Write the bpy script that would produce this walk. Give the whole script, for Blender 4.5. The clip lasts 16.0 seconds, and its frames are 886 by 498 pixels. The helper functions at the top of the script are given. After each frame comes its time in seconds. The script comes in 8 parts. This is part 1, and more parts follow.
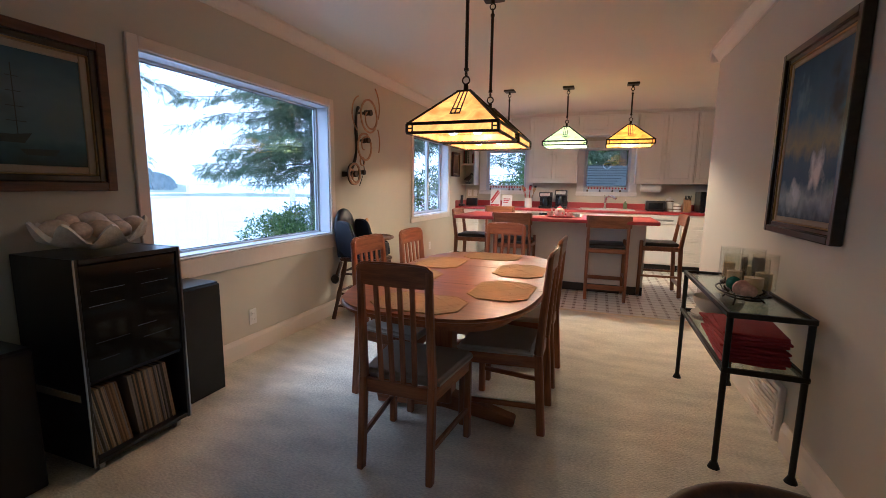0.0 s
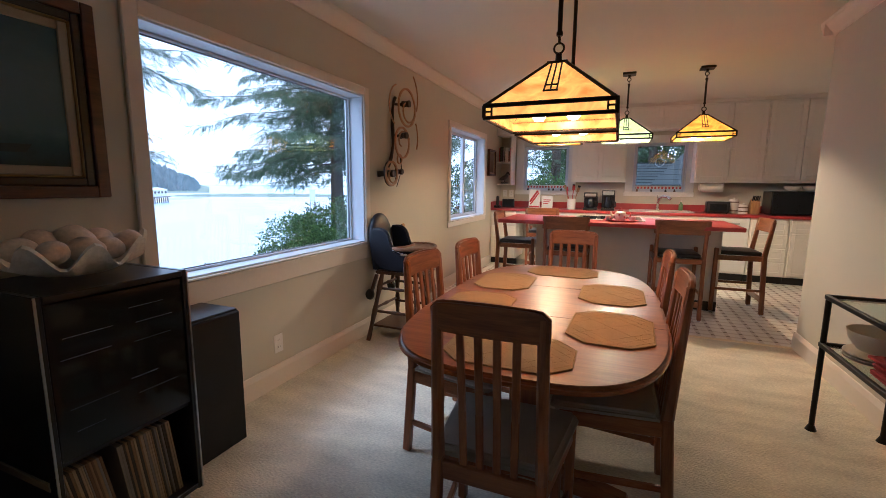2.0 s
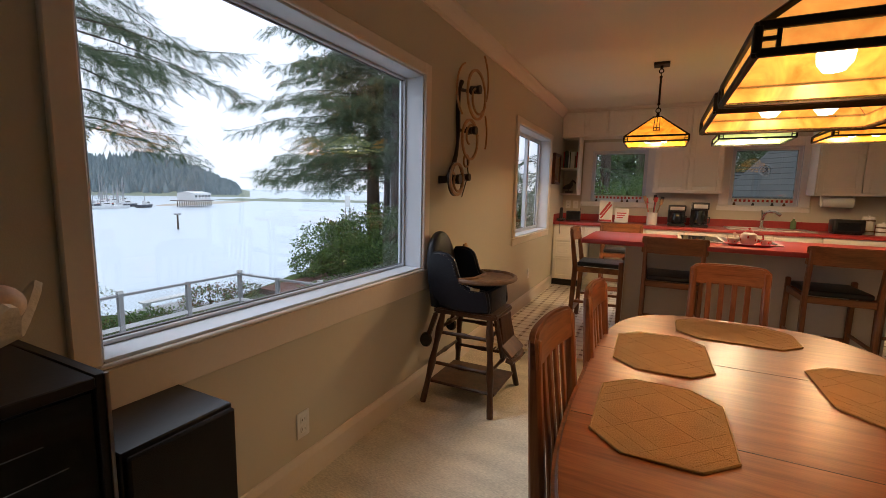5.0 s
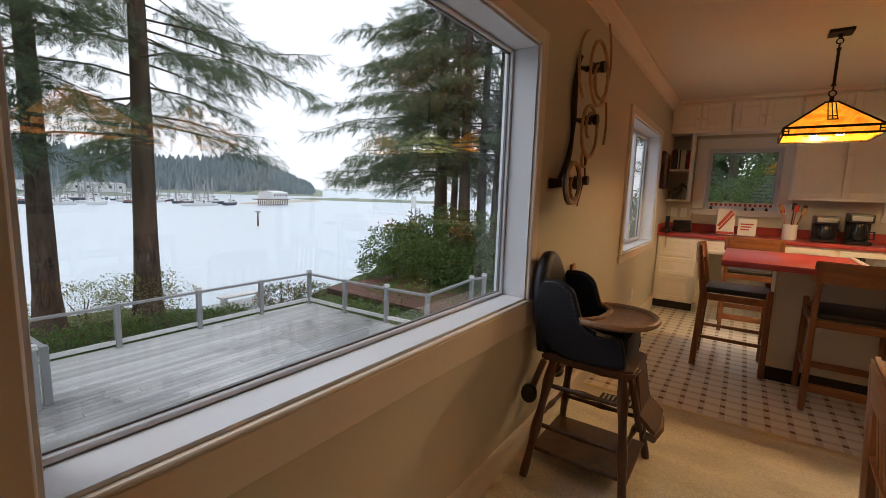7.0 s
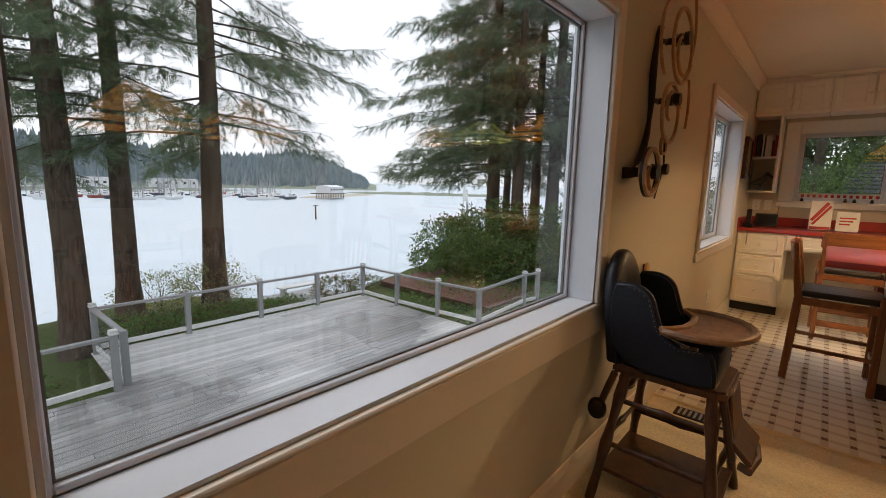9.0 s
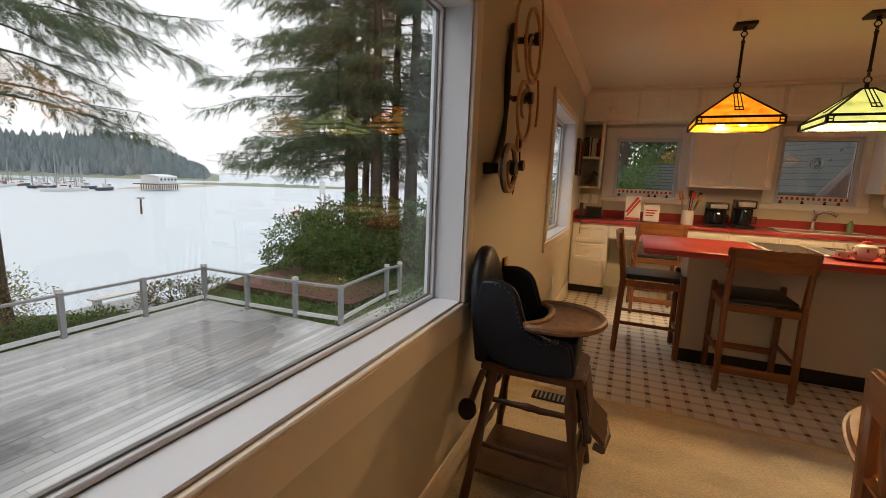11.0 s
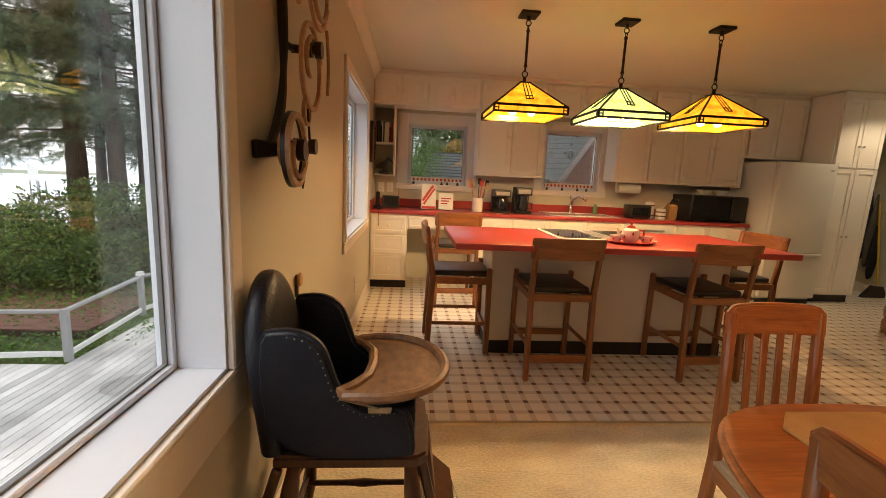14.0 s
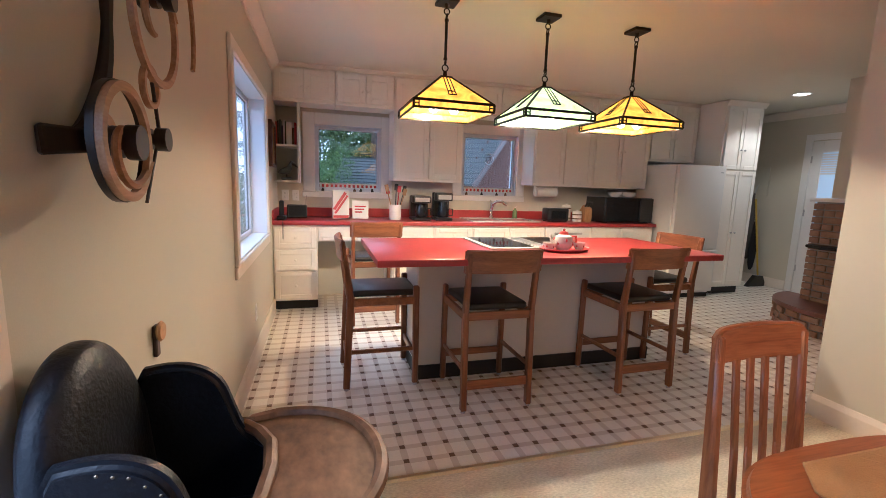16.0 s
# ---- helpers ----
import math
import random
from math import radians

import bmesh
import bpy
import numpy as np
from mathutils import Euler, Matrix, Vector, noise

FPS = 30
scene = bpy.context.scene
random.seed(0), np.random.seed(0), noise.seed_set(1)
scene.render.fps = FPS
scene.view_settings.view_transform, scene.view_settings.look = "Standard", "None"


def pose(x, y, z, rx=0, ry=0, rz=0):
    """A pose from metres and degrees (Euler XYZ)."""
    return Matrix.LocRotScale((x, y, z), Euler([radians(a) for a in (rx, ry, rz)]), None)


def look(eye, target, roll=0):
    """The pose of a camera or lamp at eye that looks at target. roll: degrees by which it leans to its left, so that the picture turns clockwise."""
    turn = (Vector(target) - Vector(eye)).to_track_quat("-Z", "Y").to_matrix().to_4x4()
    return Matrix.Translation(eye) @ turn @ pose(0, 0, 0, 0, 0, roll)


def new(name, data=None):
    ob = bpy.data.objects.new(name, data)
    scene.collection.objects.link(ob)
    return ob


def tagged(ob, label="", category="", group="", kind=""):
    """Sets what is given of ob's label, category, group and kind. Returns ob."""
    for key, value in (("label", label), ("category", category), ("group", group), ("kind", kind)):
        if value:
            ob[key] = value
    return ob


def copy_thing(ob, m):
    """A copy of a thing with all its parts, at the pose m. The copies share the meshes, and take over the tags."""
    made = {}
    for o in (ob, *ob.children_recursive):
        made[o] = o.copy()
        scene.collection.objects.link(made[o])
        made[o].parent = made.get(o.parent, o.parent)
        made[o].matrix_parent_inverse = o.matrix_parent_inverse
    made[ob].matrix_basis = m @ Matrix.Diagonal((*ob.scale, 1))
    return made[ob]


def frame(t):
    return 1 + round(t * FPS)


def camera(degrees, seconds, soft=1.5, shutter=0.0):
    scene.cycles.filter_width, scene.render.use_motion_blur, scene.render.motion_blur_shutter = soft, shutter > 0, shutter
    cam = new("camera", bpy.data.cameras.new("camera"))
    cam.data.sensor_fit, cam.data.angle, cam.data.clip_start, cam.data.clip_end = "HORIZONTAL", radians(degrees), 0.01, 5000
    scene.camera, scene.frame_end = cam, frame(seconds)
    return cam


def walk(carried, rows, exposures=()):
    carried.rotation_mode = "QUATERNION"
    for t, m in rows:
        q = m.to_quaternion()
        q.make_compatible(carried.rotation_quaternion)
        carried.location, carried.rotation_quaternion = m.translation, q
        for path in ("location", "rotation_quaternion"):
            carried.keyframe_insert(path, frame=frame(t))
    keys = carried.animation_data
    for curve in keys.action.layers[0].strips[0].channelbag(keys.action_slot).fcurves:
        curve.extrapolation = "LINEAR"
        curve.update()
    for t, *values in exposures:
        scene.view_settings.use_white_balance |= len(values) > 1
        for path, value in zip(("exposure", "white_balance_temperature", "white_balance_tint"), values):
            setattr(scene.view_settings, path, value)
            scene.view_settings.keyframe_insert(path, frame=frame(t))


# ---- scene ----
cam = camera(91.7, 16.0, soft=0.8)
PATH = [
    (0, (0.102, 0.071, 1.25), (-0.567, 1.934, 0.962), 0.8),
    (0.5, (0.021, 0.199, 1.251), (-0.652, 2.06, 0.964), 0.6),
    (1, (-0.071, 0.302, 1.243), (-0.792, 2.144, 0.945), 1.3),
    (1.5, (-0.22, 0.41, 1.258), (-0.964, 2.243, 0.961), 1.4),
    (2, (-0.347, 0.5, 1.26), (-1.091, 2.333, 0.969), 0.5),
    (2.5, (-0.448, 0.642, 1.262), (-1.227, 2.461, 0.973), 0.3),
    (3, (-0.532, 0.79, 1.266), (-1.346, 2.595, 0.983), 0.7),
    (3.2, (-0.567, 0.833, 1.264), (-1.387, 2.635, 0.979), 1.0),
    (5.3, (-1.06, 1.285, 1.271), (-1.964, 3.05, 1.015), 1.5),
    (5.5, (-1.115, 1.33, 1.268), (-2.043, 3.082, 1.007), 1.8),
    (6, (-1.279, 1.425, 1.281), (-2.233, 3.162, 1.013), 1.9),
    (6.5, (-1.382, 1.526, 1.277), (-2.384, 3.235, 1.003), 1.9),
    (7, (-1.46, 1.654, 1.293), (-2.589, 3.284, 1.032), 1.9),
    (7.5, (-1.519, 1.723, 1.282), (-2.772, 3.257, 1.005), 1.8),
    (8, (-1.557, 1.732, 1.285), (-2.862, 3.22, 0.997), 1.5),
    (8.2, (-1.565, 1.735, 1.289), (-2.89, 3.204, 0.993), 1.3),
    (10.3, (-1.594, 1.83, 1.28), (-2.7, 3.465, 0.957), 2.5),
    (10.5, (-1.612, 1.839, 1.301), (-2.628, 3.531, 0.978), 2.2),
    (11, (-1.676, 1.909, 1.292), (-2.446, 3.728, 0.981), 2.3),
    (11.5, (-1.728, 1.967, 1.286), (-2.313, 3.855, 0.979), 2.1),
    (12, (-1.745, 2.03, 1.289), (-2.189, 3.955, 0.974), 2.3),
    (12.5, (-1.749, 2.175, 1.291), (-2.091, 4.119, 0.973), 2.4),
    (13, (-1.742, 2.289, 1.286), (-1.999, 4.245, 0.96), 2.5),
    (13.5, (-1.776, 2.391, 1.287), (-1.851, 4.362, 0.956), 2.8),
    (14, (-1.833, 2.48, 1.303), (-1.674, 4.446, 0.971), 2.7),
    (14.5, (-1.87, 2.55, 1.302), (-1.521, 4.492, 0.971), 2.5),
    (15, (-1.872, 2.623, 1.306), (-1.414, 4.544, 0.992), 2.3),
    (15.5, (-1.842, 2.764, 1.307), (-1.322, 4.673, 1.017), 1.9),
    (16, (-1.829, 2.865, 1.301), (-1.282, 4.766, 1.009), 1.9),
]
EXPOSURES = [(0.0, 0.32, 4450, 10), (1.5, 0.22, 4560, 10), (3.0, -0.15, 4900, 10), (5.5, -0.62, 6100, 11), (8.0, -0.68, 6400, 11), (10.5, -0.68, 6750, 11), (12.5, -0.5, 7100, 11), (14.5, 0.18, 6800, 11), (15.2, 0.24, 6100, 11), (16.0, 0.48, 4560, 11)]
walk(cam, [(t, look(eye, target, roll)) for t, eye, target, roll in PATH], EXPOSURES)

# ---- light ----
LAMP_W, ISLAND_W, HALL_W = 7.5, 58.0, 34.0
world = bpy.data.worlds.new("overcast_sky")
scene.world = world
world.use_nodes = True
wn = world.node_tree.nodes
sky = wn.new("ShaderNodeTexSky")
sky.sky_type = 'NISHITA'
sky.sun_disc = False
sky.sun_elevation, sky.sun_rotation = radians(48), radians(250)
sky.air_density, sky.dust_density, sky.ozone_density = 1.0, 6.0, 1.0
haze = wn.new("ShaderNodeMix")
haze.data_type = 'RGBA'
haze.inputs[0].default_value = 0.75
haze.inputs[7].default_value = (11.0, 11.6, 12.4, 1)
world.node_tree.links.new(sky.outputs[0], haze.inputs[6])
world.node_tree.links.new(haze.outputs[2], wn["Background"].inputs[0])
wn["Background"].inputs[1].default_value = 0.22
sun_data = bpy.data.lights.new("sun", 'SUN')
sun_data.energy, sun_data.angle, sun_data.color = 1.35, radians(25), (1.0, 0.97, 0.93)
sun = new("sun", sun_data)
sun.matrix_world = look((-30, -10, 40), (0, 0, 0))


def bulb(x, y, z, watts, color=(1.0, 0.68, 0.36), radius=0.03):
    d = bpy.data.lights.new("bulb", 'POINT')
    d.energy, d.color, d.shadow_soft_size = watts, color, radius
    o = new("bulb_light", d)
    o.location = (x, y, z)
    return o


# ---- materials ----
def nodes_of(m):
    m.use_nodes = True
    return m.node_tree.nodes, m.node_tree.links, m.node_tree.nodes["Principled BSDF"]


def mat(name, color, rough=0.6, metal=0.0, var=0.08, scale=8.0, fine=120.0, bump=0.05, stretch=(1, 1, 1), coat=0.0, spec=0.5, second=None):
    """Painted, woven or metal surface: broad and fine variation of the colour, fine relief."""
    m = bpy.data.materials.new(name)
    n, l, p = nodes_of(m)
    tc = n.new("ShaderNodeTexCoord")
    mp = n.new("ShaderNodeMapping")
    mp.inputs["Scale"].default_value = stretch
    l.new(tc.outputs["Object"], mp.inputs[0])
    a = n.new("ShaderNodeTexNoise")
    a.inputs["Scale"].default_value, a.inputs["Detail"].default_value = scale, 4
    b = n.new("ShaderNodeTexNoise")
    b.inputs["Scale"].default_value, b.inputs["Detail"].default_value = fine, 3
    l.new(mp.outputs[0], a.inputs[0])
    l.new(mp.outputs[0], b.inputs[0])
    add = n.new("ShaderNodeMath")
    add.operation = 'MULTIPLY_ADD'
    add.inputs[1].default_value = 0.5
    l.new(b.outputs[0], add.inputs[0])
    half = n.new("ShaderNodeMath")
    half.operation = 'MULTIPLY'
    half.inputs[1].default_value = 0.5
    l.new(a.outputs[0], half.inputs[0])
    l.new(half.outputs[0], add.inputs[2])
    ramp = n.new("ShaderNodeValToRGB")
    c2 = second or [min(1, c * (1 + var)) for c in color]
    c1 = [c * (1 - var) for c in color]
    ramp.color_ramp.elements[0].color, ramp.color_ramp.elements[1].color = (*c1, 1), (*c2, 1)
    ramp.color_ramp.elements[0].position, ramp.color_ramp.elements[1].position = 0.3, 0.7
    l.new(add.outputs[0], ramp.inputs[0])
    l.new(ramp.outputs[0], p.inputs["Base Color"])
    rr = n.new("ShaderNodeMapRange")
    rr.inputs[3].default_value, rr.inputs[4].default_value = max(0.02, rough * 0.85), min(1, rough * 1.15)
    l.new(a.outputs[0], rr.inputs[0])
    l.new(rr.outputs[0], p.inputs["Roughness"])
    p.inputs["Metallic"].default_value = metal
    p.inputs["Coat Weight"].default_value = coat
    p.inputs["Specular IOR Level"].default_value = spec
    if bump:
        bp = n.new("ShaderNodeBump")
        bp.inputs["Strength"].default_value, bp.inputs["Distance"].default_value = bump, 0.01
        l.new(b.outputs[0], bp.inputs["Height"])
        l.new(bp.outputs[0], p.inputs["Normal"])
    return m


def wood(name, dark, light, axis=2, rough=0.38, scale=1.0, coat=0.15):
    """Oiled timber with grain along one axis of the piece."""
    m = bpy.data.materials.new(name)
    n, l, p = nodes_of(m)
    tc = n.new("ShaderNodeTexCoord")
    oi = n.new("ShaderNodeObjectInfo")
    off = n.new("ShaderNodeVectorMath")
    off.operation = 'ADD'
    l.new(tc.outputs["Object"], off.inputs[0])
    l.new(oi.outputs["Random"], off.inputs[1])
    mp = n.new("ShaderNodeMapping")
    s = [22.0 * scale] * 3
    s[axis] = 1.6 * scale
    mp.inputs["Scale"].default_value = s
    l.new(off.outputs[0], mp.inputs[0])
    a = n.new("ShaderNodeTexNoise")
    a.inputs["Scale"].default_value, a.inputs["Detail"].default_value, a.inputs["Distortion"].default_value = 1.4, 6, 0.6
    l.new(mp.outputs[0], a.inputs[0])
    b = n.new("ShaderNodeTexNoise")
    b.inputs["Scale"].default_value, b.inputs["Detail"].default_value = 9.0, 4
    l.new(mp.outputs[0], b.inputs[0])
    mix = n.new("ShaderNodeMath")
    mix.operation = 'MULTIPLY_ADD'
    mix.inputs[1].default_value = 0.35
    l.new(b.outputs[0], mix.inputs[0])
    k = n.new("ShaderNodeMath")
    k.operation = 'MULTIPLY'
    k.inputs[1].default_value = 0.65
    l.new(a.outputs[0], k.inputs[0])
    l.new(k.outputs[0], mix.inputs[2])
    ramp = n.new("ShaderNodeValToRGB")
    ramp.color_ramp.elements[0].color, ramp.color_ramp.elements[1].color = (*dark, 1), (*light, 1)
    ramp.color_ramp.elements[0].position, ramp.color_ramp.elements[1].position = 0.34, 0.64
    l.new(mix.outputs[0], ramp.inputs[0])
    hsv = n.new("ShaderNodeHueSaturation")
    mr = n.new("ShaderNodeMapRange")
    mr.inputs[3].default_value, mr.inputs[4].default_value = 0.85, 1.12
    l.new(oi.outputs["Random"], mr.inputs[0])
    l.new(mr.outputs[0], hsv.inputs["Value"])
    l.new(ramp.outputs[0], hsv.inputs["Color"])
    l.new(hsv.outputs[0], p.inputs["Base Color"])
    p.inputs["Roughness"].default_value = rough
    p.inputs["Coat Weight"].default_value, p.inputs["Coat Roughness"].default_value = coat, 0.25
    bp = n.new("ShaderNodeBump")
    bp.inputs["Strength"].default_value, bp.inputs["Distance"].default_value = 0.06, 0.005
    l.new(mix.outputs[0], bp.inputs["Height"])
    l.new(bp.outputs[0], p.inputs["Normal"])
    return m


def glass(name, tint=(1, 1, 1), rough=0.0, gloss=0.06):
    """A thin pane: lets light straight through, mirrors a little by angle."""
    m = bpy.data.materials.new(name)
    m.use_nodes = True
    n, l = m.node_tree.nodes, m.node_tree.links
    n.clear()
    out = n.new("ShaderNodeOutputMaterial")
    tr = n.new("ShaderNodeBsdfTransparent")
    tr.inputs[0].default_value = (*tint, 1)
    gl = n.new("ShaderNodeBsdfGlossy")
    gl.inputs["Roughness"].default_value = rough
    fr = n.new("ShaderNodeLayerWeight")
    fr.inputs[0].default_value = 0.5
    pw = n.new("ShaderNodeMath")
    pw.operation = 'POWER'
    pw.inputs[1].default_value = 4.5
    l.new(fr.outputs["Facing"], pw.inputs[0])
    sc = n.new("ShaderNodeMath")
    sc.operation = 'MULTIPLY_ADD'
    sc.inputs[1].default_value, sc.inputs[2].default_value = 0.6, gloss
    l.new(pw.outputs[0], sc.inputs[0])
    mx = n.new("ShaderNodeMixShader")
    l.new(sc.outputs[0], mx.inputs[0])
    l.new(tr.outputs[0], mx.inputs[1])
    l.new(gl.outputs[0], mx.inputs[2])
    l.new(mx.outputs[0], out.inputs[0])
    return m


def shade_glass(name, color, glow):
    """Stained glass lit from inside by its bulbs: streaky, lets light through and glows."""
    m = bpy.data.materials.new(name)
    n, l, p = nodes_of(m)
    tc = n.new("ShaderNodeTexCoord")
    a = n.new("ShaderNodeTexNoise")
    a.inputs["Scale"].default_value, a.inputs["Detail"].default_value, a.inputs["Distortion"].default_value = 9, 5, 1.5
    l.new(tc.outputs["Object"], a.inputs[0])
    ramp = n.new("ShaderNodeValToRGB")
    ramp.color_ramp.elements[0].color = (*[c * 0.6 for c in color], 1)
    ramp.color_ramp.elements[1].color = (*[min(1, c * 1.25 + 0.04) for c in color], 1)
    ramp.color_ramp.elements[0].position, ramp.color_ramp.elements[1].position = 0.3, 0.72
    l.new(a.outputs[0], ramp.inputs[0])
    l.new(ramp.outputs[0], p.inputs["Base Color"])
    l.new(ramp.outputs[0], p.inputs["Emission Color"])
    p.inputs["Emission Strength"].default_value = glow
    p.inputs["Roughness"].default_value = 0.25
    tl = n.new("ShaderNodeBsdfTranslucent")
    l.new(ramp.outputs[0], tl.inputs[0])
    mx = n.new("ShaderNodeMixShader")
    mx.inputs[0].default_value = 0.3
    l.new(p.outputs[0], mx.inputs[1])
    l.new(tl.outputs[0], mx.inputs[2])
    l.new(mx.outputs[0], n["Material Output"].inputs[0])
    return m


def glow_mat(name, color, strength):
    m = bpy.data.materials.new(name)
    n, l, p = nodes_of(m)
    p.inputs["Base Color"].default_value = (*color, 1)
    p.inputs["Emission Color"].default_value = (*color, 1)
    p.inputs["Emission Strength"].default_value = strength
    return m


M_WALL = mat("wall_paint", (0.585, 0.545, 0.44), 0.75, var=0.03, scale=2.5, fine=260, bump=0.06)
M_CEIL = mat("ceiling_paint", (0.70, 0.665, 0.555), 0.85, var=0.03, scale=2, fine=180, bump=0.08)
M_TRIM = mat("trim_paint", (0.76, 0.69, 0.60), 0.45, var=0.03, scale=3, fine=60, bump=0.02)
M_WHITE = mat("white_paint", (0.78, 0.77, 0.74), 0.4, var=0.025, scale=4, fine=70, bump=0.015)
# white vinyl with the cool cast of skylight put into its colour
M_JAMB = mat("blue_cast_vinyl", (0.62, 0.66, 0.72), 0.35, var=0.02, scale=4, fine=90, bump=0.01)
M_CAB = mat("cabinet_paint", (0.86, 0.82, 0.74), 0.42, var=0.03, scale=3, fine=60, bump=0.02)
M_CARPET = mat("carpet_pile", (0.69, 0.645, 0.525), 0.95, var=0.30, scale=4.5, fine=85, bump=0.6, stretch=(0.7, 1.6, 1), spec=0.1)
M_RED = mat("red_laminate", (0.37, 0.042, 0.040), 0.32, var=0.14, scale=6, fine=45, bump=0.01)
M_BLACK = mat("black_lacquer", (0.012, 0.012, 0.014), 0.35, var=0.2, scale=6, fine=80, bump=0.02)
M_BLACKSAT = mat("black_vinyl", (0.008, 0.010, 0.016), 0.42, var=0.35, scale=7, fine=110, bump=0.22, spec=0.3)
M_IRON = mat("wrought_iron", (0.018, 0.017, 0.016), 0.5, 0.6, var=0.3, scale=20, fine=120, bump=0.1)
M_BRONZE = mat("dark_bronze", (0.035, 0.027, 0.02), 0.45, 0.7, var=0.3, scale=25, fine=120, bump=0.05)
M_CHROME = mat("chrome", (0.62, 0.62, 0.63), 0.15, 1.0, var=0.05, bump=0)
M_STEEL = mat("brushed_steel", (0.5, 0.5, 0.5), 0.3, 1.0, var=0.08, bump=0.02)
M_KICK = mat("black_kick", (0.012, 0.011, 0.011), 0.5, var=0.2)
M_TEAK = wood("teak", (0.17, 0.052, 0.018), (0.36, 0.135, 0.045), 2)
M_TEAKX = wood("teak_x", (0.17, 0.052, 0.018), (0.36, 0.135, 0.045), 0)
M_TEAKY = wood("teak_y", (0.17, 0.052, 0.018), (0.36, 0.135, 0.045), 1)
M_TABLE = wood("table_teak", (0.16, 0.048, 0.012), (0.31, 0.108, 0.028), 0, rough=0.34, coat=0.08)
M_STOOL = wood("stool_teak", (0.135, 0.044, 0.017), (0.28, 0.105, 0.038), 2)
M_STOOLX = wood("stool_teak_x", (0.155, 0.052, 0.019), (0.31, 0.12, 0.042), 0)
M_OLDWOOD = wood("old_dark_wood", (0.030, 0.012, 0.006), (0.095, 0.038, 0.017), 2, rough=0.35)
M_TRAY = mat("tray_wood", (0.11, 0.048, 0.019), 0.5, var=0.45, scale=7, fine=48, bump=0.12, stretch=(1, 0.6, 1), second=(0.25, 0.122, 0.052))
M_FABRIC = mat("seat_fabric", (0.42, 0.37, 0.30), 0.9, var=0.1, scale=12, fine=300, bump=0.3, spec=0.2)
M_MAT = mat("placemat_weave", (0.42, 0.29, 0.14), 0.85, var=0.12, scale=14, fine=230, bump=0.4, spec=0.2)
M_PANE = glass("window_glass")
M_TOPGLASS = glass("table_glass", (0.86, 0.93, 0.90), gloss=0.04)
M_AMBER = shade_glass("amber_glass", (0.95, 0.40, 0.05), 1.5)
M_YELLOW = shade_glass("yellow_glass", (0.95, 0.42, 0.012), 1.4)
M_GREENGL = shade_glass("pale_green_glass", (0.72, 0.76, 0.33), 1.25)
M_BULB = glow_mat("lit_bulb", (1.0, 0.86, 0.6), 7)
M_HALLBULB = glow_mat("hall_bulb", (1.0, 0.85, 0.62), 10)


# ---- shaping ----
def box(bm, x0, x1, y0, y1, z0, z1, bevel=0.0, seg=1):
    r = bmesh.ops.create_cube(bm, size=1)
    vs = r["verts"]
    for v in vs:
        v.co = ((x0 + x1) / 2 + v.co.x * (x1 - x0), (y0 + y1) / 2 + v.co.y * (y1 - y0), (z0 + z1) / 2 + v.co.z * (z1 - z0))
    if bevel > 0:
        es = list({e for v in vs for e in v.link_edges})
        bmesh.ops.bevel(bm, geom=es, offset=bevel, segments=seg, profile=0.5, affect='EDGES')


def bx(*a, **k):
    bm = bmesh.new()
    box(bm, *a, **k)
    return bm


def rod(bm, p, q, r0, r1=None, n=10):
    """A straight round bar from p to q."""
    p, q = Vector(p), Vector(q)
    r1 = r0 if r1 is None else r1
    m = Matrix.Translation((p + q) / 2) @ (q - p).to_track_quat('Z', 'Y').to_matrix().to_4x4()
    bmesh.ops.create_cone(bm, cap_ends=True, segments=n, radius1=r0, radius2=r1, depth=(q - p).length, matrix=m)


def bar(bm, p, q, w, d, up=(0, 0, 1), bevel=0.003, w1=None, d1=None):
    """A straight squared bar from p to q, w across and d deep, with softened edges."""
    p, q = Vector(p), Vector(q)
    ax = (q - p).normalized()
    side = ax.cross(Vector(up))
    if side.length < 1e-4:
        side = Vector((1, 0, 0))
    side.normalize()
    up2 = side.cross(ax)
    w1, d1 = w1 or w, d1 or d
    vs = []
    for c, ww, dd in ((p, w, d), (q, w1, d1)):
        for sx, sy in ((-1, -1), (1, -1), (1, 1), (-1, 1)):
            vs.append(bm.verts.new(c + side * sx * ww / 2 + up2 * sy * dd / 2))
    fs = [(0, 1, 2, 3), (7, 6, 5, 4)] + [(i, i + 4, (i + 1) % 4 + 4, (i + 1) % 4) for i in range(4)]
    for f in fs:
        bm.faces.new([vs[i] for i in f])
    es = list({e for v in vs for e in v.link_edges})
    if bevel:
        bmesh.ops.bevel(bm, geom=es, offset=bevel, segments=1, affect='EDGES')
    bmesh.ops.recalc_face_normals(bm, faces=bm.faces[:])


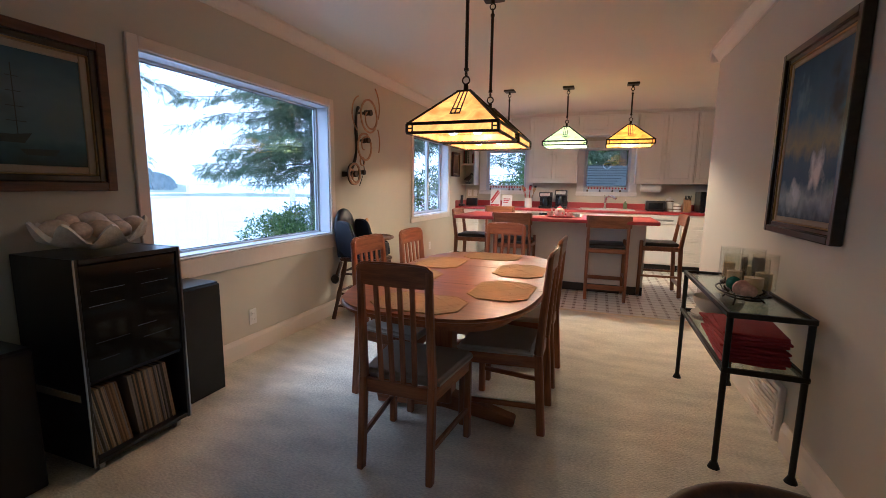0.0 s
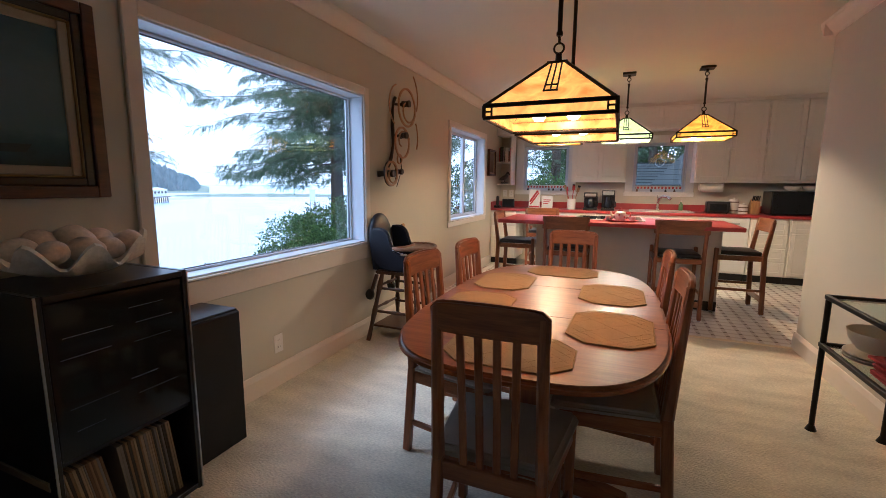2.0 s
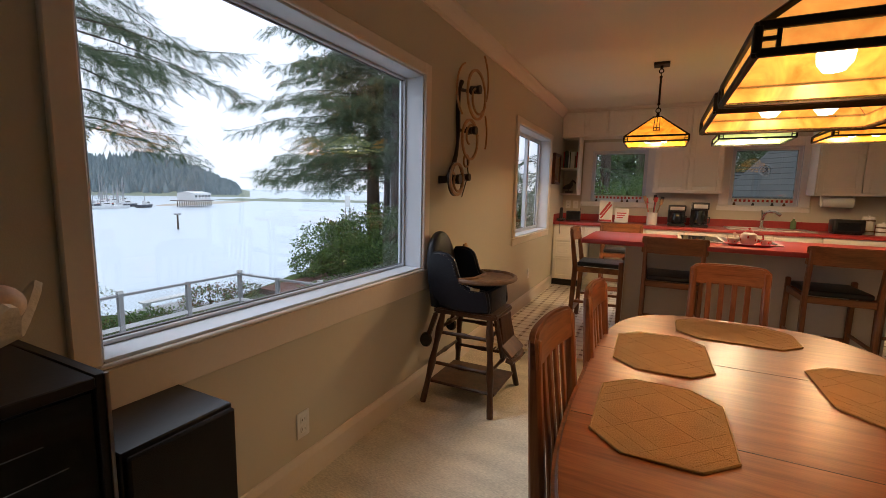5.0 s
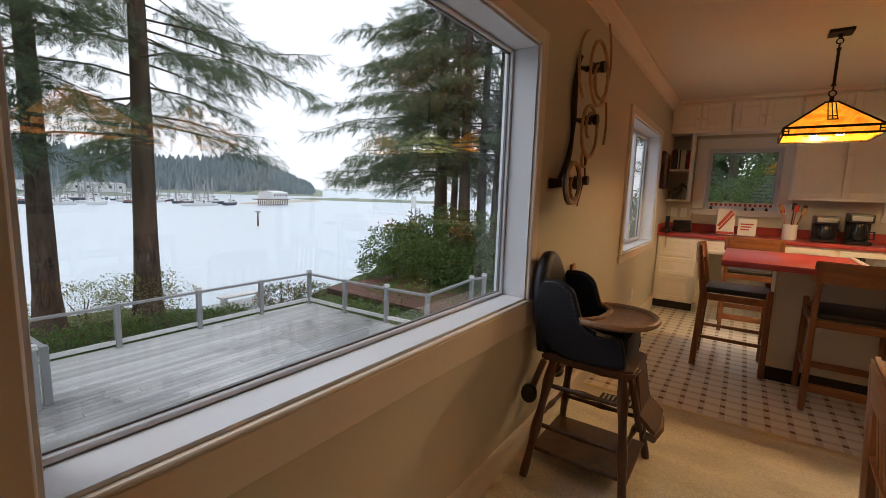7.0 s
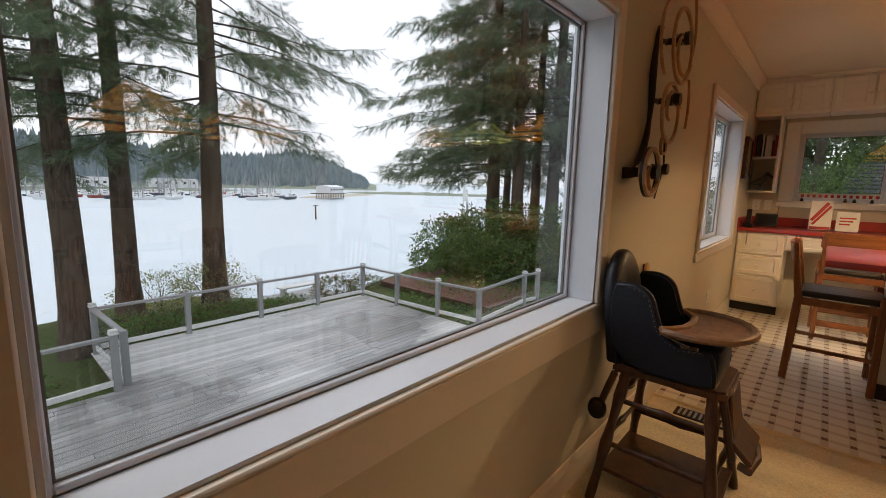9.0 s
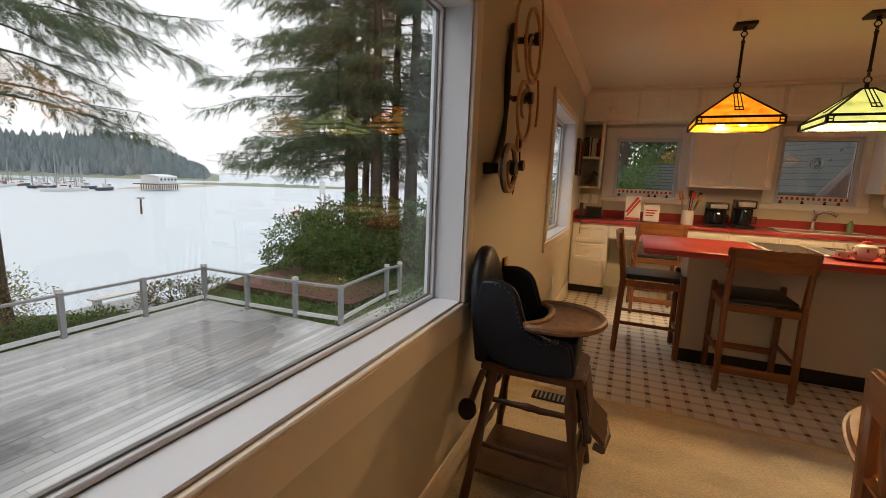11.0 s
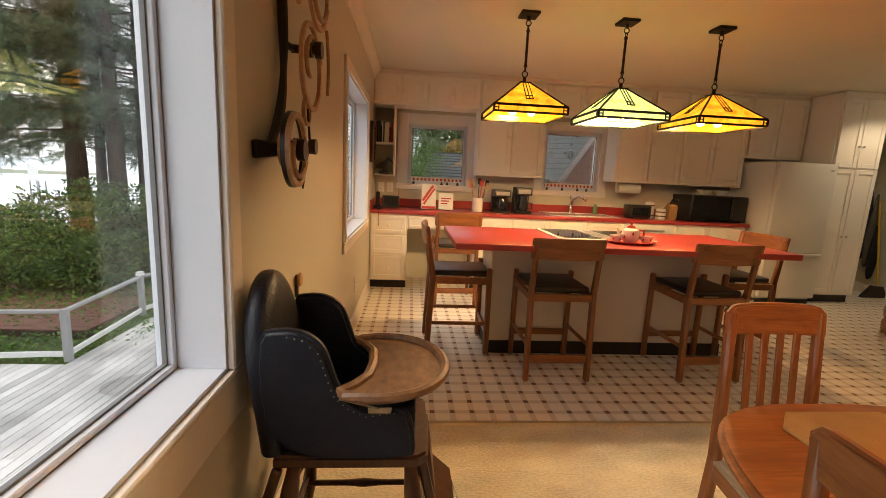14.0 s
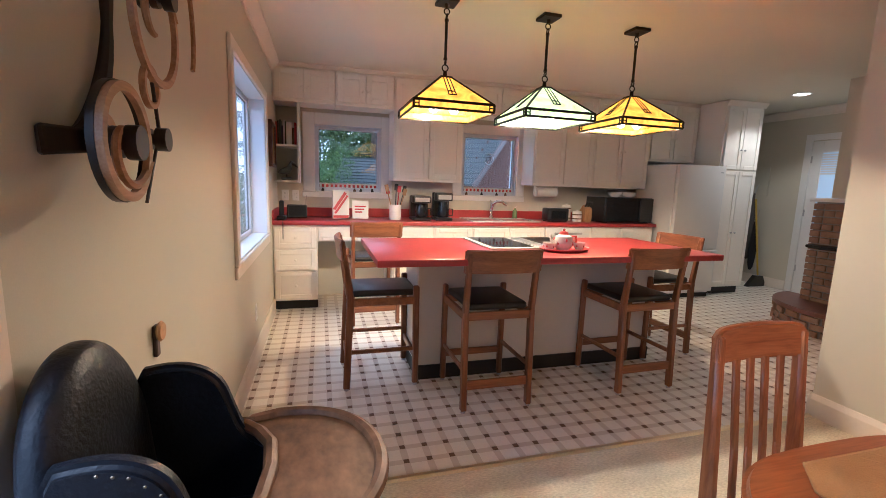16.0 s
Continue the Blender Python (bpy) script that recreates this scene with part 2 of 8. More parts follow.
def tube(bm, pts, r, n=8, closed=False):
    """A round bar swept along points; r may be one radius or one per point."""
    pts = [Vector(p) for p in pts]
    rs = r if isinstance(r, (list, tuple)) else [r] * len(pts)
    rings, prev = [], None
    cnt = len(pts)
    for i, p in enumerate(pts):
        a = pts[(i - 1) % cnt] if closed or i else p
        b = pts[(i + 1) % cnt] if closed or i < cnt - 1 else p
        t = (b - a).normalized()
        if prev is None:
            u = t.orthogonal().normalized()
        else:
            u = (prev - t * prev.dot(t)).normalized()
        prev = u
        w = t.cross(u)
        rings.append([bm.verts.new(p + (u * math.cos(2 * math.pi * k / n) + w * math.sin(2 * math.pi * k / n)) * rs[i]) for k in range(n)])
    for i in range(cnt if closed else cnt - 1):
        A, B = rings[i], rings[(i + 1) % cnt]
        for k in range(n):
            bm.faces.new((A[k], A[(k + 1) % n], B[(k + 1) % n], B[k]))
    if not closed:
        bm.faces.new(rings[0][::-1])
        bm.faces.new(rings[-1])


def rounded(poly, times=2, closed=True):
    """Cuts the corners of an outline to a smooth curve."""
    for _ in range(times):
        q = []
        n = len(poly)
        for i in range(n if closed else n - 1):
            (a, b), (c, d) = poly[i], poly[(i + 1) % n]
            q += [(a * 0.75 + c * 0.25, b * 0.75 + d * 0.25), (a * 0.25 + c * 0.75, b * 0.25 + d * 0.75)]
        poly = q
    return poly


def prism(bm, poly, z0, z1, axis='z', bevel=0.0, seg=2):
    """A flat outline given thickness along an axis, with rounded rims."""
    def at(a, b, c):
        return {'z': (a, b, c), 'y': (a, c, b), 'x': (c, a, b)}[axis]
    lo = [bm.verts.new(at(a, b, z0)) for a, b in poly]
    hi = [bm.verts.new(at(a, b, z1)) for a, b in poly]
    f0, f1 = bm.faces.new(lo[::-1]), bm.faces.new(hi)
    n = len(poly)
    for i in range(n):
        bm.faces.new((lo[i], lo[(i + 1) % n], hi[(i + 1) % n], hi[i]))
    bmesh.ops.recalc_face_normals(bm, faces=bm.faces[:])
    if bevel:
        bmesh.ops.bevel(bm, geom=list(f0.edges) + list(f1.edges), offset=bevel, segments=seg, affect='EDGES')


def lathe(bm, prof, n=24, centre=(0, 0)):
    """A turned shape from (radius, height) pairs."""
    rings = []
    for r, z in prof:
        rings.append([bm.verts.new((centre[0] + r * math.cos(2 * math.pi * k / n), centre[1] + r * math.sin(2 * math.pi * k / n), z)) for k in range(n)])
    for A, B in zip(rings, rings[1:]):
        for k in range(n):
            bm.faces.new((A[k], A[(k + 1) % n], B[(k + 1) % n], B[k]))
    if prof[0][0] > 1e-5:
        bm.faces.new(rings[0][::-1])
    if prof[-1][0] > 1e-5:
        bm.faces.new(rings[-1])
    bmesh.ops.remove_doubles(bm, verts=bm.verts[:], dist=1e-6)
    bmesh.ops.recalc_face_normals(bm, faces=bm.faces[:])


def sweep_profile(bm, prof, p, q, out, up=(0, 0, 1)):
    """A moulding: outline (out, up) pairs carried from p to q."""
    p, q, out, up = Vector(p), Vector(q), Vector(out), Vector(up)
    A = [bm.verts.new(p + out * a + up * b) for a, b in prof]
    B = [bm.verts.new(q + out * a + up * b) for a, b in prof]
    n = len(prof)
    for i in range(n):
        bm.faces.new((A[i], A[(i + 1) % n], B[(i + 1) % n], B[i]))
    bm.faces.new(A[::-1])
    bm.faces.new(B)
    bmesh.ops.recalc_face_normals(bm, faces=bm.faces[:])


def mesh_from(name, bm, material, smooth=False):
    me = bpy.data.meshes.new(name)
    bm.to_mesh(me)
    bm.free()
    me.materials.append(material)
    if smooth:
        for f in me.polygons:
            f.use_smooth = True
        me.set_sharp_from_angle(angle=radians(38))
    return me


def part(name, bm, material, parent, label="", smooth=True):
    ob = new(name, mesh_from(name, bm, material, smooth))
    ob.parent = parent
    if label:
        ob["label"] = label
    return ob


def thing(name, m, label, category, group="", kind=""):
    ob = new(name)
    ob.empty_display_size = 0.1
    ob.matrix_world = m
    return tagged(ob, label, category, group, kind)


def solid(name, bm, material, label, category, group="", kind="", m=None, smooth=True):
    ob = new(name, mesh_from(name, bm, material, smooth))
    if m is not None:
        ob.matrix_world = m
    return tagged(ob, label, category, group, kind)


def structure(name, bm, material, label="", smooth=False):
    return solid(name, bm, material, label or name.replace("_", " "), name.split("_")[0], kind="structure", smooth=smooth)


# ---- the rooms ----
CEIL, XL, XR, YB, SEAM, EAST_END = 2.46, -2.28, 1.02, 7.93, 4.59, 4.595
WIN = (1.80, 3.53, 0.80, 1.953)      # big window opening in the west wall: y, y, z, z
WIN_UNSEEN = (-3.0, -1.5, 0.80, 1.953)      # an unseen like opening behind the start, added to let in daylight: y, y, z, z
WIN2 = (5.46, 6.885, 0.835, 1.965)    # small window


def wall_with_holes(u0, u1, z0, z1, holes):
    """Rectangles that fill a wall round its openings."""
    us = sorted({u0, u1, *[h[0] for h in holes], *[h[1] for h in holes]})
    for a, b in zip(us, us[1:]):
        mid = (a + b) / 2
        cuts = sorted((h[2], h[3]) for h in holes if h[0] < mid < h[1])
        z = z0
        for c0, c1 in cuts:
            if c0 > z:
                yield a, b, z, c0
            z = c1
        if z < z1:
            yield a, b, z, z1


bm = bmesh.new()
for a, b, c, d in wall_with_holes(-4.2, YB + 0.2, -0.2, CEIL + 0.1, [WIN, WIN2, WIN_UNSEEN]):
    box(bm, XL - 0.155, XL, a, b, c, d)
wall_west = structure("wall_west", bm, M_WALL, "warm grey painted wall with two windows")
KW1 = (-1.88, -1.155, 1.20, 1.915)
KW2 = (-0.165, 0.555, 1.20, 1.93)
bm = bmesh.new()
for a, b, c, d in wall_with_holes(XL, 4.6, -0.2, CEIL + 0.1, [KW1, KW2]):
    box(bm, a, b, YB, YB + 0.2, c, d)
wall_north = structure("wall_north", bm, M_WALL, "painted kitchen wall with two windows")
bm = bmesh.new()
box(bm, XR, XR + 0.14, -4.2, EAST_END, -0.2, CEIL + 0.1)
structure("wall_east", bm, M_WALL, "warm grey painted dining room wall")
bm = bmesh.new()
box(bm, XL, XR, -4.4, -4.2, -0.2, CEIL + 0.1)
structure("wall_south", bm, M_WALL, "plain painted wall")
bm = bmesh.new()
box(bm, 4.42, 4.6, 2.0, YB, -0.2, CEIL + 0.1)
structure("wall_hall", bm, M_WALL, "painted back hall wall")
bm = bmesh.new()
box(bm, XR + 0.14, 4.42, 2.0, 2.15, -0.2, CEIL + 0.1)
structure("wall_hall_south", bm, M_WALL, "plain painted wall")
structure("ceiling", bx(XL - 0.2, 4.6, -4.4, YB + 0.2, CEIL, CEIL + 0.12), M_CEIL, "warm white painted ceiling")
structure("floor", bx(XL, 4.42, -4.2, SEAM, -0.2, 0), M_CARPET, "beige cut pile carpet")
# kitchen floor: printed sheet with pale squares, tan lines and dark corner dots
PITCH, DOT_X, DOT_Y = 0.1132, -1.332, 4.705


def vinyl():
    m = mat("vinyl_sheet", (0.87, 0.83, 0.74), 0.33, var=0.05, scale=6, fine=90, bump=0.01)
    n, l = m.node_tree.nodes, m.node_tree.links
    p = n["Principled BSDF"]
    base = p.inputs["Base Color"].links[0].from_socket
    tc = n.new("ShaderNodeTexCoord")
    sep = n.new("ShaderNodeSeparateXYZ")
    l.new(tc.outputs["Object"], sep.inputs[0])
    ds = []
    for k in (0, 1):
        o = n.new("ShaderNodeMath")
        o.operation = 'SUBTRACT'
        o.inputs[1].default_value = (DOT_X, DOT_Y)[k] - PITCH / 2
        l.new(sep.outputs[k], o.inputs[0])
        d = n.new("ShaderNodeMath")
        d.operation = 'DIVIDE'
        d.inputs[1].default_value = PITCH
        l.new(o.outputs[0], d.inputs[0])
        f = n.new("ShaderNodeMath")
        f.operation = 'FRACT'
        l.new(d.outputs[0], f.inputs[0])
        s = n.new("ShaderNodeMath")
        s.operation = 'SUBTRACT'
        s.inputs[1].default_value = 0.5
        l.new(f.outputs[0], s.inputs[0])
        a = n.new("ShaderNodeMath")
        a.operation = 'ABSOLUTE'
        l.new(s.outputs[0], a.inputs[0])
        ds.append(a)
    mx = n.new("ShaderNodeMath")
    mx.operation = 'MINIMUM'
    l.new(ds[0].outputs[0], mx.inputs[0])
    l.new(ds[1].outputs[0], mx.inputs[1])
    band = n.new("ShaderNodeMath")
    band.operation = 'LESS_THAN'
    band.inputs[1].default_value = 0.15
    l.new(mx.outputs[0], band.inputs[0])
    mix = n.new("ShaderNodeMix")
    mix.data_type = 'RGBA'
    l.new(band.outputs[0], mix.inputs[0])
    l.new(base, mix.inputs[6])
    mix.inputs[7].default_value = (0.70, 0.64, 0.55, 1)
    l.new(mix.outputs[2], p.inputs["Base Color"])
    return m


M_VINYL = vinyl()
M_DOT = mat("vinyl_dot", (0.16, 0.095, 0.055), 0.35, var=0.25, scale=8, fine=90, bump=0.01)
structure("floor_kitchen", bx(XL, 4.42, SEAM, YB, -0.2, -0.002), M_VINYL, "pale vinyl kitchen floor with dark corner dots")
bm = bmesh.new()
prism(bm, [(0, 0), (0.012, 0.009), (0.03, 0.009), (0.042, 0)], XL, 4.42, axis='x')
structure("threshold_strip", bm, mat("brass_strip", (0.80, 0.70, 0.48), 0.3, 0.8, var=0.15, scale=6), "metal strip between carpet and vinyl")
bpy.data.objects["threshold_strip"].location = (0, SEAM - 0.022, 0)

CROWN = [(0, 0), (0, -0.105), (0.014, -0.105), (0.02, -0.085), (0.045, -0.055), (0.062, -0.028), (0.072, -0.02), (0.072, 0)]
BASE = [(0, 0), (0.016, 0), (0.016, 0.105), (0.011, 0.12), (0.006, 0.135), (0, 0.138)]


def moulding(name, prof, z, p, q, out, label):
    bm = bmesh.new()
    sweep_profile(bm, prof, (*p, z), (*q, z), out)
    return structure(name, bm, M_TRIM, label)


moulding("crown_west", CROWN, CEIL, (XL, -4.2), (XL, 7.6), (1, 0, 0), "painted crown moulding")
moulding("crown_east", CROWN, CEIL, (XR, -4.2), (XR, EAST_END), (-1, 0, 0), "painted crown moulding")
moulding("crown_end", CROWN, CEIL, (XR - 0.072, EAST_END), (XR + 0.14, EAST_END), (0, 1, 0), "painted crown moulding")
moulding("crown_hall", CROWN, CEIL, (4.42, 2.15), (4.42, YB), (-1, 0, 0), "painted crown moulding")
moulding("baseboard_west", BASE, 0, (XL, 1.95), (XL, 7.33), (1, 0, 0), "painted baseboard")
moulding("baseboard_west_south", BASE, 0, (XL, -4.2), (XL, 1.95), (1, 0, 0), "painted baseboard")
moulding("baseboard_east", BASE, 0, (XR, -4.2), (XR, 2.48), (-1, 0, 0), "painted baseboard")
moulding("baseboard_east_north", BASE, 0, (XR, 2.94), (XR, EAST_END), (-1, 0, 0), "painted baseboard")
moulding("baseboard_end", BASE, 0, (XR - 0.016, EAST_END), (XR + 0.14, EAST_END), (0, 1, 0), "painted baseboard")
moulding("baseboard_hall", BASE, 0, (4.42, 7.22), (4.42, YB), (-1, 0, 0), "painted baseboard")


def frame_parts(parent, name, u0, u1, z0, z1, w, d0, d1, at, material, bevel=0.003, smooth=True):
    """Four members of a rectangular frame; at(u, d, z) gives a place in the world."""
    out = []
    for a, b, c, d in ((u0, u0 + w, z0, z1), (u1 - w, u1, z0, z1), (u0 + w, u1 - w, z0, z0 + w), (u0 + w, u1 - w, z1 - w, z1)):
        p, q = at(a, d0, c), at(b, d1, d)
        bm = bmesh.new()
        box(bm, min(p[0], q[0]), max(p[0], q[0]), min(p[1], q[1]), max(p[1], q[1]), c, d, bevel=bevel)
        out.append(part(name, bm, material, parent, smooth=smooth))
    return out


M_RUBBER = mat("window_rubber", (0.16, 0.165, 0.17), 0.6, var=0.1)


def wall_window(name, u0, u1, z0, z1, at, cw, apron, depth, sash, label, mullion=None, white_casing=False, sill_z=None):
    """A window in an opening: casing on the wall, lining, sill, sash frame and pane."""
    w = thing(name, Matrix.Identity(4), label, "window", kind="structure")
    mc = M_WHITE if white_casing else M_TRIM

    def piece(nm, ua, ub, da, db, za, zb, material, bevel=0.003):
        p, q = at(ua, da, za), at(ub, db, zb)
        bm = bx(min(p[0], q[0]), max(p[0], q[0]), min(p[1], q[1]), max(p[1], q[1]), za, zb, bevel=bevel)
        return part(nm, bm, material, w)
    piece("casing", u0 - cw, u0 - 0.004, -0.022, 0.0, z0 - 0.004, z1 + cw, mc, 0.005)
    piece("casing", u1 + 0.004, u1 + cw, -0.022, 0.0, z0 - 0.004, z1 + cw, mc, 0.005)
    piece("casing", u0 - 0.004, u1 + 0.004, -0.021, 0.0, z1 + 0.004, z1 + cw, mc, 0.005)
    piece("apron", u0 - cw - 0.01, u1 + cw + 0.01, -0.018, 0.0, z0 - apron, z0 - 0.018, mc, 0.005)
    piece("stool_nosing", u0 - cw - 0.01, u1 + cw + 0.01, -0.024, 0.0, z0 - 0.018, z0 - 0.004, mc, 0.005)
    piece("lining", u0 - 0.004, u0 + 0.006, -0.004, depth, z0, z1, M_JAMB, 0.001)
    piece("lining", u1 - 0.006, u1 + 0.004, -0.004, depth, z0, z1, M_JAMB, 0.001)
    piece("lining", u0 + 0.006, u1 - 0.006, -0.004, depth, z1 - 0.006, z1 + 0.004, M_JAMB, 0.001)
    piece("window_sill", u0 + 0.006, u1 - 0.006, -0.004, depth, z0 - 0.004, z0 + 0.006, M_JAMB, 0.001)
    a0, a1, b0, b1 = u0 + 0.006, u1 - 0.006, z0 + 0.006, z1 - 0.006
    for ua, ub, za, zb in ((a0, a0 + sash, b0, b1), (a1 - sash, a1, b0, b1), (a0 + sash, a1 - sash, b0, b0 + sash), (a0 + sash, a1 - sash, b1 - sash, b1)):
        piece("window_frame", ua, ub, depth, depth + 0.036, za, zb, M_JAMB, 0.003)
    g = 0.005
    for ua, ub, za, zb in ((a0 + sash, a0 + sash + g, b0 + sash, b1 - sash), (a1 - sash - g, a1 - sash, b0 + sash, b1 - sash),
                           (a0 + sash + g, a1 - sash - g, b0 + sash, b0 + sash + g), (a0 + sash + g, a1 - sash - g, b1 - sash - g, b1 - sash)):
        piece("gasket", ua, ub, depth + 0.015, depth + 0.026, za, zb, M_RUBBER, 0)
    for ua, ub, za, zb in ((u0, u0 + 0.012, z0, z1), (u1 - 0.012, u1, z0, z1), (u0 + 0.012, u1 - 0.012, z0, z0 + 0.012), (u0 + 0.012, u1 - 0.012, z1 - 0.012, z1)):
        piece("outer_lining", ua, ub, depth + 0.037, max(0.158, depth + 0.045), za, zb, M_JAMB, 0.002)
    if mullion:
        piece("mullion", mullion - 0.03, mullion + 0.03, depth - 0.004, depth + 0.04, b0 + sash, b1 - sash, M_JAMB, 0.003)
    pane = piece("pane", a0 + sash, a1 - sash, depth + 0.02, depth + 0.024, b0 + sash, b1 - sash, M_PANE, 0)
    pane.visible_shadow = False
    return w


west = lambda u, d, z: (XL - d, u, z)
north = lambda u, d, z: (u, YB + d, z)
wall_window("window_1", *WIN, west, 0.072, 0.14, 0.112, 0.014, "large fixed picture window overlooking the harbour")
# unseen window, added so daylight reaches the south carpet
wall_window("window_5", *WIN_UNSEEN, west, 0.072, 0.14, 0.105, 0.022, "large fixed picture window at the room's south end")
wall_window("window_2", *WIN2, west, 0.072, 0.085, 0.12, 0.035, "white sliding window beside the kitchen counter", mullion=6.3)
wall_window("window_3", *KW1, north, 0.13, 0.075, 0.03, 0.035, "white kitchen window over the counter", white_casing=True)
wall_window("window_4", *KW2, north, 0.115, 0.075, 0.03, 0.035, "white kitchen window over the sink", white_casing=True)


# ---- kitchen ----
def panel_door(parent, x0, x1, z0, z1, y, name="door", knob=None, rail=0.055, knob_mat=None):
    """A flat framed front facing south, proud of its cabinet, with a recessed field and a knob."""
    bm = bmesh.new()
    t = 0.024
    box(bm, x0, x1, y - t + 0.012, y, z0, z1)
    for a, b, c, d in ((x0, x0 + rail, z0, z1), (x1 - rail, x1, z0, z1), (x0 + rail, x1 - rail, z0, z0 + rail), (x0 + rail, x1 - rail, z1 - rail, z1)):
        box(bm, a, b, y - t, y - t + 0.0125, c, d, bevel=0.003)
    door = part(name, bm, M_CAB, parent, smooth=False)
    if knob:
        k = bmesh.new()
        lathe(k, [(0.0, 0.026), (0.009, 0.025), (0.013, 0.019), (0.011, 0.012), (0.005, 0.008), (0.005, 0), (0, 0)], 10)
        bmesh.ops.transform(k, matrix=Matrix.Translation((knob[0], y - t, knob[1])) @ Matrix.Rotation(radians(90), 4, 'X'), verts=k.verts)
        part("knob", k, knob_mat or M_CAB, door)
    return door


UF = 7.60


def upper(x0, x1, z0, z1, doors, low_knob=True, y=UF, label="white painted wall cabinet with framed doors"):
    c = thing("wall_cabinet", pose(0, 0, 0), label, "cabinet", "kitchen wall cabinets")
    part("body", bx(x0, x1, y, YB - 0.002, z0, z1, bevel=0.002), M_CAB, c, smooth=False)
    w = (x1 - x0 - 0.02) / doors
    for i in range(doors):
        a = x0 + 0.01 + i * w
        right = (i % 2 == 0)
        kx = a + w - 0.028 if right else a + 0.028
        kz = (z0 + z1) / 2 - 0.02 if z1 - z0 < 0.5 else z0 + 0.42 * (z1 - z0)
        panel_door(c, a + 0.006, a + w - 0.006, z0 + 0.03, z1 - 0.02, y, knob=(kx, kz))
    return c


upper(-2.276, -1.67, 2.085, 2.42, 2)
upper(-1.666, -1.066, 2.085, 2.42, 2)
upper(-1.062, -0.28, 1.336, 2.42, 2)
upper(-0.276, 0.616, 2.10, 2.42, 2)
upper(0.62, 1.43, 1.336, 2.42, 2)
upper(1.434, 2.245, 1.336, 2.42, 2)
upper(2.249, 2.985, 1.70, 2.42, 2)
moulding("cabinet_cornice", [(0, 0), (0, -0.04), (0.012, -0.04), (0.02, -0.012), (0.03, -0.008), (0.03, 0)], CEIL, (XL, UF), (2.985, UF), (0, -1, 0), "thin cornice above wall cabinets")
structure("cabinet_filler", bx(XL, 2.985, UF + 0.002, YB, 2.422, CEIL), M_CAB, "white filler above wall cabinets")

# corner shelves
sh = thing("corner_shelf", pose(0, 0, 0), "white painted open corner shelves holding books", "shelf")
part("side_panel", bx(-2.05, -2.03, UF + 0.02, YB - 0.002, 1.28, 2.083), M_CAB, sh)
for z in (1.28, 1.645):
    part("shelf", bx(-2.278, -2.052, UF + 0.04, YB - 0.002, z, z + 0.022, bevel=0.003), M_CAB, sh)


def base_unit(x0, x1, fronts, label):
    """A floor cabinet with a recessed black kick; fronts: (x, x, z, z, kind)."""
    c = thing("base_cabinet", pose(0, 0, 0), label, "cabinet", "kitchen floor cabinets")
    part("body", bx(x0, x1, 7.34, YB - 0.002, 0.10, 0.868, bevel=0.002), M_CAB, c, smooth=False)
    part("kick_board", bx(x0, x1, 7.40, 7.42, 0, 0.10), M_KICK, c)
    for a, b, z0, z1, kind in fronts:
        panel_door(c, a, b, z0, z1, 7.34, name=kind, knob=((a + b) / 2, (z0 + z1) / 2) if kind == "drawer" else (b - 0.03, z1 - 0.06), rail=0.045)
    return c


def drawers(x0, x1, zs):
    return [(x0 + 0.015, x1 - 0.015, a, b, "drawer") for a, b in zs]


STACK3 = [(0.12, 0.40), (0.42, 0.62), (0.64, 0.845)]
STACK4 = [(0.12, 0.29), (0.305, 0.475), (0.49, 0.66), (0.675, 0.845)]
base_unit(-2.276, -1.86, drawers(-2.276, -1.86, STACK3), "white floor cabinet with three drawers")
apron = thing("desk_drawer", pose(0, 0, 0), "white shallow drawer over the desk knee space", "drawer")
part("body", bx(-1.858, -1.102, 7.35, YB - 0.002, 0.70, 0.868), M_CAB, apron)
panel_door(apron, -1.845, -1.49, 0.715, 0.85, 7.35, "drawer", (-1.67, 0.78), rail=0.03)
panel_door(apron, -1.47, -1.115, 0.715, 0.85, 7.35, "drawer", (-1.29, 0.78), rail=0.03)
for x0, x1 in ((-1.10, -0.66), (-0.656, -0.216), (-0.212, 0.23), (0.234, 0.68)):
    base_unit(x0, x1, [(x0 + 0.015, x1 - 0.015, 0.70, 0.845, "drawer"), (x0 + 0.015, x1 - 0.015, 0.12, 0.68, "door")], "white floor cabinet with drawer and door")
base_unit(1.29, 1.72, drawers(1.29, 1.72, STACK4), "white floor cabinet with four drawers")
base_unit(1.724, 2.19, [(1.739, 2.175, 0.70, 0.845, "drawer"), (1.739, 2.175, 0.12, 0.68, "door")], "white floor cabinet with drawer and door")
dw = thing("dishwasher", pose(0, 0, 0), "white built-in dishwasher under the red counter", "dishwasher")
part("body", bx(0.684, 1.286, 7.36, YB - 0.002, 0.10, 0.866), M_WHITE, dw)
part("door", bx(0.69, 1.28, 7.325, 7.36, 0.12, 0.72, bevel=0.006), M_WHITE, dw)
part("control_panel", bx(0.69, 1.28, 7.32, 7.36, 0.725, 0.862, bevel=0.006), M_WHITE, dw)
part("handle", bx(0.80, 1.17, 7.305, 7.32, 0.775, 0.80, bevel=0.006), M_STEEL, dw, "grey recessed handle")
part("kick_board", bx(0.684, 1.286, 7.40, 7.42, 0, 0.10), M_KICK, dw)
ct = thing("worktop", pose(0, 0, 0), "red laminate kitchen worktop with low backsplash", "worktop")
part("slab", bx(-2.278, 2.215, 7.30, YB - 0.001, 0.87, 0.91, bevel=0.006, seg=2), M_RED, ct)
part("backsplash", bx(-2.278, 2.215, YB - 0.022, YB - 0.002, 0.911, 1.01, bevel=0.003), M_RED, ct)
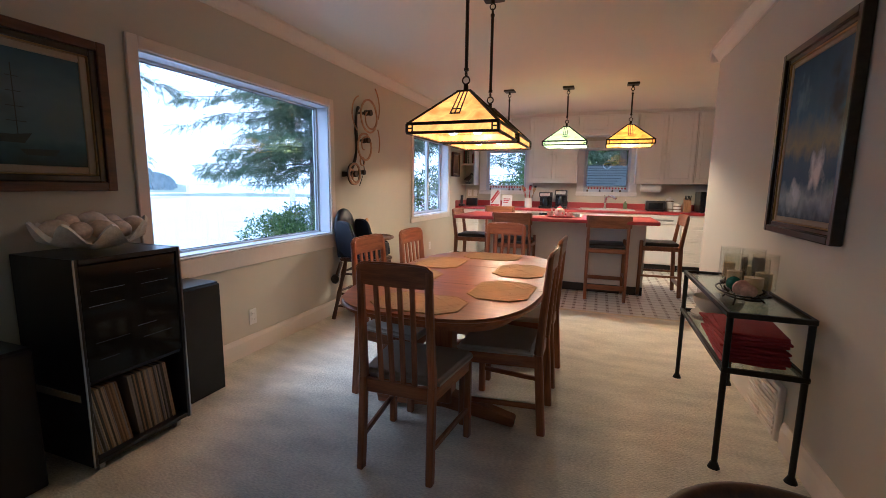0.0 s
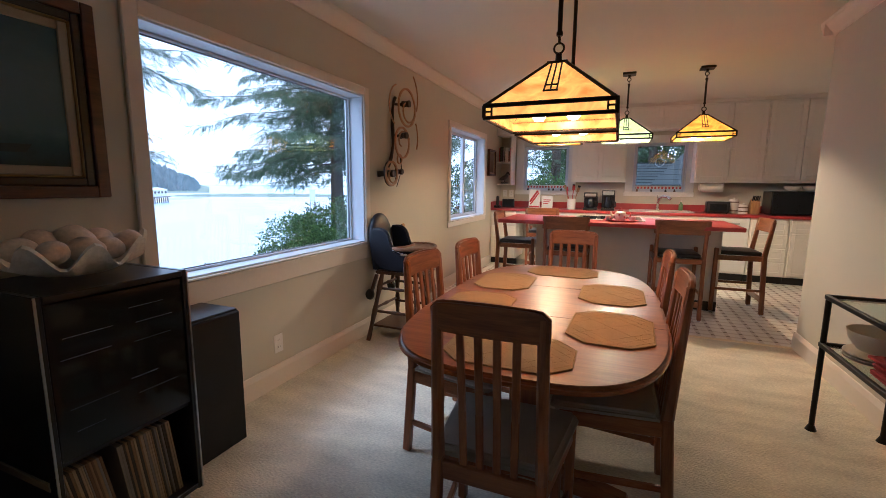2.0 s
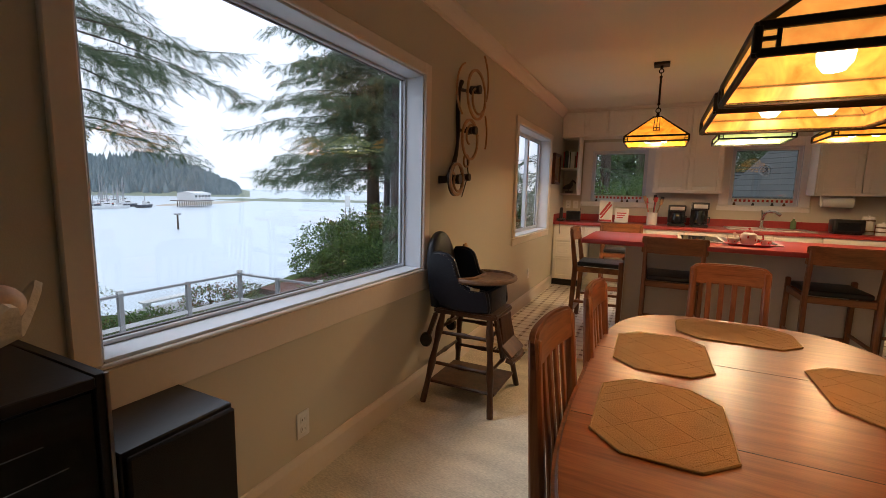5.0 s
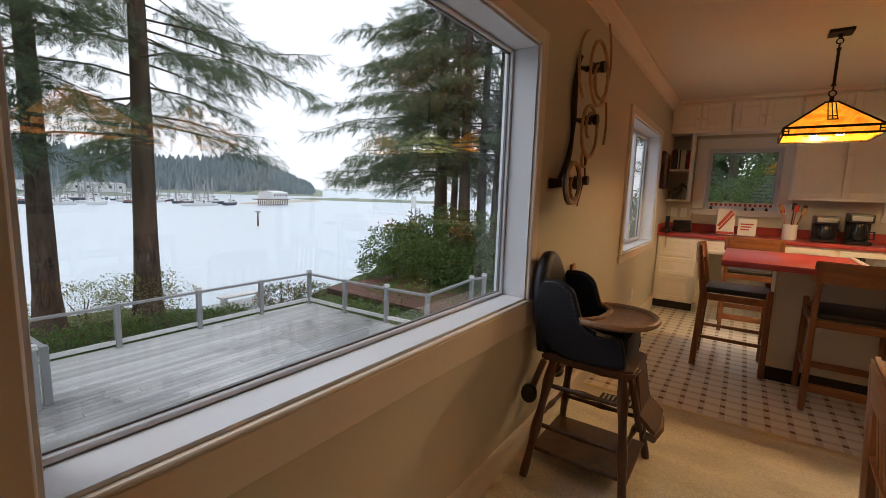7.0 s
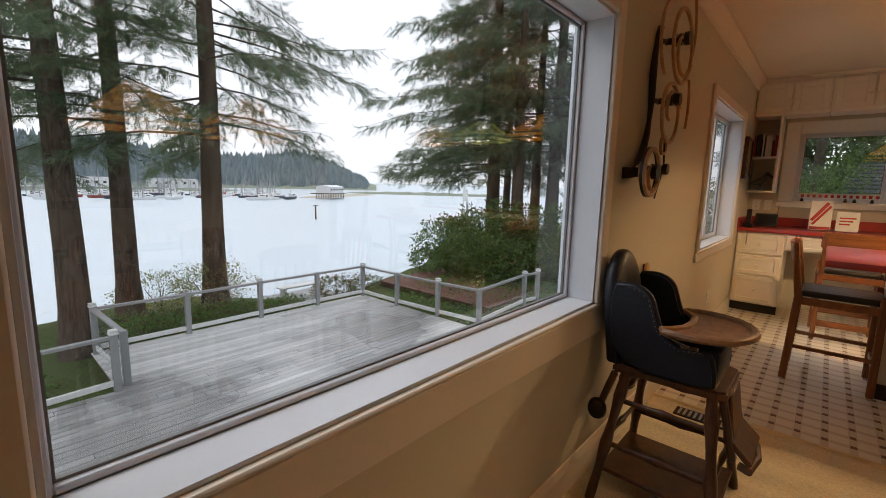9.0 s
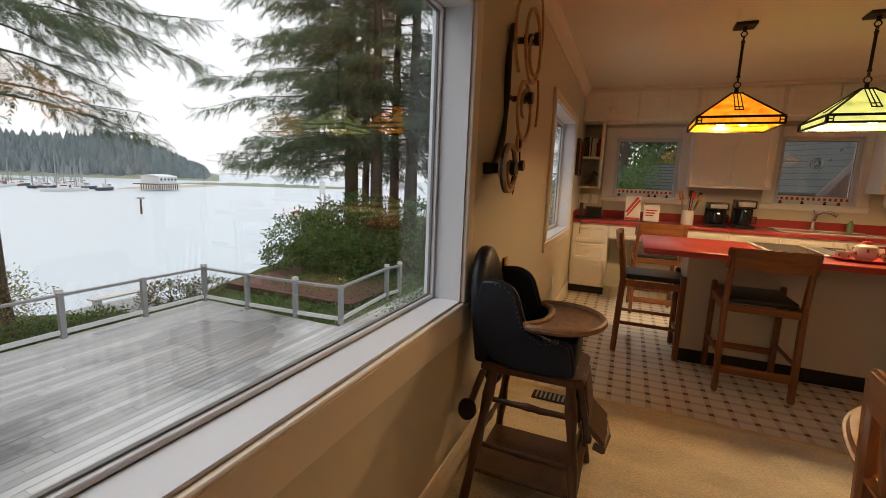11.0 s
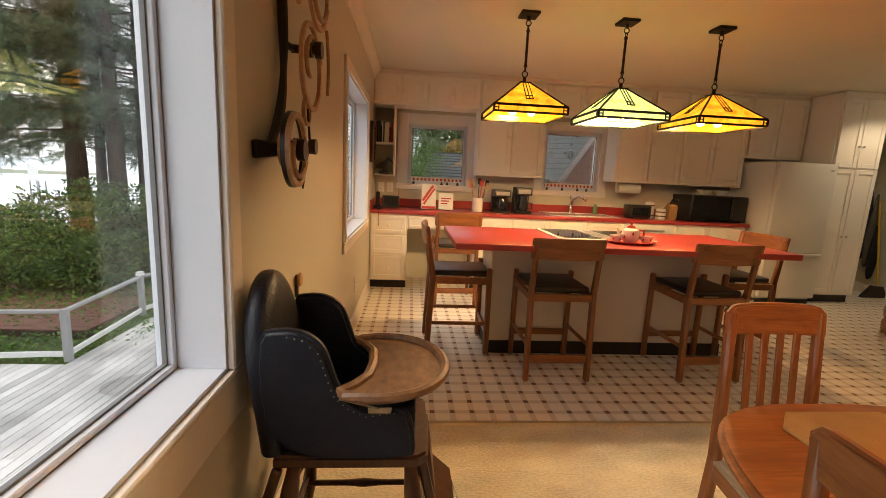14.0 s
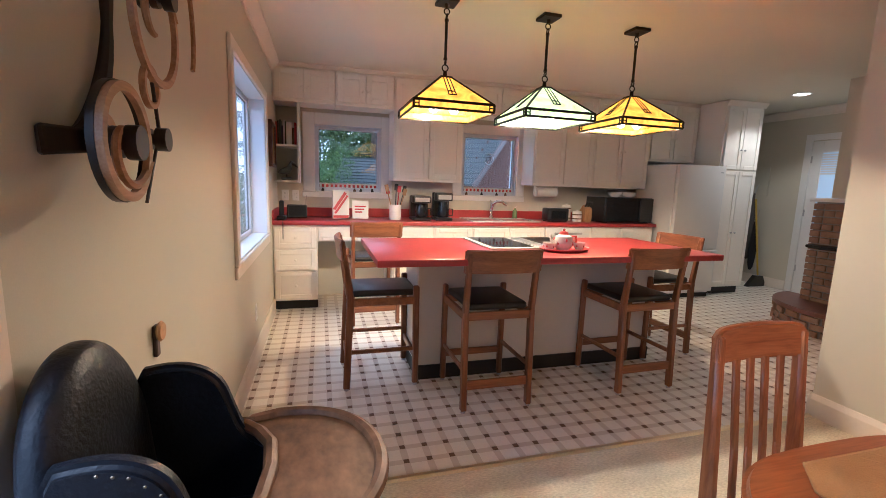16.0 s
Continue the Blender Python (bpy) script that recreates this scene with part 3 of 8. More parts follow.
part("side_splash", bx(-2.279, -2.262, 7.31, YB - 0.023, 0.911, 1.01, bevel=0.003), M_RED, ct)

# refrigerator and pantry
M_FRIDGE = mat("fridge_enamel", (0.70, 0.69, 0.66), 0.38, var=0.02, scale=5, fine=260, bump=0.05)
fr = thing("refrigerator", pose(2.27, 7.08, 0), "white refrigerator with lower freezer drawer", "refrigerator")
part("body", bx(0, 0.70, 0.06, 0.72, 0.05, 1.65, bevel=0.008), M_FRIDGE, fr)
part("upper_door", bx(0.002, 0.698, 0, 0.055, 0.62, 1.645, bevel=0.012, seg=2), M_FRIDGE, fr)
part("freezer_drawer", bx(0.002, 0.698, 0, 0.055, 0.08, 0.60, bevel=0.012, seg=2), M_FRIDGE, fr)
part("freezer_handle", bx(0.02, 0.68, -0.035, 0.0, 0.585, 0.612, bevel=0.008), M_WHITE, fr)
part("badge", bx(0.62, 0.66, -0.003, 0.0, 1.56, 1.575), M_STEEL, fr)
part("grille", bx(0.02, 0.68, 0.05, 0.07, 0.0, 0.05), M_KICK, fr)
pn = thing("pantry_cabinet", pose(2.99, 7.20, 0), "tall white pantry cabinet with four framed doors", "cabinet")
part("body", bx(0, 0.60, 0.0, YB - 7.203, 0.10, 2.45, bevel=0.002), M_CAB, pn, smooth=False)
part("kick_board", bx(0, 0.60, 0.06, 0.08, 0, 0.10), M_KICK, pn)
for i in (0, 1):
    a = 0.02 + i * 0.28
    panel_door(pn, a + 0.003, a + 0.277, 1.62, 2.38, 0, knob=(a + (0.25 if i == 0 else 0.03), 1.86), knob_mat=M_STEEL, rail=0.05)
    d = panel_door(pn, a + 0.003, a + 0.277, 0.13, 1.60, 0, knob=(a + (0.25 if i == 0 else 0.03), 0.82), knob_mat=M_STEEL, rail=0.05)
    part("mid_rail", bx(a + 0.05, a + 0.23, -0.018, -0.010, 0.86, 0.93), M_CAB, d)
bm = bmesh.new()
sweep_profile(bm, [(0, 0), (0, -0.06), (0.03, -0.015), (0.035, 0)], (0, -0.001, 2.455), (0.63, -0.001, 2.455), (0, -1, 0))
part("cornice", bm, M_CAB, pn)

# island
isl = thing("kitchen_island", pose(0, 0, 0), "kitchen island with red laminate top and cream base", "kitchen island")
M_ISL = mat("island_paint", (0.62, 0.56, 0.47), 0.6, var=0.03, scale=3, fine=90, bump=0.03)
part("base", bx(-1.215, 0.64, 5.54, 5.94, 0.10, 0.868, bevel=0.003), M_ISL, isl, smooth=False)
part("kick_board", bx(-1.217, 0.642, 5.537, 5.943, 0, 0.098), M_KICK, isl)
part("end_panel", bx(-1.222, -1.21, 5.55, 5.935, 0.11, 0.866), M_WHITE, isl)
part("top", bx(-1.55, 0.72, 5.04, 5.97, 0.87, 0.91, bevel=0.007, seg=2), M_RED, isl)

# ---- stools ----
M_SEATBLK = mat("black_seat_vinyl", (0.016, 0.015, 0.015), 0.38, var=0.3, scale=10, fine=140, bump=0.1)


def make_stool(m, label):
    s = thing("bar_stool", m, label, "stool", "bar stools")
    hw, hd = 0.205, 0.215
    for sx in (-1, 1):
        bm = bmesh.new()
        bar(bm, (sx * hw, -hd - 0.01, 0.012), (sx * hw, -hd + 0.015, 0.60), 0.034, 0.042, (0, 1, 0), 0.006, w1=0.034, d1=0.045)
        bar(bm, (sx * hw, -hd + 0.015, 0.59), (sx * hw, -hd - 0.035, 0.945), 0.034, 0.045, (0, 1, 0), 0.008, w1=0.03, d1=0.034)
        leg = part("back_post", bm, M_STOOL, s)
        g = bmesh.new()
        rod(g, (sx * hw, -hd - 0.01, 0), (sx * hw, -hd - 0.01, 0.014), 0.014, 0.014, 8)
        part("foot_glide", g, M_STEEL, leg)
        bm = bmesh.new()
        bar(bm, (sx * hw, hd, 0.012), (sx * hw, hd - 0.005, 0.665), 0.034, 0.04, (0, 1, 0), 0.008)
        leg = part("front_leg", bm, M_STOOL, s)
        g = bmesh.new()
        rod(g, (sx * hw, hd, 0), (sx * hw, hd, 0.014), 0.014, 0.014, 8)
        part("foot_glide", g, M_STEEL, leg)
        bm = bmesh.new()
        bar(bm, (sx * hw, -hd, 0.57), (sx * hw, hd, 0.57), 0.022, 0.05, (0, 0, 1), 0.004)
        part("seat_rail", bm, M_STOOLX, s)
        bm = bmesh.new()
        bar(bm, (sx * hw, -hd, 0.25), (sx * hw, hd, 0.25), 0.018, 0.026, (0, 0, 1), 0.004)
        part("stretcher", bm, M_STOOLX, s)
    for y, z, h in ((-hd + 0.01, 0.57, 0.05), (hd - 0.005, 0.57, 0.05), (-hd, 0.16, 0.055), (hd, 0.19, 0.045)):
        bm = bmesh.new()
        bar(bm, (-hw, y, z), (hw, y, z), 0.02, h, (0, 0, 1), 0.004)
        part("seat_rail" if z > 0.5 else "stretcher", bm, M_STOOLX, s)
    bm = bmesh.new()
    box(bm, -0.185, 0.185, -0.19, 0.225, 0.595, 0.64, bevel=0.018, seg=3)
    for v in bm.verts:
        v.co.z -= 0.012 * max(0, 1 - (v.co.x / 0.185) ** 2) * (1 if v.co.z > 0.61 else 0)
    part("seat_pad", bm, M_SEATBLK, s, "black vinyl seat pad")
    bm = bmesh.new()
    n = 14
    top = []
    for zz, off in ((0.825, -0.012), (0.96, -0.03)):
        for t0, side in ((0.0, 0), (0.022, 1)):
            top.append([bm.verts.new((-0.235 + 0.47 * i / n, -hd - 0.012 + off + t0 - 0.035 * (1 - ((i - n / 2) / (n / 2)) ** 2), zz)) for i in range(n + 1)])
    a, b, c, d = top
    for i in range(n):
        for p, q in ((a, b), (b, d), (d, c), (c, a)):
            bm.faces.new((p[i], p[i + 1], q[i + 1], q[i]))
    for k in (0, n):
        bm.faces.new((a[k], b[k], d[k], c[k]))
    bmesh.ops.recalc_face_normals(bm, faces=bm.faces[:])
    bmesh.ops.bevel(bm, geom=[e for e in bm.edges if e.is_manifold and e.calc_face_angle(0) > 1.0], offset=0.006, segments=2, affect='EDGES')
    part("backrest", bm, M_STOOLX, s, "curved teak backrest")
    return s


stool = make_stool(pose(-0.838, 5.293, 0), "teak bar stool with black seat pulled to the island")
copy_thing(stool, pose(0.212, 5.297, 0, 0, 0, 1.5))
tagged(copy_thing(stool, pose(-1.455, 5.685, 0, 0, 0, -90)), "teak bar stool with black seat at the island's end")
tagged(copy_thing(stool, pose(0.80, 5.74, 0, 0, 0, 92)), "teak bar stool with black seat at the island's end")
tagged(copy_thing(stool, pose(-1.36, 6.93, 0, 0, 0, 3)), "teak bar stool with black seat at the desk space")

# ---- dining table ----
TH = 0.71


def oval(hx, hy, n=56, e=3.2, bow=0.0):
    pts = []
    for i in range(n):
        a = 2 * math.pi * i / n
        c, s = math.cos(a), math.sin(a)
        pts.append((hx * math.copysign(abs(c) ** (2 / e), c), hy * math.copysign(abs(s) ** (2 / e), s)))
    return pts


tb = thing("dining_table", pose(-0.645, 2.61, 0), "oval teak dining table with pedestal base", "table")
HX, HY = 0.52, 0.945
nb = 8
outline = oval(HX, HY, 96, 3.3)
# the rim ring and boards of the top
bm = bmesh.new()
prism(bm, outline, TH - 0.034, TH - 0.001, bevel=0.013, seg=3)
part("tabletop", bm, M_TABLE, tb)
for y in (-0.28, 0.28):
    part("leaf_joint", bx(-HX + 0.02, HX - 0.02, y - 0.0012, y + 0.0012, TH - 0.003, TH - 0.0004), M_OLDWOOD, tb)
bm = bmesh.new()
prism(bm, oval(HX - 0.11, HY - 0.16, 64, 4), TH - 0.10, TH - 0.036)
part("apron", bm, M_TEAKY, tb)
for y in (-0.42, 0.42):
    bm = bmesh.new()
    box(bm, -0.06, 0.06, y - 0.05, y + 0.05, 0.08, TH - 0.09, bevel=0.008)
    part("pedestal", bm, M_TEAK, tb)
    for sx in (-1, 1):
        bm = bmesh.new()
        bar(bm, (0, y, 0.10), (sx * 0.40, y, 0.032), 0.075, 0.10, (0, 0, 1), 0.008, w1=0.06, d1=0.055)
        part("foot", bm, M_TEAKX, tb)
bm = bmesh.new()
bar(bm, (0, -0.38, 0.2), (0, 0.38, 0.2), 0.04, 0.09, (0, 0, 1), 0.006)
part("stretcher", bm, M_TEAKY, tb)


# ---- dining chairs ----
def make_chair(m, label):
    s = thing("dining_chair", m, label, "chair", "chairs round the table")
    hw = 0.152
    for sx in (-1, 1):
        bm = bmesh.new()
        bar(bm, (sx * (hw + 0.012), -0.215, 0), (sx * (hw + 0.008), -0.185, 0.43), 0.032, 0.042, (0, 1, 0), 0.007)
        bar(bm, (sx * (hw + 0.008), -0.185, 0.42), (sx * hw, -0.222, 0.925), 0.034, 0.044, (0, 1, 0), 0.009, w1=0.032, d1=0.03)
        part("back_post", bm, M_TEAK, s)
        bm = bmesh.new()
        bar(bm, (sx * 0.205, 0.19, 0), (sx * 0.205, 0.19, 0.40), 0.034, 0.038, (0, 1, 0), 0.007)
        part("front_leg", bm, M_TEAK, s)
        bm = bmesh.new()
        bar(bm, (sx * (hw + 0.008), -0.185, 0.385), (sx * 0.205, 0.19, 0.385), 0.022, 0.06, (0, 0, 1), 0.004)
        part("seat_rail", bm, M_TEAKY, s)
        bm = bmesh.new()
        bar(bm, (sx * (hw + 0.01), -0.2, 0.15), (sx * 0.205, 0.19, 0.15), 0.018, 0.026, (0, 0, 1), 0.004)
        part("stretcher", bm, M_TEAKY, s)
    for y, x in ((-0.18, hw), (0.19, 0.2)):
        bm = bmesh.new()
        bar(bm, (-x, y, 0.385), (x, y, 0.385), 0.022, 0.06, (0, 0, 1), 0.004)
        part("seat_rail", bm, M_TEAKX, s)
    bm = bmesh.new()
    pts = [(-0.185, -0.16), (0.185, -0.16), (0.228, 0.19), (0.212, 0.225), (-0.212, 0.225), (-0.228, 0.19)]
    prism(bm, pts, 0.405, 0.448, bevel=0.016, seg=3)
    part("seat", bm, M_FABRIC, s, "pale upholstered seat pad")
    bm = bmesh.new()
    n = 16
    rows = []
    for zz, yy in ((0.845, -0.212), (0.94, -0.222)):
        for t0 in (0.0, 0.024):
            r = []
            for i in range(n + 1):
                u = -1 + 2 * i / n
                z = zz
                if zz > 0.9:
                    z += 0.008 * (1 - u * u) - 0.022 * (max(0, abs(u) - 0.8) / 0.2) ** 2
                r.append(bm.verts.new((u * 0.171, yy - 0.012 + t0 - 0.016 * (1 - u * u), z)))
            rows.append(r)
    a, b, c, d = rows
    for i in range(n):
        for p, q in ((a, b), (b, d), (d, c), (c, a)):
            bm.faces.new((p[i], p[i + 1], q[i + 1], q[i]))
    for k in (0, n):
        bm.faces.new((a[k], b[k], d[k], c[k]))
    bmesh.ops.recalc_face_normals(bm, faces=bm.faces[:])
    bmesh.ops.bevel(bm, geom=[e for e in bm.edges if e.calc_face_angle(0) > 1.0], offset=0.007, segments=2, affect='EDGES')
    part("top_rail", bm, M_TEAKX, s)
    for i in range(4):
        x = -0.0825 + 0.055 * i
        bm = bmesh.new()
        bend = -0.012 * (1 - (x / 0.16) ** 2)
        bar(bm, (x * 0.95, -0.178, 0.40), (x * 0.97, -0.188 + bend * 0.5, 0.60), 0.024, 0.011, (0, 1, 0), 0.003)
        bar(bm, (x * 0.97, -0.188 + bend * 0.5, 0.595), (x, -0.212 + bend, 0.86), 0.024, 0.011, (0, 1, 0), 0.003)
        part("slat", bm, M_TEAK, s)
    return s


chair = make_chair(pose(-0.66, 1.825, 0), "teak slat-back dining chair at the table's end")
tagged(copy_thing(chair, pose(-0.637, 3.515, 0, 0, 0, 180)), "teak slat-back dining chair at the table's far end")
for x, y, r in ((-0.99, 2.355, -95), (-0.945, 2.90, -93)):
    tagged(copy_thing(chair, pose(x, y, 0, 0, 0, r)), "teak slat-back dining chair on the window side")
for y, r in ((2.32, 90), (2.885, 89)):
    tagged(copy_thing(chair, pose(-0.32, y, 0, 0, 0, r)), "teak slat-back dining chair on the wall side")

# ---- pendant lamps ----


def make_pendant(m, drop, glass_mat, label, group, size=0.25):
    """Shade apex at the origin, stem up to the ceiling drop metres above."""
    p = thing("pendant_lamp", m, label, "pendant lamp", group)
    h, hs = 0.20, 0.045
    t = 0.035
    # four sloping panes and four skirt panes
    for k in range(4):
        rot = Matrix.Rotation(radians(90 * k), 4, 'Z')
        bm = bmesh.new()
        vs = [bm.verts.new(v) for v in ((-t, -t, -0.012), (t, -t, -0.012), (size, -size, -h), (-size, -size, -h))]
        inn = [bm.verts.new(v) for v in ((-t, -t + 0.004, -0.016), (t, -t + 0.004, -0.016), (size - 0.004, -size + 0.005, -h), (-size + 0.004, -size + 0.005, -h))]
        bm.faces.new(vs)
        bm.faces.new(inn[::-1])
        for i in range(4):
            bm.faces.new((vs[i], vs[(i + 1) % 4], inn[(i + 1) % 4], inn[i]))
        bmesh.ops.recalc_face_normals(bm, faces=bm.faces[:])
        bmesh.ops.transform(bm, matrix=rot, verts=bm.verts)
        part("glass_panel", bm, glass_mat, p, smooth=False)
        bm = bmesh.new()
        box(bm, -size, size, -size, -size + 0.004, -h - hs, -h)
        bmesh.ops.transform(bm, matrix=rot, verts=bm.verts)
        part("skirt_panel", bm, glass_mat, p, smooth=False)
        bm = bmesh.new()
        s = size + 0.002
        bar(bm, (-s, -s, -h), (s, -s, -h), 0.012, 0.016, (0, 0, 1), 0.002)
        bar(bm, (-s, -s, -h - hs), (s, -s, -h - hs), 0.012, 0.014, (0, 0, 1), 0.002)
        bar(bm, (s, -s, -h), (s, -s, -h - hs), 0.014, 0.014, (0, 1, 0), 0.002)
        for x in (-s + 0.03, s - 0.03):
            bar(bm, (x, -s, -h), (x, -s, -h - hs), 0.007, 0.007, (0, 1, 0), 0)
        for x in (-1, 1):
            bar(bm, (s - 0.031 if x > 0 else -s + 0.031, -s, -h - hs / 2), (x * s, -s, -h - hs / 2), 0.007, 0.007, (0, 0, 1), 0)
        bar(bm, (t, -t, -0.012), (s, -s, -h), 0.012, 0.012, (0, 0, 1), 0.002)
        for x in (-0.022, 0.0, 0.022):
            x2 = x * 1.1
            bar(bm, (x * 0.9, -t - 0.001, -0.013), (x2, -t - (size - t) * 0.72 - 0.002, -0.012 - (h - 0.012) * 0.72), 0.006, 0.006, (0, 0, 1), 0)
        zc = -0.012 - (h - 0.012) * 0.72
        yc = -t - (size - t) * 0.72 - 0.002
        bar(bm, (-0.028, yc, zc), (0.028, yc, zc), 0.006, 0.007, (0, 0, 1), 0)
        bar(bm, (-0.026, yc + 0.03, zc + 0.026), (0.026, yc + 0.03, zc + 0.026), 0.006, 0.007, (0, 0, 1), 0)
        bmesh.ops.transform(bm, matrix=rot, verts=bm.verts)
        part("metal_frame", bm, M_BRONZE, p, smooth=False)
    bm = bmesh.new()
    box(bm, -t - 0.006, t + 0.006, -t - 0.006, t + 0.006, -0.014, -0.004, bevel=0.002)
    lathe(bm, [(0.0, 0.035), (0.012, 0.03), (0.014, 0.0), (0.03, -0.006), (0, -0.006)], 12)
    part("cap", bm, M_BRONZE, p)

    def ring(z, r=0.02, turn=0):
        b = bmesh.new()
        pts = [(r * math.cos(a) * math.cos(turn), r * math.cos(a) * math.sin(turn), z + r * math.sin(a)) for a in [2 * math.pi * i / 14 for i in range(14)]]
        tube(b, pts, 0.0042, 6, closed=True)
        return b
    part("ring", ring(0.052), M_BRONZE, p)
    part("ring", ring(0.085, 0.014, 1.57), M_BRONZE, p)
    bm = bmesh.new()
    rod(bm, (0, 0, 0.10), (0, 0, drop - 0.11), 0.0095, 0.0095, 10)
    rod(bm, (0, 0, 0.10), (0, 0, 0.115), 0.013, 0.013, 10)
    rod(bm, (0, 0, drop - 0.125), (0, 0, drop - 0.11), 0.013, 0.013, 10)
    part("stem", bm, M_BRONZE, p)
    part("ring", ring(drop - 0.095, 0.015, 1.57), M_BRONZE, p)
    part("ring", ring(drop - 0.066, 0.018), M_BRONZE, p)
    bm = bmesh.new()
    box(bm, -0.065, 0.065, -0.065, 0.065, drop - 0.022, drop, bevel=0.004)
    lathe(bm, [(0, drop - 0.05), (0.012, drop - 0.048), (0.014, drop - 0.02), (0, drop - 0.02)], 10)
    part("canopy", bm, M_BRONZE, p, "square bronze ceiling canopy")
    for x in (-0.07, 0.07):
        bm = bmesh.new()
        lathe(bm, [(0, -0.235), (0.018, -0.231), (0.03, -0.214), (0.032, -0.195), (0.024, -0.17), (0.013, -0.14), (0.013, -0.12), (0, -0.12)], 14, (x, 0))
        part("bulb", bm, M_BULB, p, "lit frosted bulb")
        bm = bmesh.new()
        rod(bm, (x, 0, -0.12), (x * 0.3, 0, -0.05), 0.012, 0.012, 8)
        part("socket", bm, M_BRONZE, p)
    return p


for (x, y, z, gm, lab, grp) in ((-0.612, 2.39, 1.765, M_AMBER, "amber stained glass pendant lamp over the dining table", "dining pendants"),
                                (-0.615, 2.95, 1.765, M_AMBER, "amber stained glass pendant lamp over the dining table", "dining pendants"),
                                (-1.045, 5.68, 2.0, M_YELLOW, "yellow stained glass pendant lamp over the island", "island pendants"),
                                (-0.327, 5.68, 2.0, M_GREENGL, "pale green stained glass pendant lamp over the island", "island pendants"),
                                (0.392, 5.68, 2.0, M_YELLOW, "yellow stained glass pendant lamp over the island", "island pendants")):
    make_pendant(pose(x, y, z), CEIL - z, gm, lab, grp, 0.237 if z < 1.9 else 0.25)
    warm = (1.0, 0.52, 0.19) if z < 1.9 else ((1.0, 0.585, 0.255) if gm is not M_GREENGL else (1.0, 0.74, 0.42))
    bulb(x, y, z - 0.175, LAMP_W if z < 1.9 else ISLAND_W, warm, 0.03)
# ---- placemats ----
def octagon(a, b, c):
    return [(-a, -b + c), (-a + c, -b), (a - c, -b), (a, -b + c), (a, b - c), (a - c, b), (-a + c, b), (-a, b - c)]


def placemat(x, y, r):
    ob = thing("placemat", pose(x, y, TH, 0, 0, r), "tan woven octagonal placemat on the table", "placemat", "placemats")
    bm = bmesh.new()
    prism(bm, octagon(0.215, 0.155, 0.075), -0.0008, 0.004, bevel=0.0015, seg=1)
    part("quilted_mat", bm, M_MAT, ob)
    bm = bmesh.new()
    pts = octagon(0.213, 0.153, 0.075)
    tube(bm, [(u, v, 0.003) for u, v in pts], 0.0028, 6, closed=True)
    part("edging", bm, M_MAT, ob)
    bm = bmesh.new()
    for i in range(-6, 7):
        for s in (-1, 1):
            o = i * 0.052
            a, b = [], []
            u0, u1 = max(-0.2, o - 0.14), min(0.2, o + 0.14)
            if u1 - u0 > 0.03:
                p = [(u0, s * (u0 - o)), (u1, s * (u1 - o))]
                if all(abs(q[0]) + abs(q[1]) < 0.285 for q in p):
                    bar(bm, (*p[0], 0.004), (*p[1], 0.004), 0.004, 0.0012, (0, 0, 1), 0)
    part("stitching", bm, M_MAT, ob, smooth=False)
    return ob


for x, y, r in ((-0.935, 2.40, 90), (-0.93, 2.93, 91), (-0.345, 2.26, 88), (-0.35, 2.83, 90), (-0.655, 3.335, 0), (-0.66, 1.875, 0)):
    placemat(x, y, r)

# ---- high chair ----
M_STUD = mat("tarnished_studs", (0.16, 0.13, 0.09), 0.4, 0.9, var=0.2)
hc = thing("high_chair", pose(-1.962, 3.662, 0), "antique high chair of black vinyl and dark wood", "high chair")


def turned(p, q, r, bulges=((0.3, 1.25), (0.7, 1.3))):
    """A turned leg with swellings."""
    p, q = Vector(p), Vector(q)
    pts, rs = [], []
    for i in range(15):
        t = i / 14
        k = 0.85 + sum((b - 0.85) * math.exp(-((t - c) / 0.09) ** 2) for c, b in bulges)
        pts.append(p.lerp(q, t))
        rs.append(r * k)
    bm = bmesh.new()
    tube(bm, pts, rs, 10)
    return bm


for sx in (-1, 1):
    for sy in (-1, 1):
        part("leg", turned((sx * 0.218, sy * 0.255, 0), (sx * 0.15, sy * 0.15, 0.475), 0.020, ((0.05, 1.0), (0.42, 1.2), (0.8, 1.25))), M_OLDWOOD, hc)
for z, k in ((0.20, 0.194), (0.36, 0.168)):
    for s in (-1, 1):
        part("rung", turned((-k, s * k, z), (k, s * k, z), 0.011, ((0.5, 1.3),)), M_OLDWOOD, hc)
        part("rung", turned((s * k, -k, z + 0.02), (s * k, k, z + 0.02), 0.011, ((0.5, 1.3),)), M_OLDWOOD, hc)
bm = bmesh.new()
prism(bm, [(-0.215, -0.19), (0.215, -0.19), (0.215, 0.19), (-0.215, 0.19)], 0.085, 0.10, bevel=0.004, seg=1)
part("lower_board", bm, M_OLDWOOD, hc, "dark wooden board between the legs")
bm = bmesh.new()
prism(bm, [(-0.20, -0.185), (0.17, -0.185), (0.20, -0.16), (0.20, 0.16), (0.17, 0.185), (-0.20, 0.185)], 0.462, 0.49, bevel=0.007)
part("seat_board", bm, M_OLDWOOD, hc)
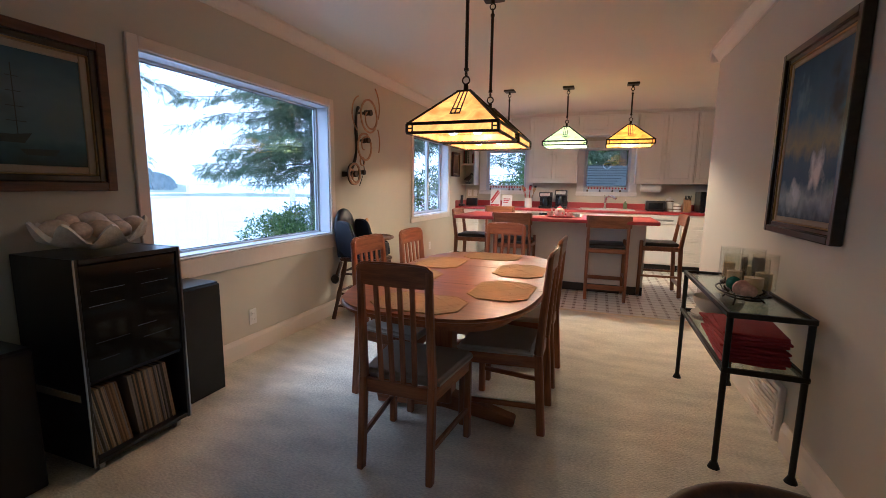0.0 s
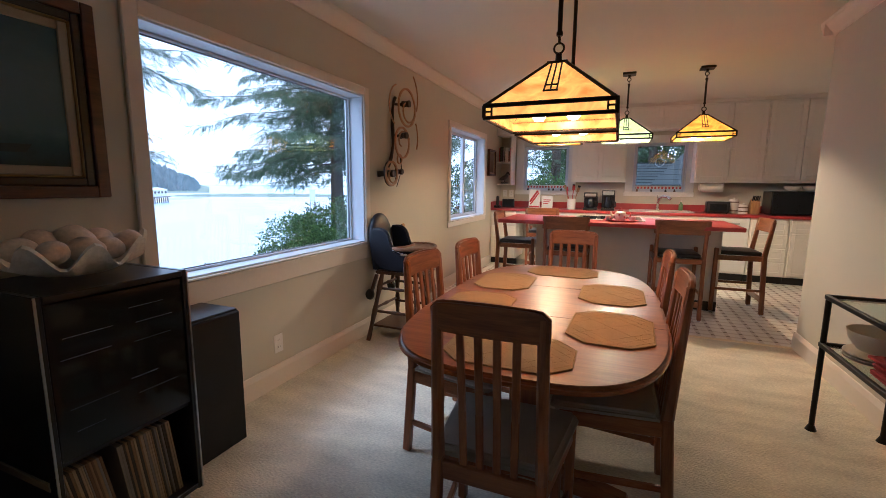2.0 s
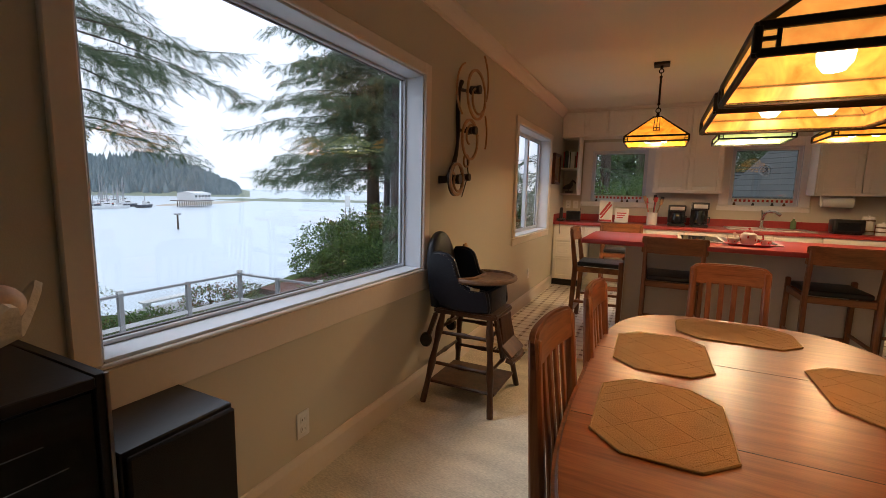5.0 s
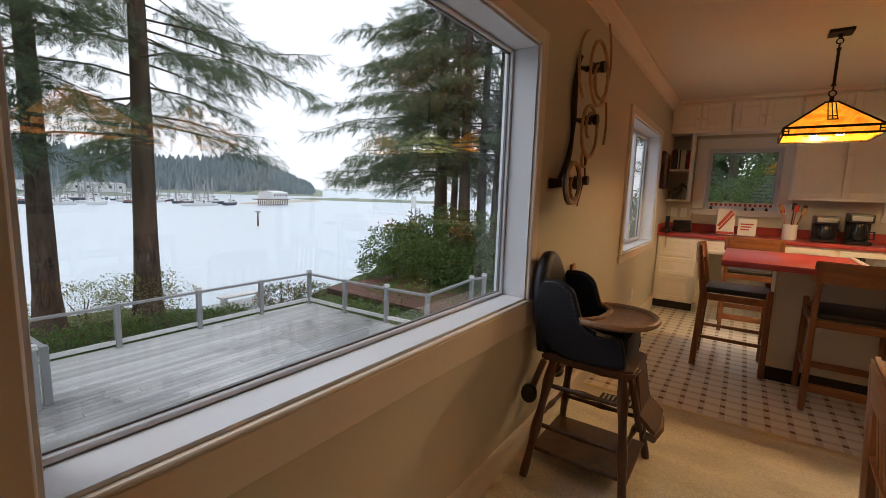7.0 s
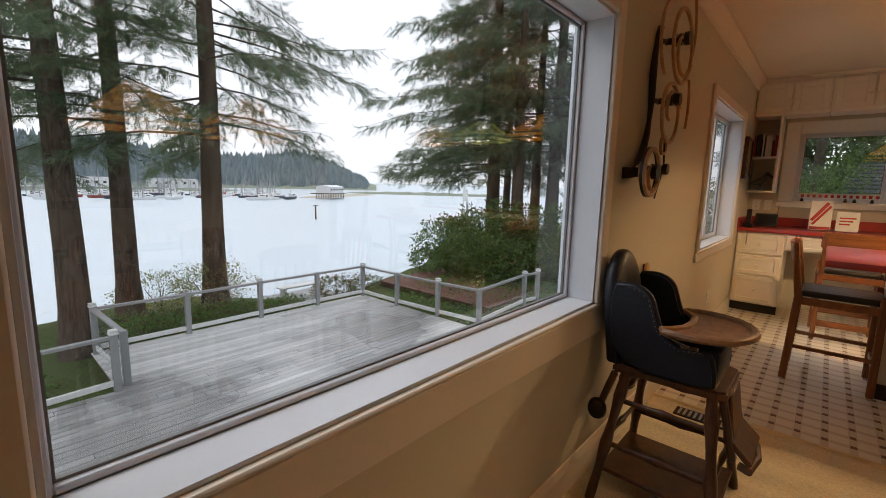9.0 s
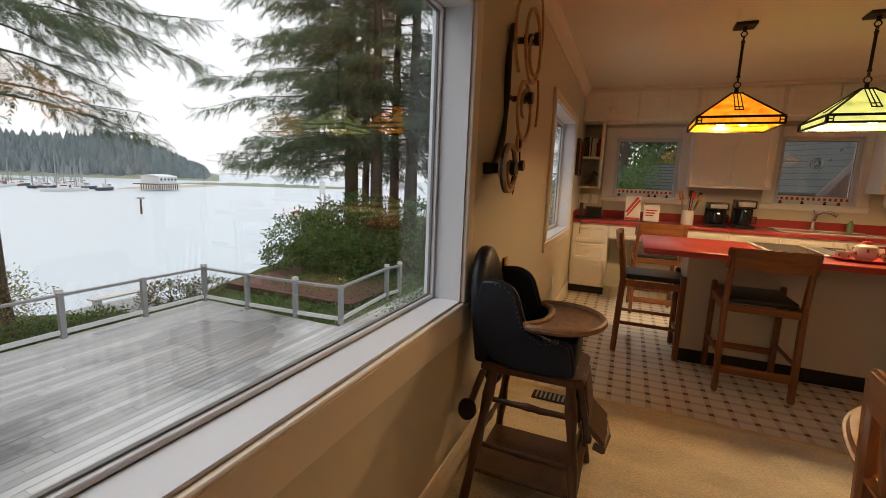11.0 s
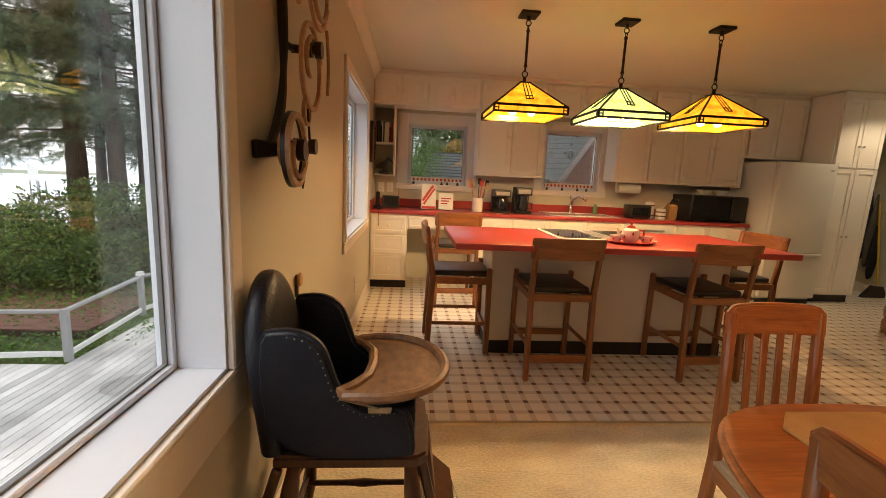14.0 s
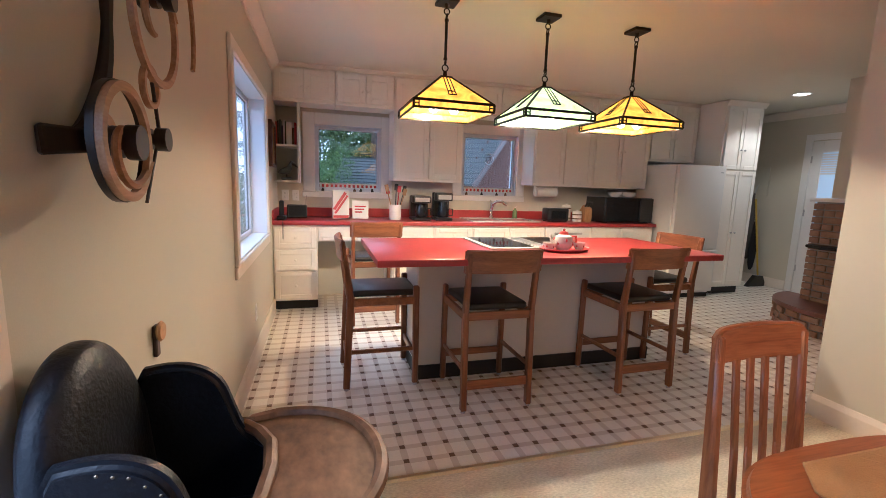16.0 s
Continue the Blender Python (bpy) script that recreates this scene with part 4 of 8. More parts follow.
for s in (-1, 1):
    outline = [(-0.205, 0.49), (0.155, 0.49), (0.165, 0.53), (0.15, 0.66), (0.12, 0.685), (0.05, 0.672), (0.005, 0.70), (-0.03, 0.745), (-0.05, 0.805), (-0.068, 0.86), (-0.105, 0.892), (-0.16, 0.905), (-0.245, 0.89)]
    bm = bmesh.new()
    prism(bm, rounded(outline), s * 0.185 - 0.02, s * 0.185 + 0.02, axis='y', bevel=0.012, seg=3)
    bmesh.ops.triangulate(bm, faces=[f for f in bm.faces if len(f.verts) > 8], ngon_method='EAR_CLIP')
    side = part("side_panel", bm, M_BLACKSAT, hc, "black studded vinyl side")
    bm = bmesh.new()
    edge = outline[4:12]
    for (u0, w0), (u1, w1) in zip(edge, edge[1:]):
        k = max(1, int(math.hypot(u1 - u0, w1 - w0) / 0.017))
        for i in range(k):
            u, w = u0 + (u1 - u0) * i / k, w0 + (w1 - w0) * i / k
            bmesh.ops.create_icosphere(bm, subdivisions=1, radius=0.003, matrix=Matrix.Translation((u - 0.014, s * 0.2045, w - 0.016)))
    part("studs", bm, M_STUD, side)
# padded rounded back, softly rolled at the edge
bm = bmesh.new()
n, rows = 40, 26
loops = []
for j in range(rows + 1):
    v = j / rows
    v = 1 - (1 - v) ** 1.4
    z = 0.49 + 0.518 * v
    k = 1 if v < 0.6 else math.sqrt(max(0.0, 1 - ((v - 0.6) / 0.4) ** 2))
    half, deep = 0.188 * max(0.04, k), 0.046 * max(0.06, k ** 0.6)
    row = []
    for i in range(n):
        a = 2 * math.pi * i / n
        c, s = math.cos(a), math.sin(a)
        pleat = 1 + 0.05 * math.sin(9 * v + 3 * s) * (c > 0)
        row.append(bm.verts.new((-0.205 - 0.05 * v + deep * pleat * math.copysign(abs(c) ** 0.8, c), half * math.copysign(abs(s) ** 0.7, s), z)))
    loops.append(row)
for A, B in zip(loops, loops[1:]):
    for i in range(n):
        bm.faces.new((A[i], A[(i + 1) % n], B[(i + 1) % n], B[i]))
bm.faces.new(loops[0])
bm.faces.new(loops[-1])
bmesh.ops.recalc_face_normals(bm, faces=bm.faces[:])
part("backrest", bm, M_BLACKSAT, hc, "tall rounded padded vinyl back")
bm = bmesh.new()
box(bm, -0.19, 0.14, -0.165, 0.165, 0.49, 0.55, bevel=0.02, seg=3)
part("seat_pad", bm, M_BLACKSAT, hc)
bm = bmesh.new()
box(bm, 0.125, 0.163, -0.165, 0.165, 0.49, 0.67, bevel=0.012, seg=2)
part("front_panel", bm, M_BLACKSAT, hc)
# tray: rounded front, concave back, raised rim
tray_pts = []
for i in range(33):
    a = -math.pi / 2 + math.pi * i / 32
    tray_pts.append((0.035 + 0.215 * max(0, math.cos(a)) ** 0.8, 0.245 * math.sin(a)))
tray_pts += [(-0.02, 0.225), (-0.035, 0.205), (0.0, 0.16), (0.028, 0.10), (0.036, 0.0), (0.028, -0.10), (0.0, -0.16), (-0.035, -0.205), (-0.02, -0.225)]
bm = bmesh.new()
prism(bm, tray_pts, 0.725, 0.742, bevel=0.004, seg=2)
tray = part("tray", bm, M_TRAY, hc, "worn round-fronted wooden tray")
bm = bmesh.new()
cx = 0.12
rim = [((x - cx) * 0.965 + cx, y * 0.965, 0.742) for x, y in tray_pts]
tube(bm, rim, 0.0145, 8, closed=True)
part("rim", bm, M_TRAY, tray)
for s in (-1, 1):
    bm = bmesh.new()
    box(bm, 0.04, 0.10, s * 0.206 - 0.003, s * 0.206 + 0.003, 0.67, 0.695, bevel=0.002)
    rod(bm, (-0.03, s * 0.208, 0.725), (0.07, s * 0.208, 0.69), 0.005, 0.005, 8)
    part("tray_catch", bm, M_CHROME, hc, "worn chrome catch")
    bm = bmesh.new()
    bar(bm, (0.18, s * 0.12, 0.47), (0.235, s * 0.12, 0.27), 0.025, 0.04, (0, 1, 0), 0.006)
    part("bracket", bm, M_OLDWOOD, hc)
    bm = bmesh.new()
    bar(bm, (-0.19, s * 0.175, 0.46), (-0.235, s * 0.185, 0.33), 0.026, 0.035, (0, 1, 0), 0.006)
    part("bracket", bm, M_OLDWOOD, hc)
    bm = bmesh.new()
    lathe(bm, [(0.012, -0.02), (0.034, -0.018), (0.04, 0.0), (0.034, 0.018), (0.012, 0.02)], 16)
    bmesh.ops.transform(bm, matrix=Matrix.Translation((-0.242, s * 0.20, 0.315)) @ Matrix.Rotation(radians(90), 4, 'X'), verts=bm.verts)
    part("caster", bm, M_KICK, hc, "black wooden roller")
bm = bmesh.new()
bar(bm, (0.215, 0, 0.335), (0.29, 0, 0.275), 0.27, 0.018, (0, 0, 1), 0.005)
tube(bm, [(0.255, -0.125, 0.265), (0.285, -0.12, 0.255), (0.3, 0, 0.255), (0.285, 0.12, 0.255), (0.255, 0.125, 0.265)], 0.014, 8)
bar(bm, (0.20, 0, 0.47), (0.225, 0, 0.33), 0.22, 0.014, (1, 0, 0), 0.004)
part("footrest", bm, M_OLDWOOD, hc, "hinged dark wooden footrest")

# seat, tray and top rail at their true heights
for ob in hc.children_recursive:
    for v in ob.data.vertices:
        v.co.y *= float(np.interp(v.co.z, (0.0, 0.475), (1.0, 0.86)))
        v.co.z = float(np.interp(v.co.z, (0.0, 0.475, 0.49, 0.742, 1.008), (0.0, 0.555, 0.575, 0.762, 1.028)))

# small wall hook beside the chair
M_OAKPALE = mat("pale_oak", (0.50, 0.28, 0.11), 0.45, var=0.2, scale=30, fine=90)
hk = thing("wall_hook", pose(XL, 4.19, 0.86), "small round wooden wall hook", "hook")
bm = bmesh.new()
box(bm, 0, 0.012, -0.012, 0.012, -0.06, 0.03, bevel=0.003)
part("back_plate", bm, M_OLDWOOD, hk)
bm = bmesh.new()
lathe(bm, [(0, 0.0), (0.024, 0.001), (0.029, 0.007), (0.024, 0.013), (0, 0.014)], 18)
bmesh.ops.transform(bm, matrix=Matrix.Translation((0.012, 0, 0.012)) @ Matrix.Rotation(radians(90), 4, 'Y'), verts=bm.verts)
part("knob", bm, M_OAKPALE, hk, "pale turned knob")

# ---- kinetic wall sculpture ----
M_SCW = wood("sculpture_wood", (0.32, 0.15, 0.06), (0.55, 0.31, 0.15), 1)
M_SCD = wood("sculpture_dark", (0.008, 0.005, 0.004), (0.028, 0.014, 0.009), 2, coat=0.0)
sc = thing("wall_sculpture", pose(XL, 4.0, 1.645), "kinetic wooden wheel sculpture on the wall", "sculpture")


def ring_wheel(y, z, r, d, spiral=1):
    """A bentwood hoop facing the room with an inner spiral arm."""
    w = part("hoop", bmesh_hoop(y, z, r, d, 0.017), M_SCW, sc)
    bm = bmesh.new()
    pts = []
    for i in range(22):
        a = spiral * (0.3 + i / 21 * 4.1)
        rr = r * (1 - 0.78 * (i / 21) ** 0.8)
        pts.append((d, y + rr * math.cos(a), z - rr * math.sin(a)))
    tube(bm, pts, [0.0095 - 0.003 * i / 21 for i in range(22)], 6)
    part("spiral_arm", bm, M_SCW, w)
    return w


def bmesh_hoop(y, z, r, d, t):
    bm = bmesh.new()
    ring = []
    n = 40
    for i in range(n):
        a = 2 * math.pi * i / n
        ring.append([bm.verts.new((d + dx, y + rr * math.cos(a), z + rr * math.sin(a))) for dx, rr in ((-0.006, r - t), (0.006, r - t), (0.006, r), (-0.006, r))])
    for i in range(n):
        A, B = ring[i], ring[(i + 1) % n]
        for k in range(4):
            bm.faces.new((A[k], A[(k + 1) % 4], B[(k + 1) % 4], B[k]))
    bmesh.ops.recalc_face_normals(bm, faces=bm.faces[:])
    return bm


def hub(y, z, d, r):
    bm = bmesh.new()
    for x0, x1, rr in ((0.03, d, r * 0.5), (d - 0.05, d - 0.035, r), (d - 0.025, d - 0.01, r * 0.9), (d, d + 0.022, r)):
        rod(bm, (x0, y, z), (x1, y, z), rr, rr, 16)
    part("hub", bm, M_SCD, sc)


spine = [(0.03, -0.22, -0.29), (0.022, -0.12, -0.25), (0.022, -0.03, -0.13), (0.022, 0.0, 0.03), (0.022, -0.02, 0.2), (0.022, 0.0, 0.34), (0.022, 0.06, 0.42)]
bm = bmesh.new()
curve = [(q[0], q[1]) for q in rounded([(p[1], p[2]) for p in spine], 2, False)]
tube(bm, [(0.022, u, w) for u, w in curve], [0.011 + 0.006 * abs(math.sin(i * 0.35)) for i in range(len(curve))], 8)
part("spine", bm, M_SCD, sc, "dark curved wooden backbone")
bm = bmesh.new()
bar(bm, (0.004, -0.255, -0.29), (0.075, -0.19, -0.285), 0.052, 0.03, (0, 1, 0), 0.005, w1=0.036)
part("mount", bm, M_SCD, sc)
ring_wheel(0.10, 0.305, 0.17, 0.11)
ring_wheel(0.015, -0.008, 0.14, 0.105, -1)
part("back_hoop", bmesh_hoop(-0.195, -0.285, 0.110, 0.098, 0.006), M_SCD, sc, "dark thin backing hoop")
part("small_hoop", bmesh_hoop(-0.03, -0.155, 0.045, 0.10, 0.010), M_SCW, sc)
part("pulley", bmesh_hoop(-0.20, -0.285, 0.052, 0.075, 0.02), M_SCW, sc)
ring_wheel(-0.195, -0.285, 0.108, 0.11)
hub(0.10, 0.34, 0.115, 0.03)
hub(0.06, 0.06, 0.11, 0.028)
hub(-0.20, -0.285, 0.115, 0.032)
hub(-0.035, -0.265, 0.11, 0.025)
for (y, z, r, a0, a1) in ((0.10, 0.42, 0.24, -0.5, 0.9), (0.08, 0.06, 0.26, -0.4, 0.55), (-0.03, 0.30, 0.18, 1.9, 4.2)):
    bm = bmesh.new()
    pts = [(0.10, y + r * math.cos(a0 + (a1 - a0) * i / 12), z + r * math.sin(a0 + (a1 - a0) * i / 12)) for i in range(13)]
    tube(bm, pts, 0.007, 6)
    part("arm", bm, M_SCW, sc)
for p, q, r in (((0.1, -0.02, -0.13), (0.1, 0.02, -0.28), 0.004), ((0.1, 0.0, -0.26), (0.1, -0.09, -0.40), 0.0035), ((0.035, 0.10, 0.34), (0.022, 0.0, 0.33), 0.012),
                ((0.035, 0.06, 0.06), (0.022, -0.01, 0.06), 0.012), ((0.035, -0.02, -0.28), (0.03, -0.12, -0.27), 0.012)):
    bm = bmesh.new()
    rod(bm, p, q, r, r, 8)
    part("rod", bm, M_SCD, sc)

# ---- stereo cabinet and loudspeakers ----
M_SMOKE = mat("smoked_glass", (0.010, 0.012, 0.013), 0.08, var=0.2, bump=0)
M_FASC = mat("fascia_grey", (0.09, 0.095, 0.10), 0.4, var=0.2)
M_HIFI = mat("hifi_fascia", (0.02, 0.022, 0.024), 0.35, var=0.2)
M_TRIMAL = mat("aluminium_trim", (0.55, 0.55, 0.53), 0.3, 1.0, var=0.08)
st = thing("stereo_cabinet", pose(-2.25, 1.145, 0), "black stereo cabinet with smoked glass door and records", "cabinet")
W, Dp, Hh = 0.465, 0.41, 0.94
for nm, a in (("side_panel", (0, Dp, 0, 0.02, 0.045, Hh)), ("side_panel", (0, Dp, W - 0.02, W, 0.045, Hh)), ("top_panel", (0, Dp + 0.005, 0.021, W - 0.021, Hh - 0.022, Hh - 0.001)),
              ("bottom_panel", (0, Dp, 0.021, W - 0.021, 0.05, 0.07)), ("back_panel", (0, 0.012, 0.021, W - 0.021, 0.071, Hh - 0.023)), ("shelf", (0.013, Dp - 0.02, 0.021, W - 0.021, 0.40, 0.418))):
    part(nm, bx(*a, bevel=0.002), M_BLACK, st)
door = part("glass_door", bx(Dp - 0.012, Dp - 0.006, 0.024, W - 0.024, 0.42, Hh - 0.03, bevel=0.001), M_SMOKE, st, "smoked glass door")
for y in (0.0, W - 0.006):
    part("edge_trim", bx(Dp - 0.001, Dp + 0.004, y, y + 0.006, 0.045, Hh), M_TRIMAL, st, "thin silver edge trim")
rnd = random.Random(4)
for z, y0, y1 in ((0.845, 0.25, 0.37), (0.80, 0.06, 0.20), (0.79, 0.27, 0.40), (0.735, 0.05, 0.19), (0.725, 0.26, 0.39), (0.60, 0.24, 0.33), (0.575, 0.06, 0.20), (0.54, 0.26, 0.40), (0.50, 0.07, 0.15)):
    part("fascia_line", bx(Dp - 0.0062, Dp - 0.0056, y0, y1, z, z + 0.0018), M_STEEL if z in (0.80, 0.79, 0.735, 0.60) else M_FASC, st)
for x in (0.05, Dp - 0.05):
    for y in (0.05, W - 0.05):
        bm = bmesh.new()
        rod(bm, (x, y - 0.012, 0.023), (x, y + 0.012, 0.023), 0.022, 0.022, 12)
        box(bm, x - 0.012, x + 0.012, y - 0.016, y + 0.016, 0.03, 0.05)
        part("caster", bm, M_TRIMAL, st)
REC = [mat("record_sleeve_%s" % c, col, 0.7, var=0.15) for c, col in (("cream", (0.28, 0.21, 0.13)), ("brown", (0.10, 0.055, 0.03)), ("grey", (0.15, 0.135, 0.12)), ("tan", (0.20, 0.125, 0.065)), ("dark", (0.03, 0.028, 0.028)))]
y = 0.045
i = 0
while y < W - 0.06:
    t = rnd.uniform(0.004, 0.009)
    lean = 0.17 if y < 0.2 else 0.12
    ob = thing("record", pose(-2.25, 1.145 + y, 0.071), "upright record sleeve in the stereo cabinet", "record", "record sleeves")
    bm = bx(0.06, 0.375, 0, t, 0, 0.30)
    bmesh.ops.transform(bm, matrix=Matrix.Rotation(lean, 4, 'X'), verts=bm.verts)
    part("sleeve", bm, REC[(i * 3 + rnd.randint(0, 2)) % 5], ob)
    y += t + rnd.uniform(0.0008, 0.002)
    if 0.19 < y < 0.20:
        y += 0.03
    i += 1


def speaker(x, y, w, h, d, label):
    s = thing("loudspeaker", pose(x, y, 0), label, "loudspeaker")
    part("cabinet", bx(0, d - 0.022, 0, w, 0, h, bevel=0.004), M_BLACK, s)
    part("grille", bx(d - 0.02, d, 0.006, w - 0.006, 0.008, h - 0.008, bevel=0.006), mat("grille_cloth", (0.008, 0.008, 0.009), 0.9, var=0.3, fine=400, bump=0.3), s, "black cloth grille")
    return s


speaker(-2.255, 1.70, 0.285, 0.672, 0.262, "black floor loudspeaker under the window")
speaker(-2.255, 0.78, 0.27, 0.60, 0.30, "black floor loudspeaker beside the stereo cabinet")

# giant clam bowl with shells
M_CLAM = mat("clam_shell", (0.78, 0.75, 0.68), 0.6, var=0.14, scale=14, fine=70, bump=0.25)
M_SHELL = mat("shell_cream", (0.72, 0.58, 0.45), 0.42, var=0.2, scale=18, fine=80, bump=0.1)
bm = bmesh.new()
n, rings = 72, 9
top = []
for inner in (0, 1):
    for j in range(rings):
        v = j / (rings - 1)
        row = []
        for i in range(n):
            a = 2 * math.pi * i / n
            amp = 0.040 * v ** 2
            rr = (0.10 + 0.90 * v ** 0.7) * (1 - 0.05 * inner) + 0.07 * v * v * math.cos(8 * a + 0.6)
            row.append(bm.verts.new((0.15 * rr * math.cos(a), 0.225 * rr * math.sin(a), 0.002 + 0.072 * v ** 1.6 + 0.02 * abs(math.sin(a)) ** 3 * v + amp * math.cos(8 * a + 0.6) + (0.008 if inner else 0))))
        top.append(row)
out, inn = top[:rings], top[rings:]
for S in (out, inn):
    for A, B in zip(S, S[1:]):
        for i in range(n):
            bm.faces.new((A[i], A[(i + 1) % n], B[(i + 1) % n], B[i]))
for i in range(n):
    bm.faces.new((out[-1][i], out[-1][(i + 1) % n], inn[-1][(i + 1) % n], inn[-1][i]))
bm.faces.new(out[0])
bm.faces.new(inn[0])
bmesh.ops.recalc_face_normals(bm, faces=bm.faces[:])
solid("clam_shell_bowl", bm, M_CLAM, "large white fluted clam shell bowl on the stereo", "bowl", m=pose(-2.05, 1.365, 0.947))


def sea_shell(x, y, z, s, turn, tilt):
    bm = bmesh.new()
    bmesh.ops.create_uvsphere(bm, u_segments=16, v_segments=10, radius=1)
    for v in bm.verts:
        w = v.co.z
        k = 1 - 0.22 * max(0, w) - 0.03 * math.cos(9 * w)
        v.co = Vector((v.co.x * k, v.co.y * k * 0.9, w * 1.25))
    bmesh.ops.scale(bm, vec=(s, s, s), verts=bm.verts)
    solid("sea_shell", bm, M_SHELL, "pale rounded sea shell in the clam bowl", "shell", "shells in the bowl", m=pose(x, y, z, 90 + tilt, 0, turn))


for i, (dx, dy, dz, s) in enumerate(((0.0, -0.17, 0.075, 0.042), (0.05, -0.10, 0.062, 0.040), (-0.05, -0.08, 0.085, 0.044), (0.06, 0.0, 0.066, 0.043), (-0.03, 0.02, 0.095, 0.045),
                                     (0.05, 0.09, 0.06, 0.038), (-0.05, 0.11, 0.085, 0.042), (0.02, 0.17, 0.075, 0.04), (-0.08, 0.03, 0.10, 0.036))):
    sea_shell(-2.06 + dx, 1.375 + dy * 0.92, 0.972 + dz, s * 1.12, 40 * i, 15 * (i % 3))


# ---- paintings ----
def canvas_mat(name, stops, marks):
    """Painted canvas: bands of colour from bottom to top, broken by brushwork and soft pale or dark masses (u, v, radius, colour)."""
    m = bpy.data.materials.new(name)
    n, l, p = nodes_of(m)
    tc = n.new("ShaderNodeTexCoord")
    sep = n.new("ShaderNodeSeparateXYZ")
    l.new(tc.outputs["Generated"], sep.inputs[0])
    nz = n.new("ShaderNodeTexNoise")
    nz.inputs["Scale"].default_value, nz.inputs["Detail"].default_value = 9, 6
    l.new(tc.outputs["Generated"], nz.inputs[0])
    ma = n.new("ShaderNodeMath")
    ma.operation = 'MULTIPLY_ADD'
    ma.inputs[1].default_value = 0.22
    l.new(nz.outputs[0], ma.inputs[0])
    l.new(sep.outputs[2], ma.inputs[2])
    sb = n.new("ShaderNodeMath")
    sb.operation = 'SUBTRACT'
    sb.inputs[1].default_value = 0.11
    l.new(ma.outputs[0], sb.inputs[0])
    ramp = n.new("ShaderNodeValToRGB")
    el = ramp.color_ramp.elements
    el[0].position, el[0].color = stops[0][0], (*stops[0][1], 1)
    el[1].position, el[1].color = stops[-1][0], (*stops[-1][1], 1)
    for q, c in stops[1:-1]:
        e = el.new(q)
        e.color = (*c, 1)
    l.new(sb.outputs[0], ramp.inputs[0])
    col = ramp.outputs[0]
    for (u, v, r, c) in marks:
        d = n.new("ShaderNodeVectorMath")
        d.operation = 'DISTANCE'
        cmb = n.new("ShaderNodeCombineXYZ")
        l.new(sep.outputs[1], cmb.inputs[1])
        l.new(sep.outputs[2], cmb.inputs[2])
        l.new(cmb.outputs[0], d.inputs[0])
        d.inputs[1].default_value = (0, u, v)
        ad = n.new("ShaderNodeMath")
        ad.operation = 'MULTIPLY_ADD'
        ad.inputs[1].default_value = 0.35
        l.new(nz.outputs[0], ad.inputs[0])
        l.new(d.outputs[1], ad.inputs[2])
        mr = n.new("ShaderNodeMapRange")
        mr.inputs[1].default_value, mr.inputs[2].default_value = r + 0.10, r + 0.22
        mr.inputs[3].default_value, mr.inputs[4].default_value = 0.85, 0
        l.new(ad.outputs[0], mr.inputs[0])
        mx = n.new("ShaderNodeMix")
        mx.data_type = 'RGBA'
        l.new(mr.outputs[0], mx.inputs[0])
        l.new(col, mx.inputs[6])
        mx.inputs[7].default_value = (*c, 1)
        col = mx.outputs[2]
    l.new(col, p.inputs["Base Color"])
    p.inputs["Roughness"].default_value = 0.65
    p.inputs["Specular IOR Level"].default_value = 0.25
    return m


M_FRBROWN = wood("frame_mahogany", (0.035, 0.011, 0.006), (0.12, 0.04, 0.02), 1, rough=0.3)
M_FRBLACK = wood("frame_ebony", (0.008, 0.006, 0.005), (0.03, 0.02, 0.016), 1, rough=0.3)
M_LINER = mat("linen_liner", (0.34, 0.28, 0.20), 0.8, var=0.06)
M_GILT = mat("gilt_edge", (0.42, 0.27, 0.10), 0.4, 0.8, var=0.15)


def painting(name, x, side, y0, y1, z0, z1, wide, fm, canvas, label):
    """A picture on a wall x, facing side (+1 east, -1 west), in a stepped frame."""
    p = thing(name, pose(x, (y0 + y1) / 2, (z0 + z1) / 2), label, "painting")
    hy, hz = (y1 - y0) / 2, (z1 - z0) / 2

    def ring(w0, w1, d0, d1, material, nm):
        for a, b, c, d in ((-hy + w0, -hy + w1, -hz + w0, hz - w0), (hy - w1, hy - w0, -hz + w0, hz - w0), (-hy + w1, hy - w1, -hz + w0, -hz + w1), (-hy + w1, hy - w1, hz - w1, hz - w0)):
            xs = sorted((side * d0, side * d1))
            part(nm, bx(xs[0], xs[1], a, b, c, d, bevel=0.004), material, p)
    ring(0, wide * 0.45, 0.002, 0.045, fm, "outer_frame")
    ring(wide * 0.45, wide * 0.75, 0.002, 0.032, M_FRBLACK, "inner_frame")
    ring(wide * 0.75, wide * 0.82, 0.002, 0.030, M_GILT, "gilt_edge")
    ring(wide * 0.82, wide * 1.15, 0.002, 0.022, M_LINER, "liner")
    w = wide * 1.15
    xs = sorted((side * 0.002, side * 0.016))
    part("canvas", bx(xs[0], xs[1], -hy + w, hy - w, -hz + w, hz - w), canvas, p, smooth=False)
    return p, hy - w, hz - w


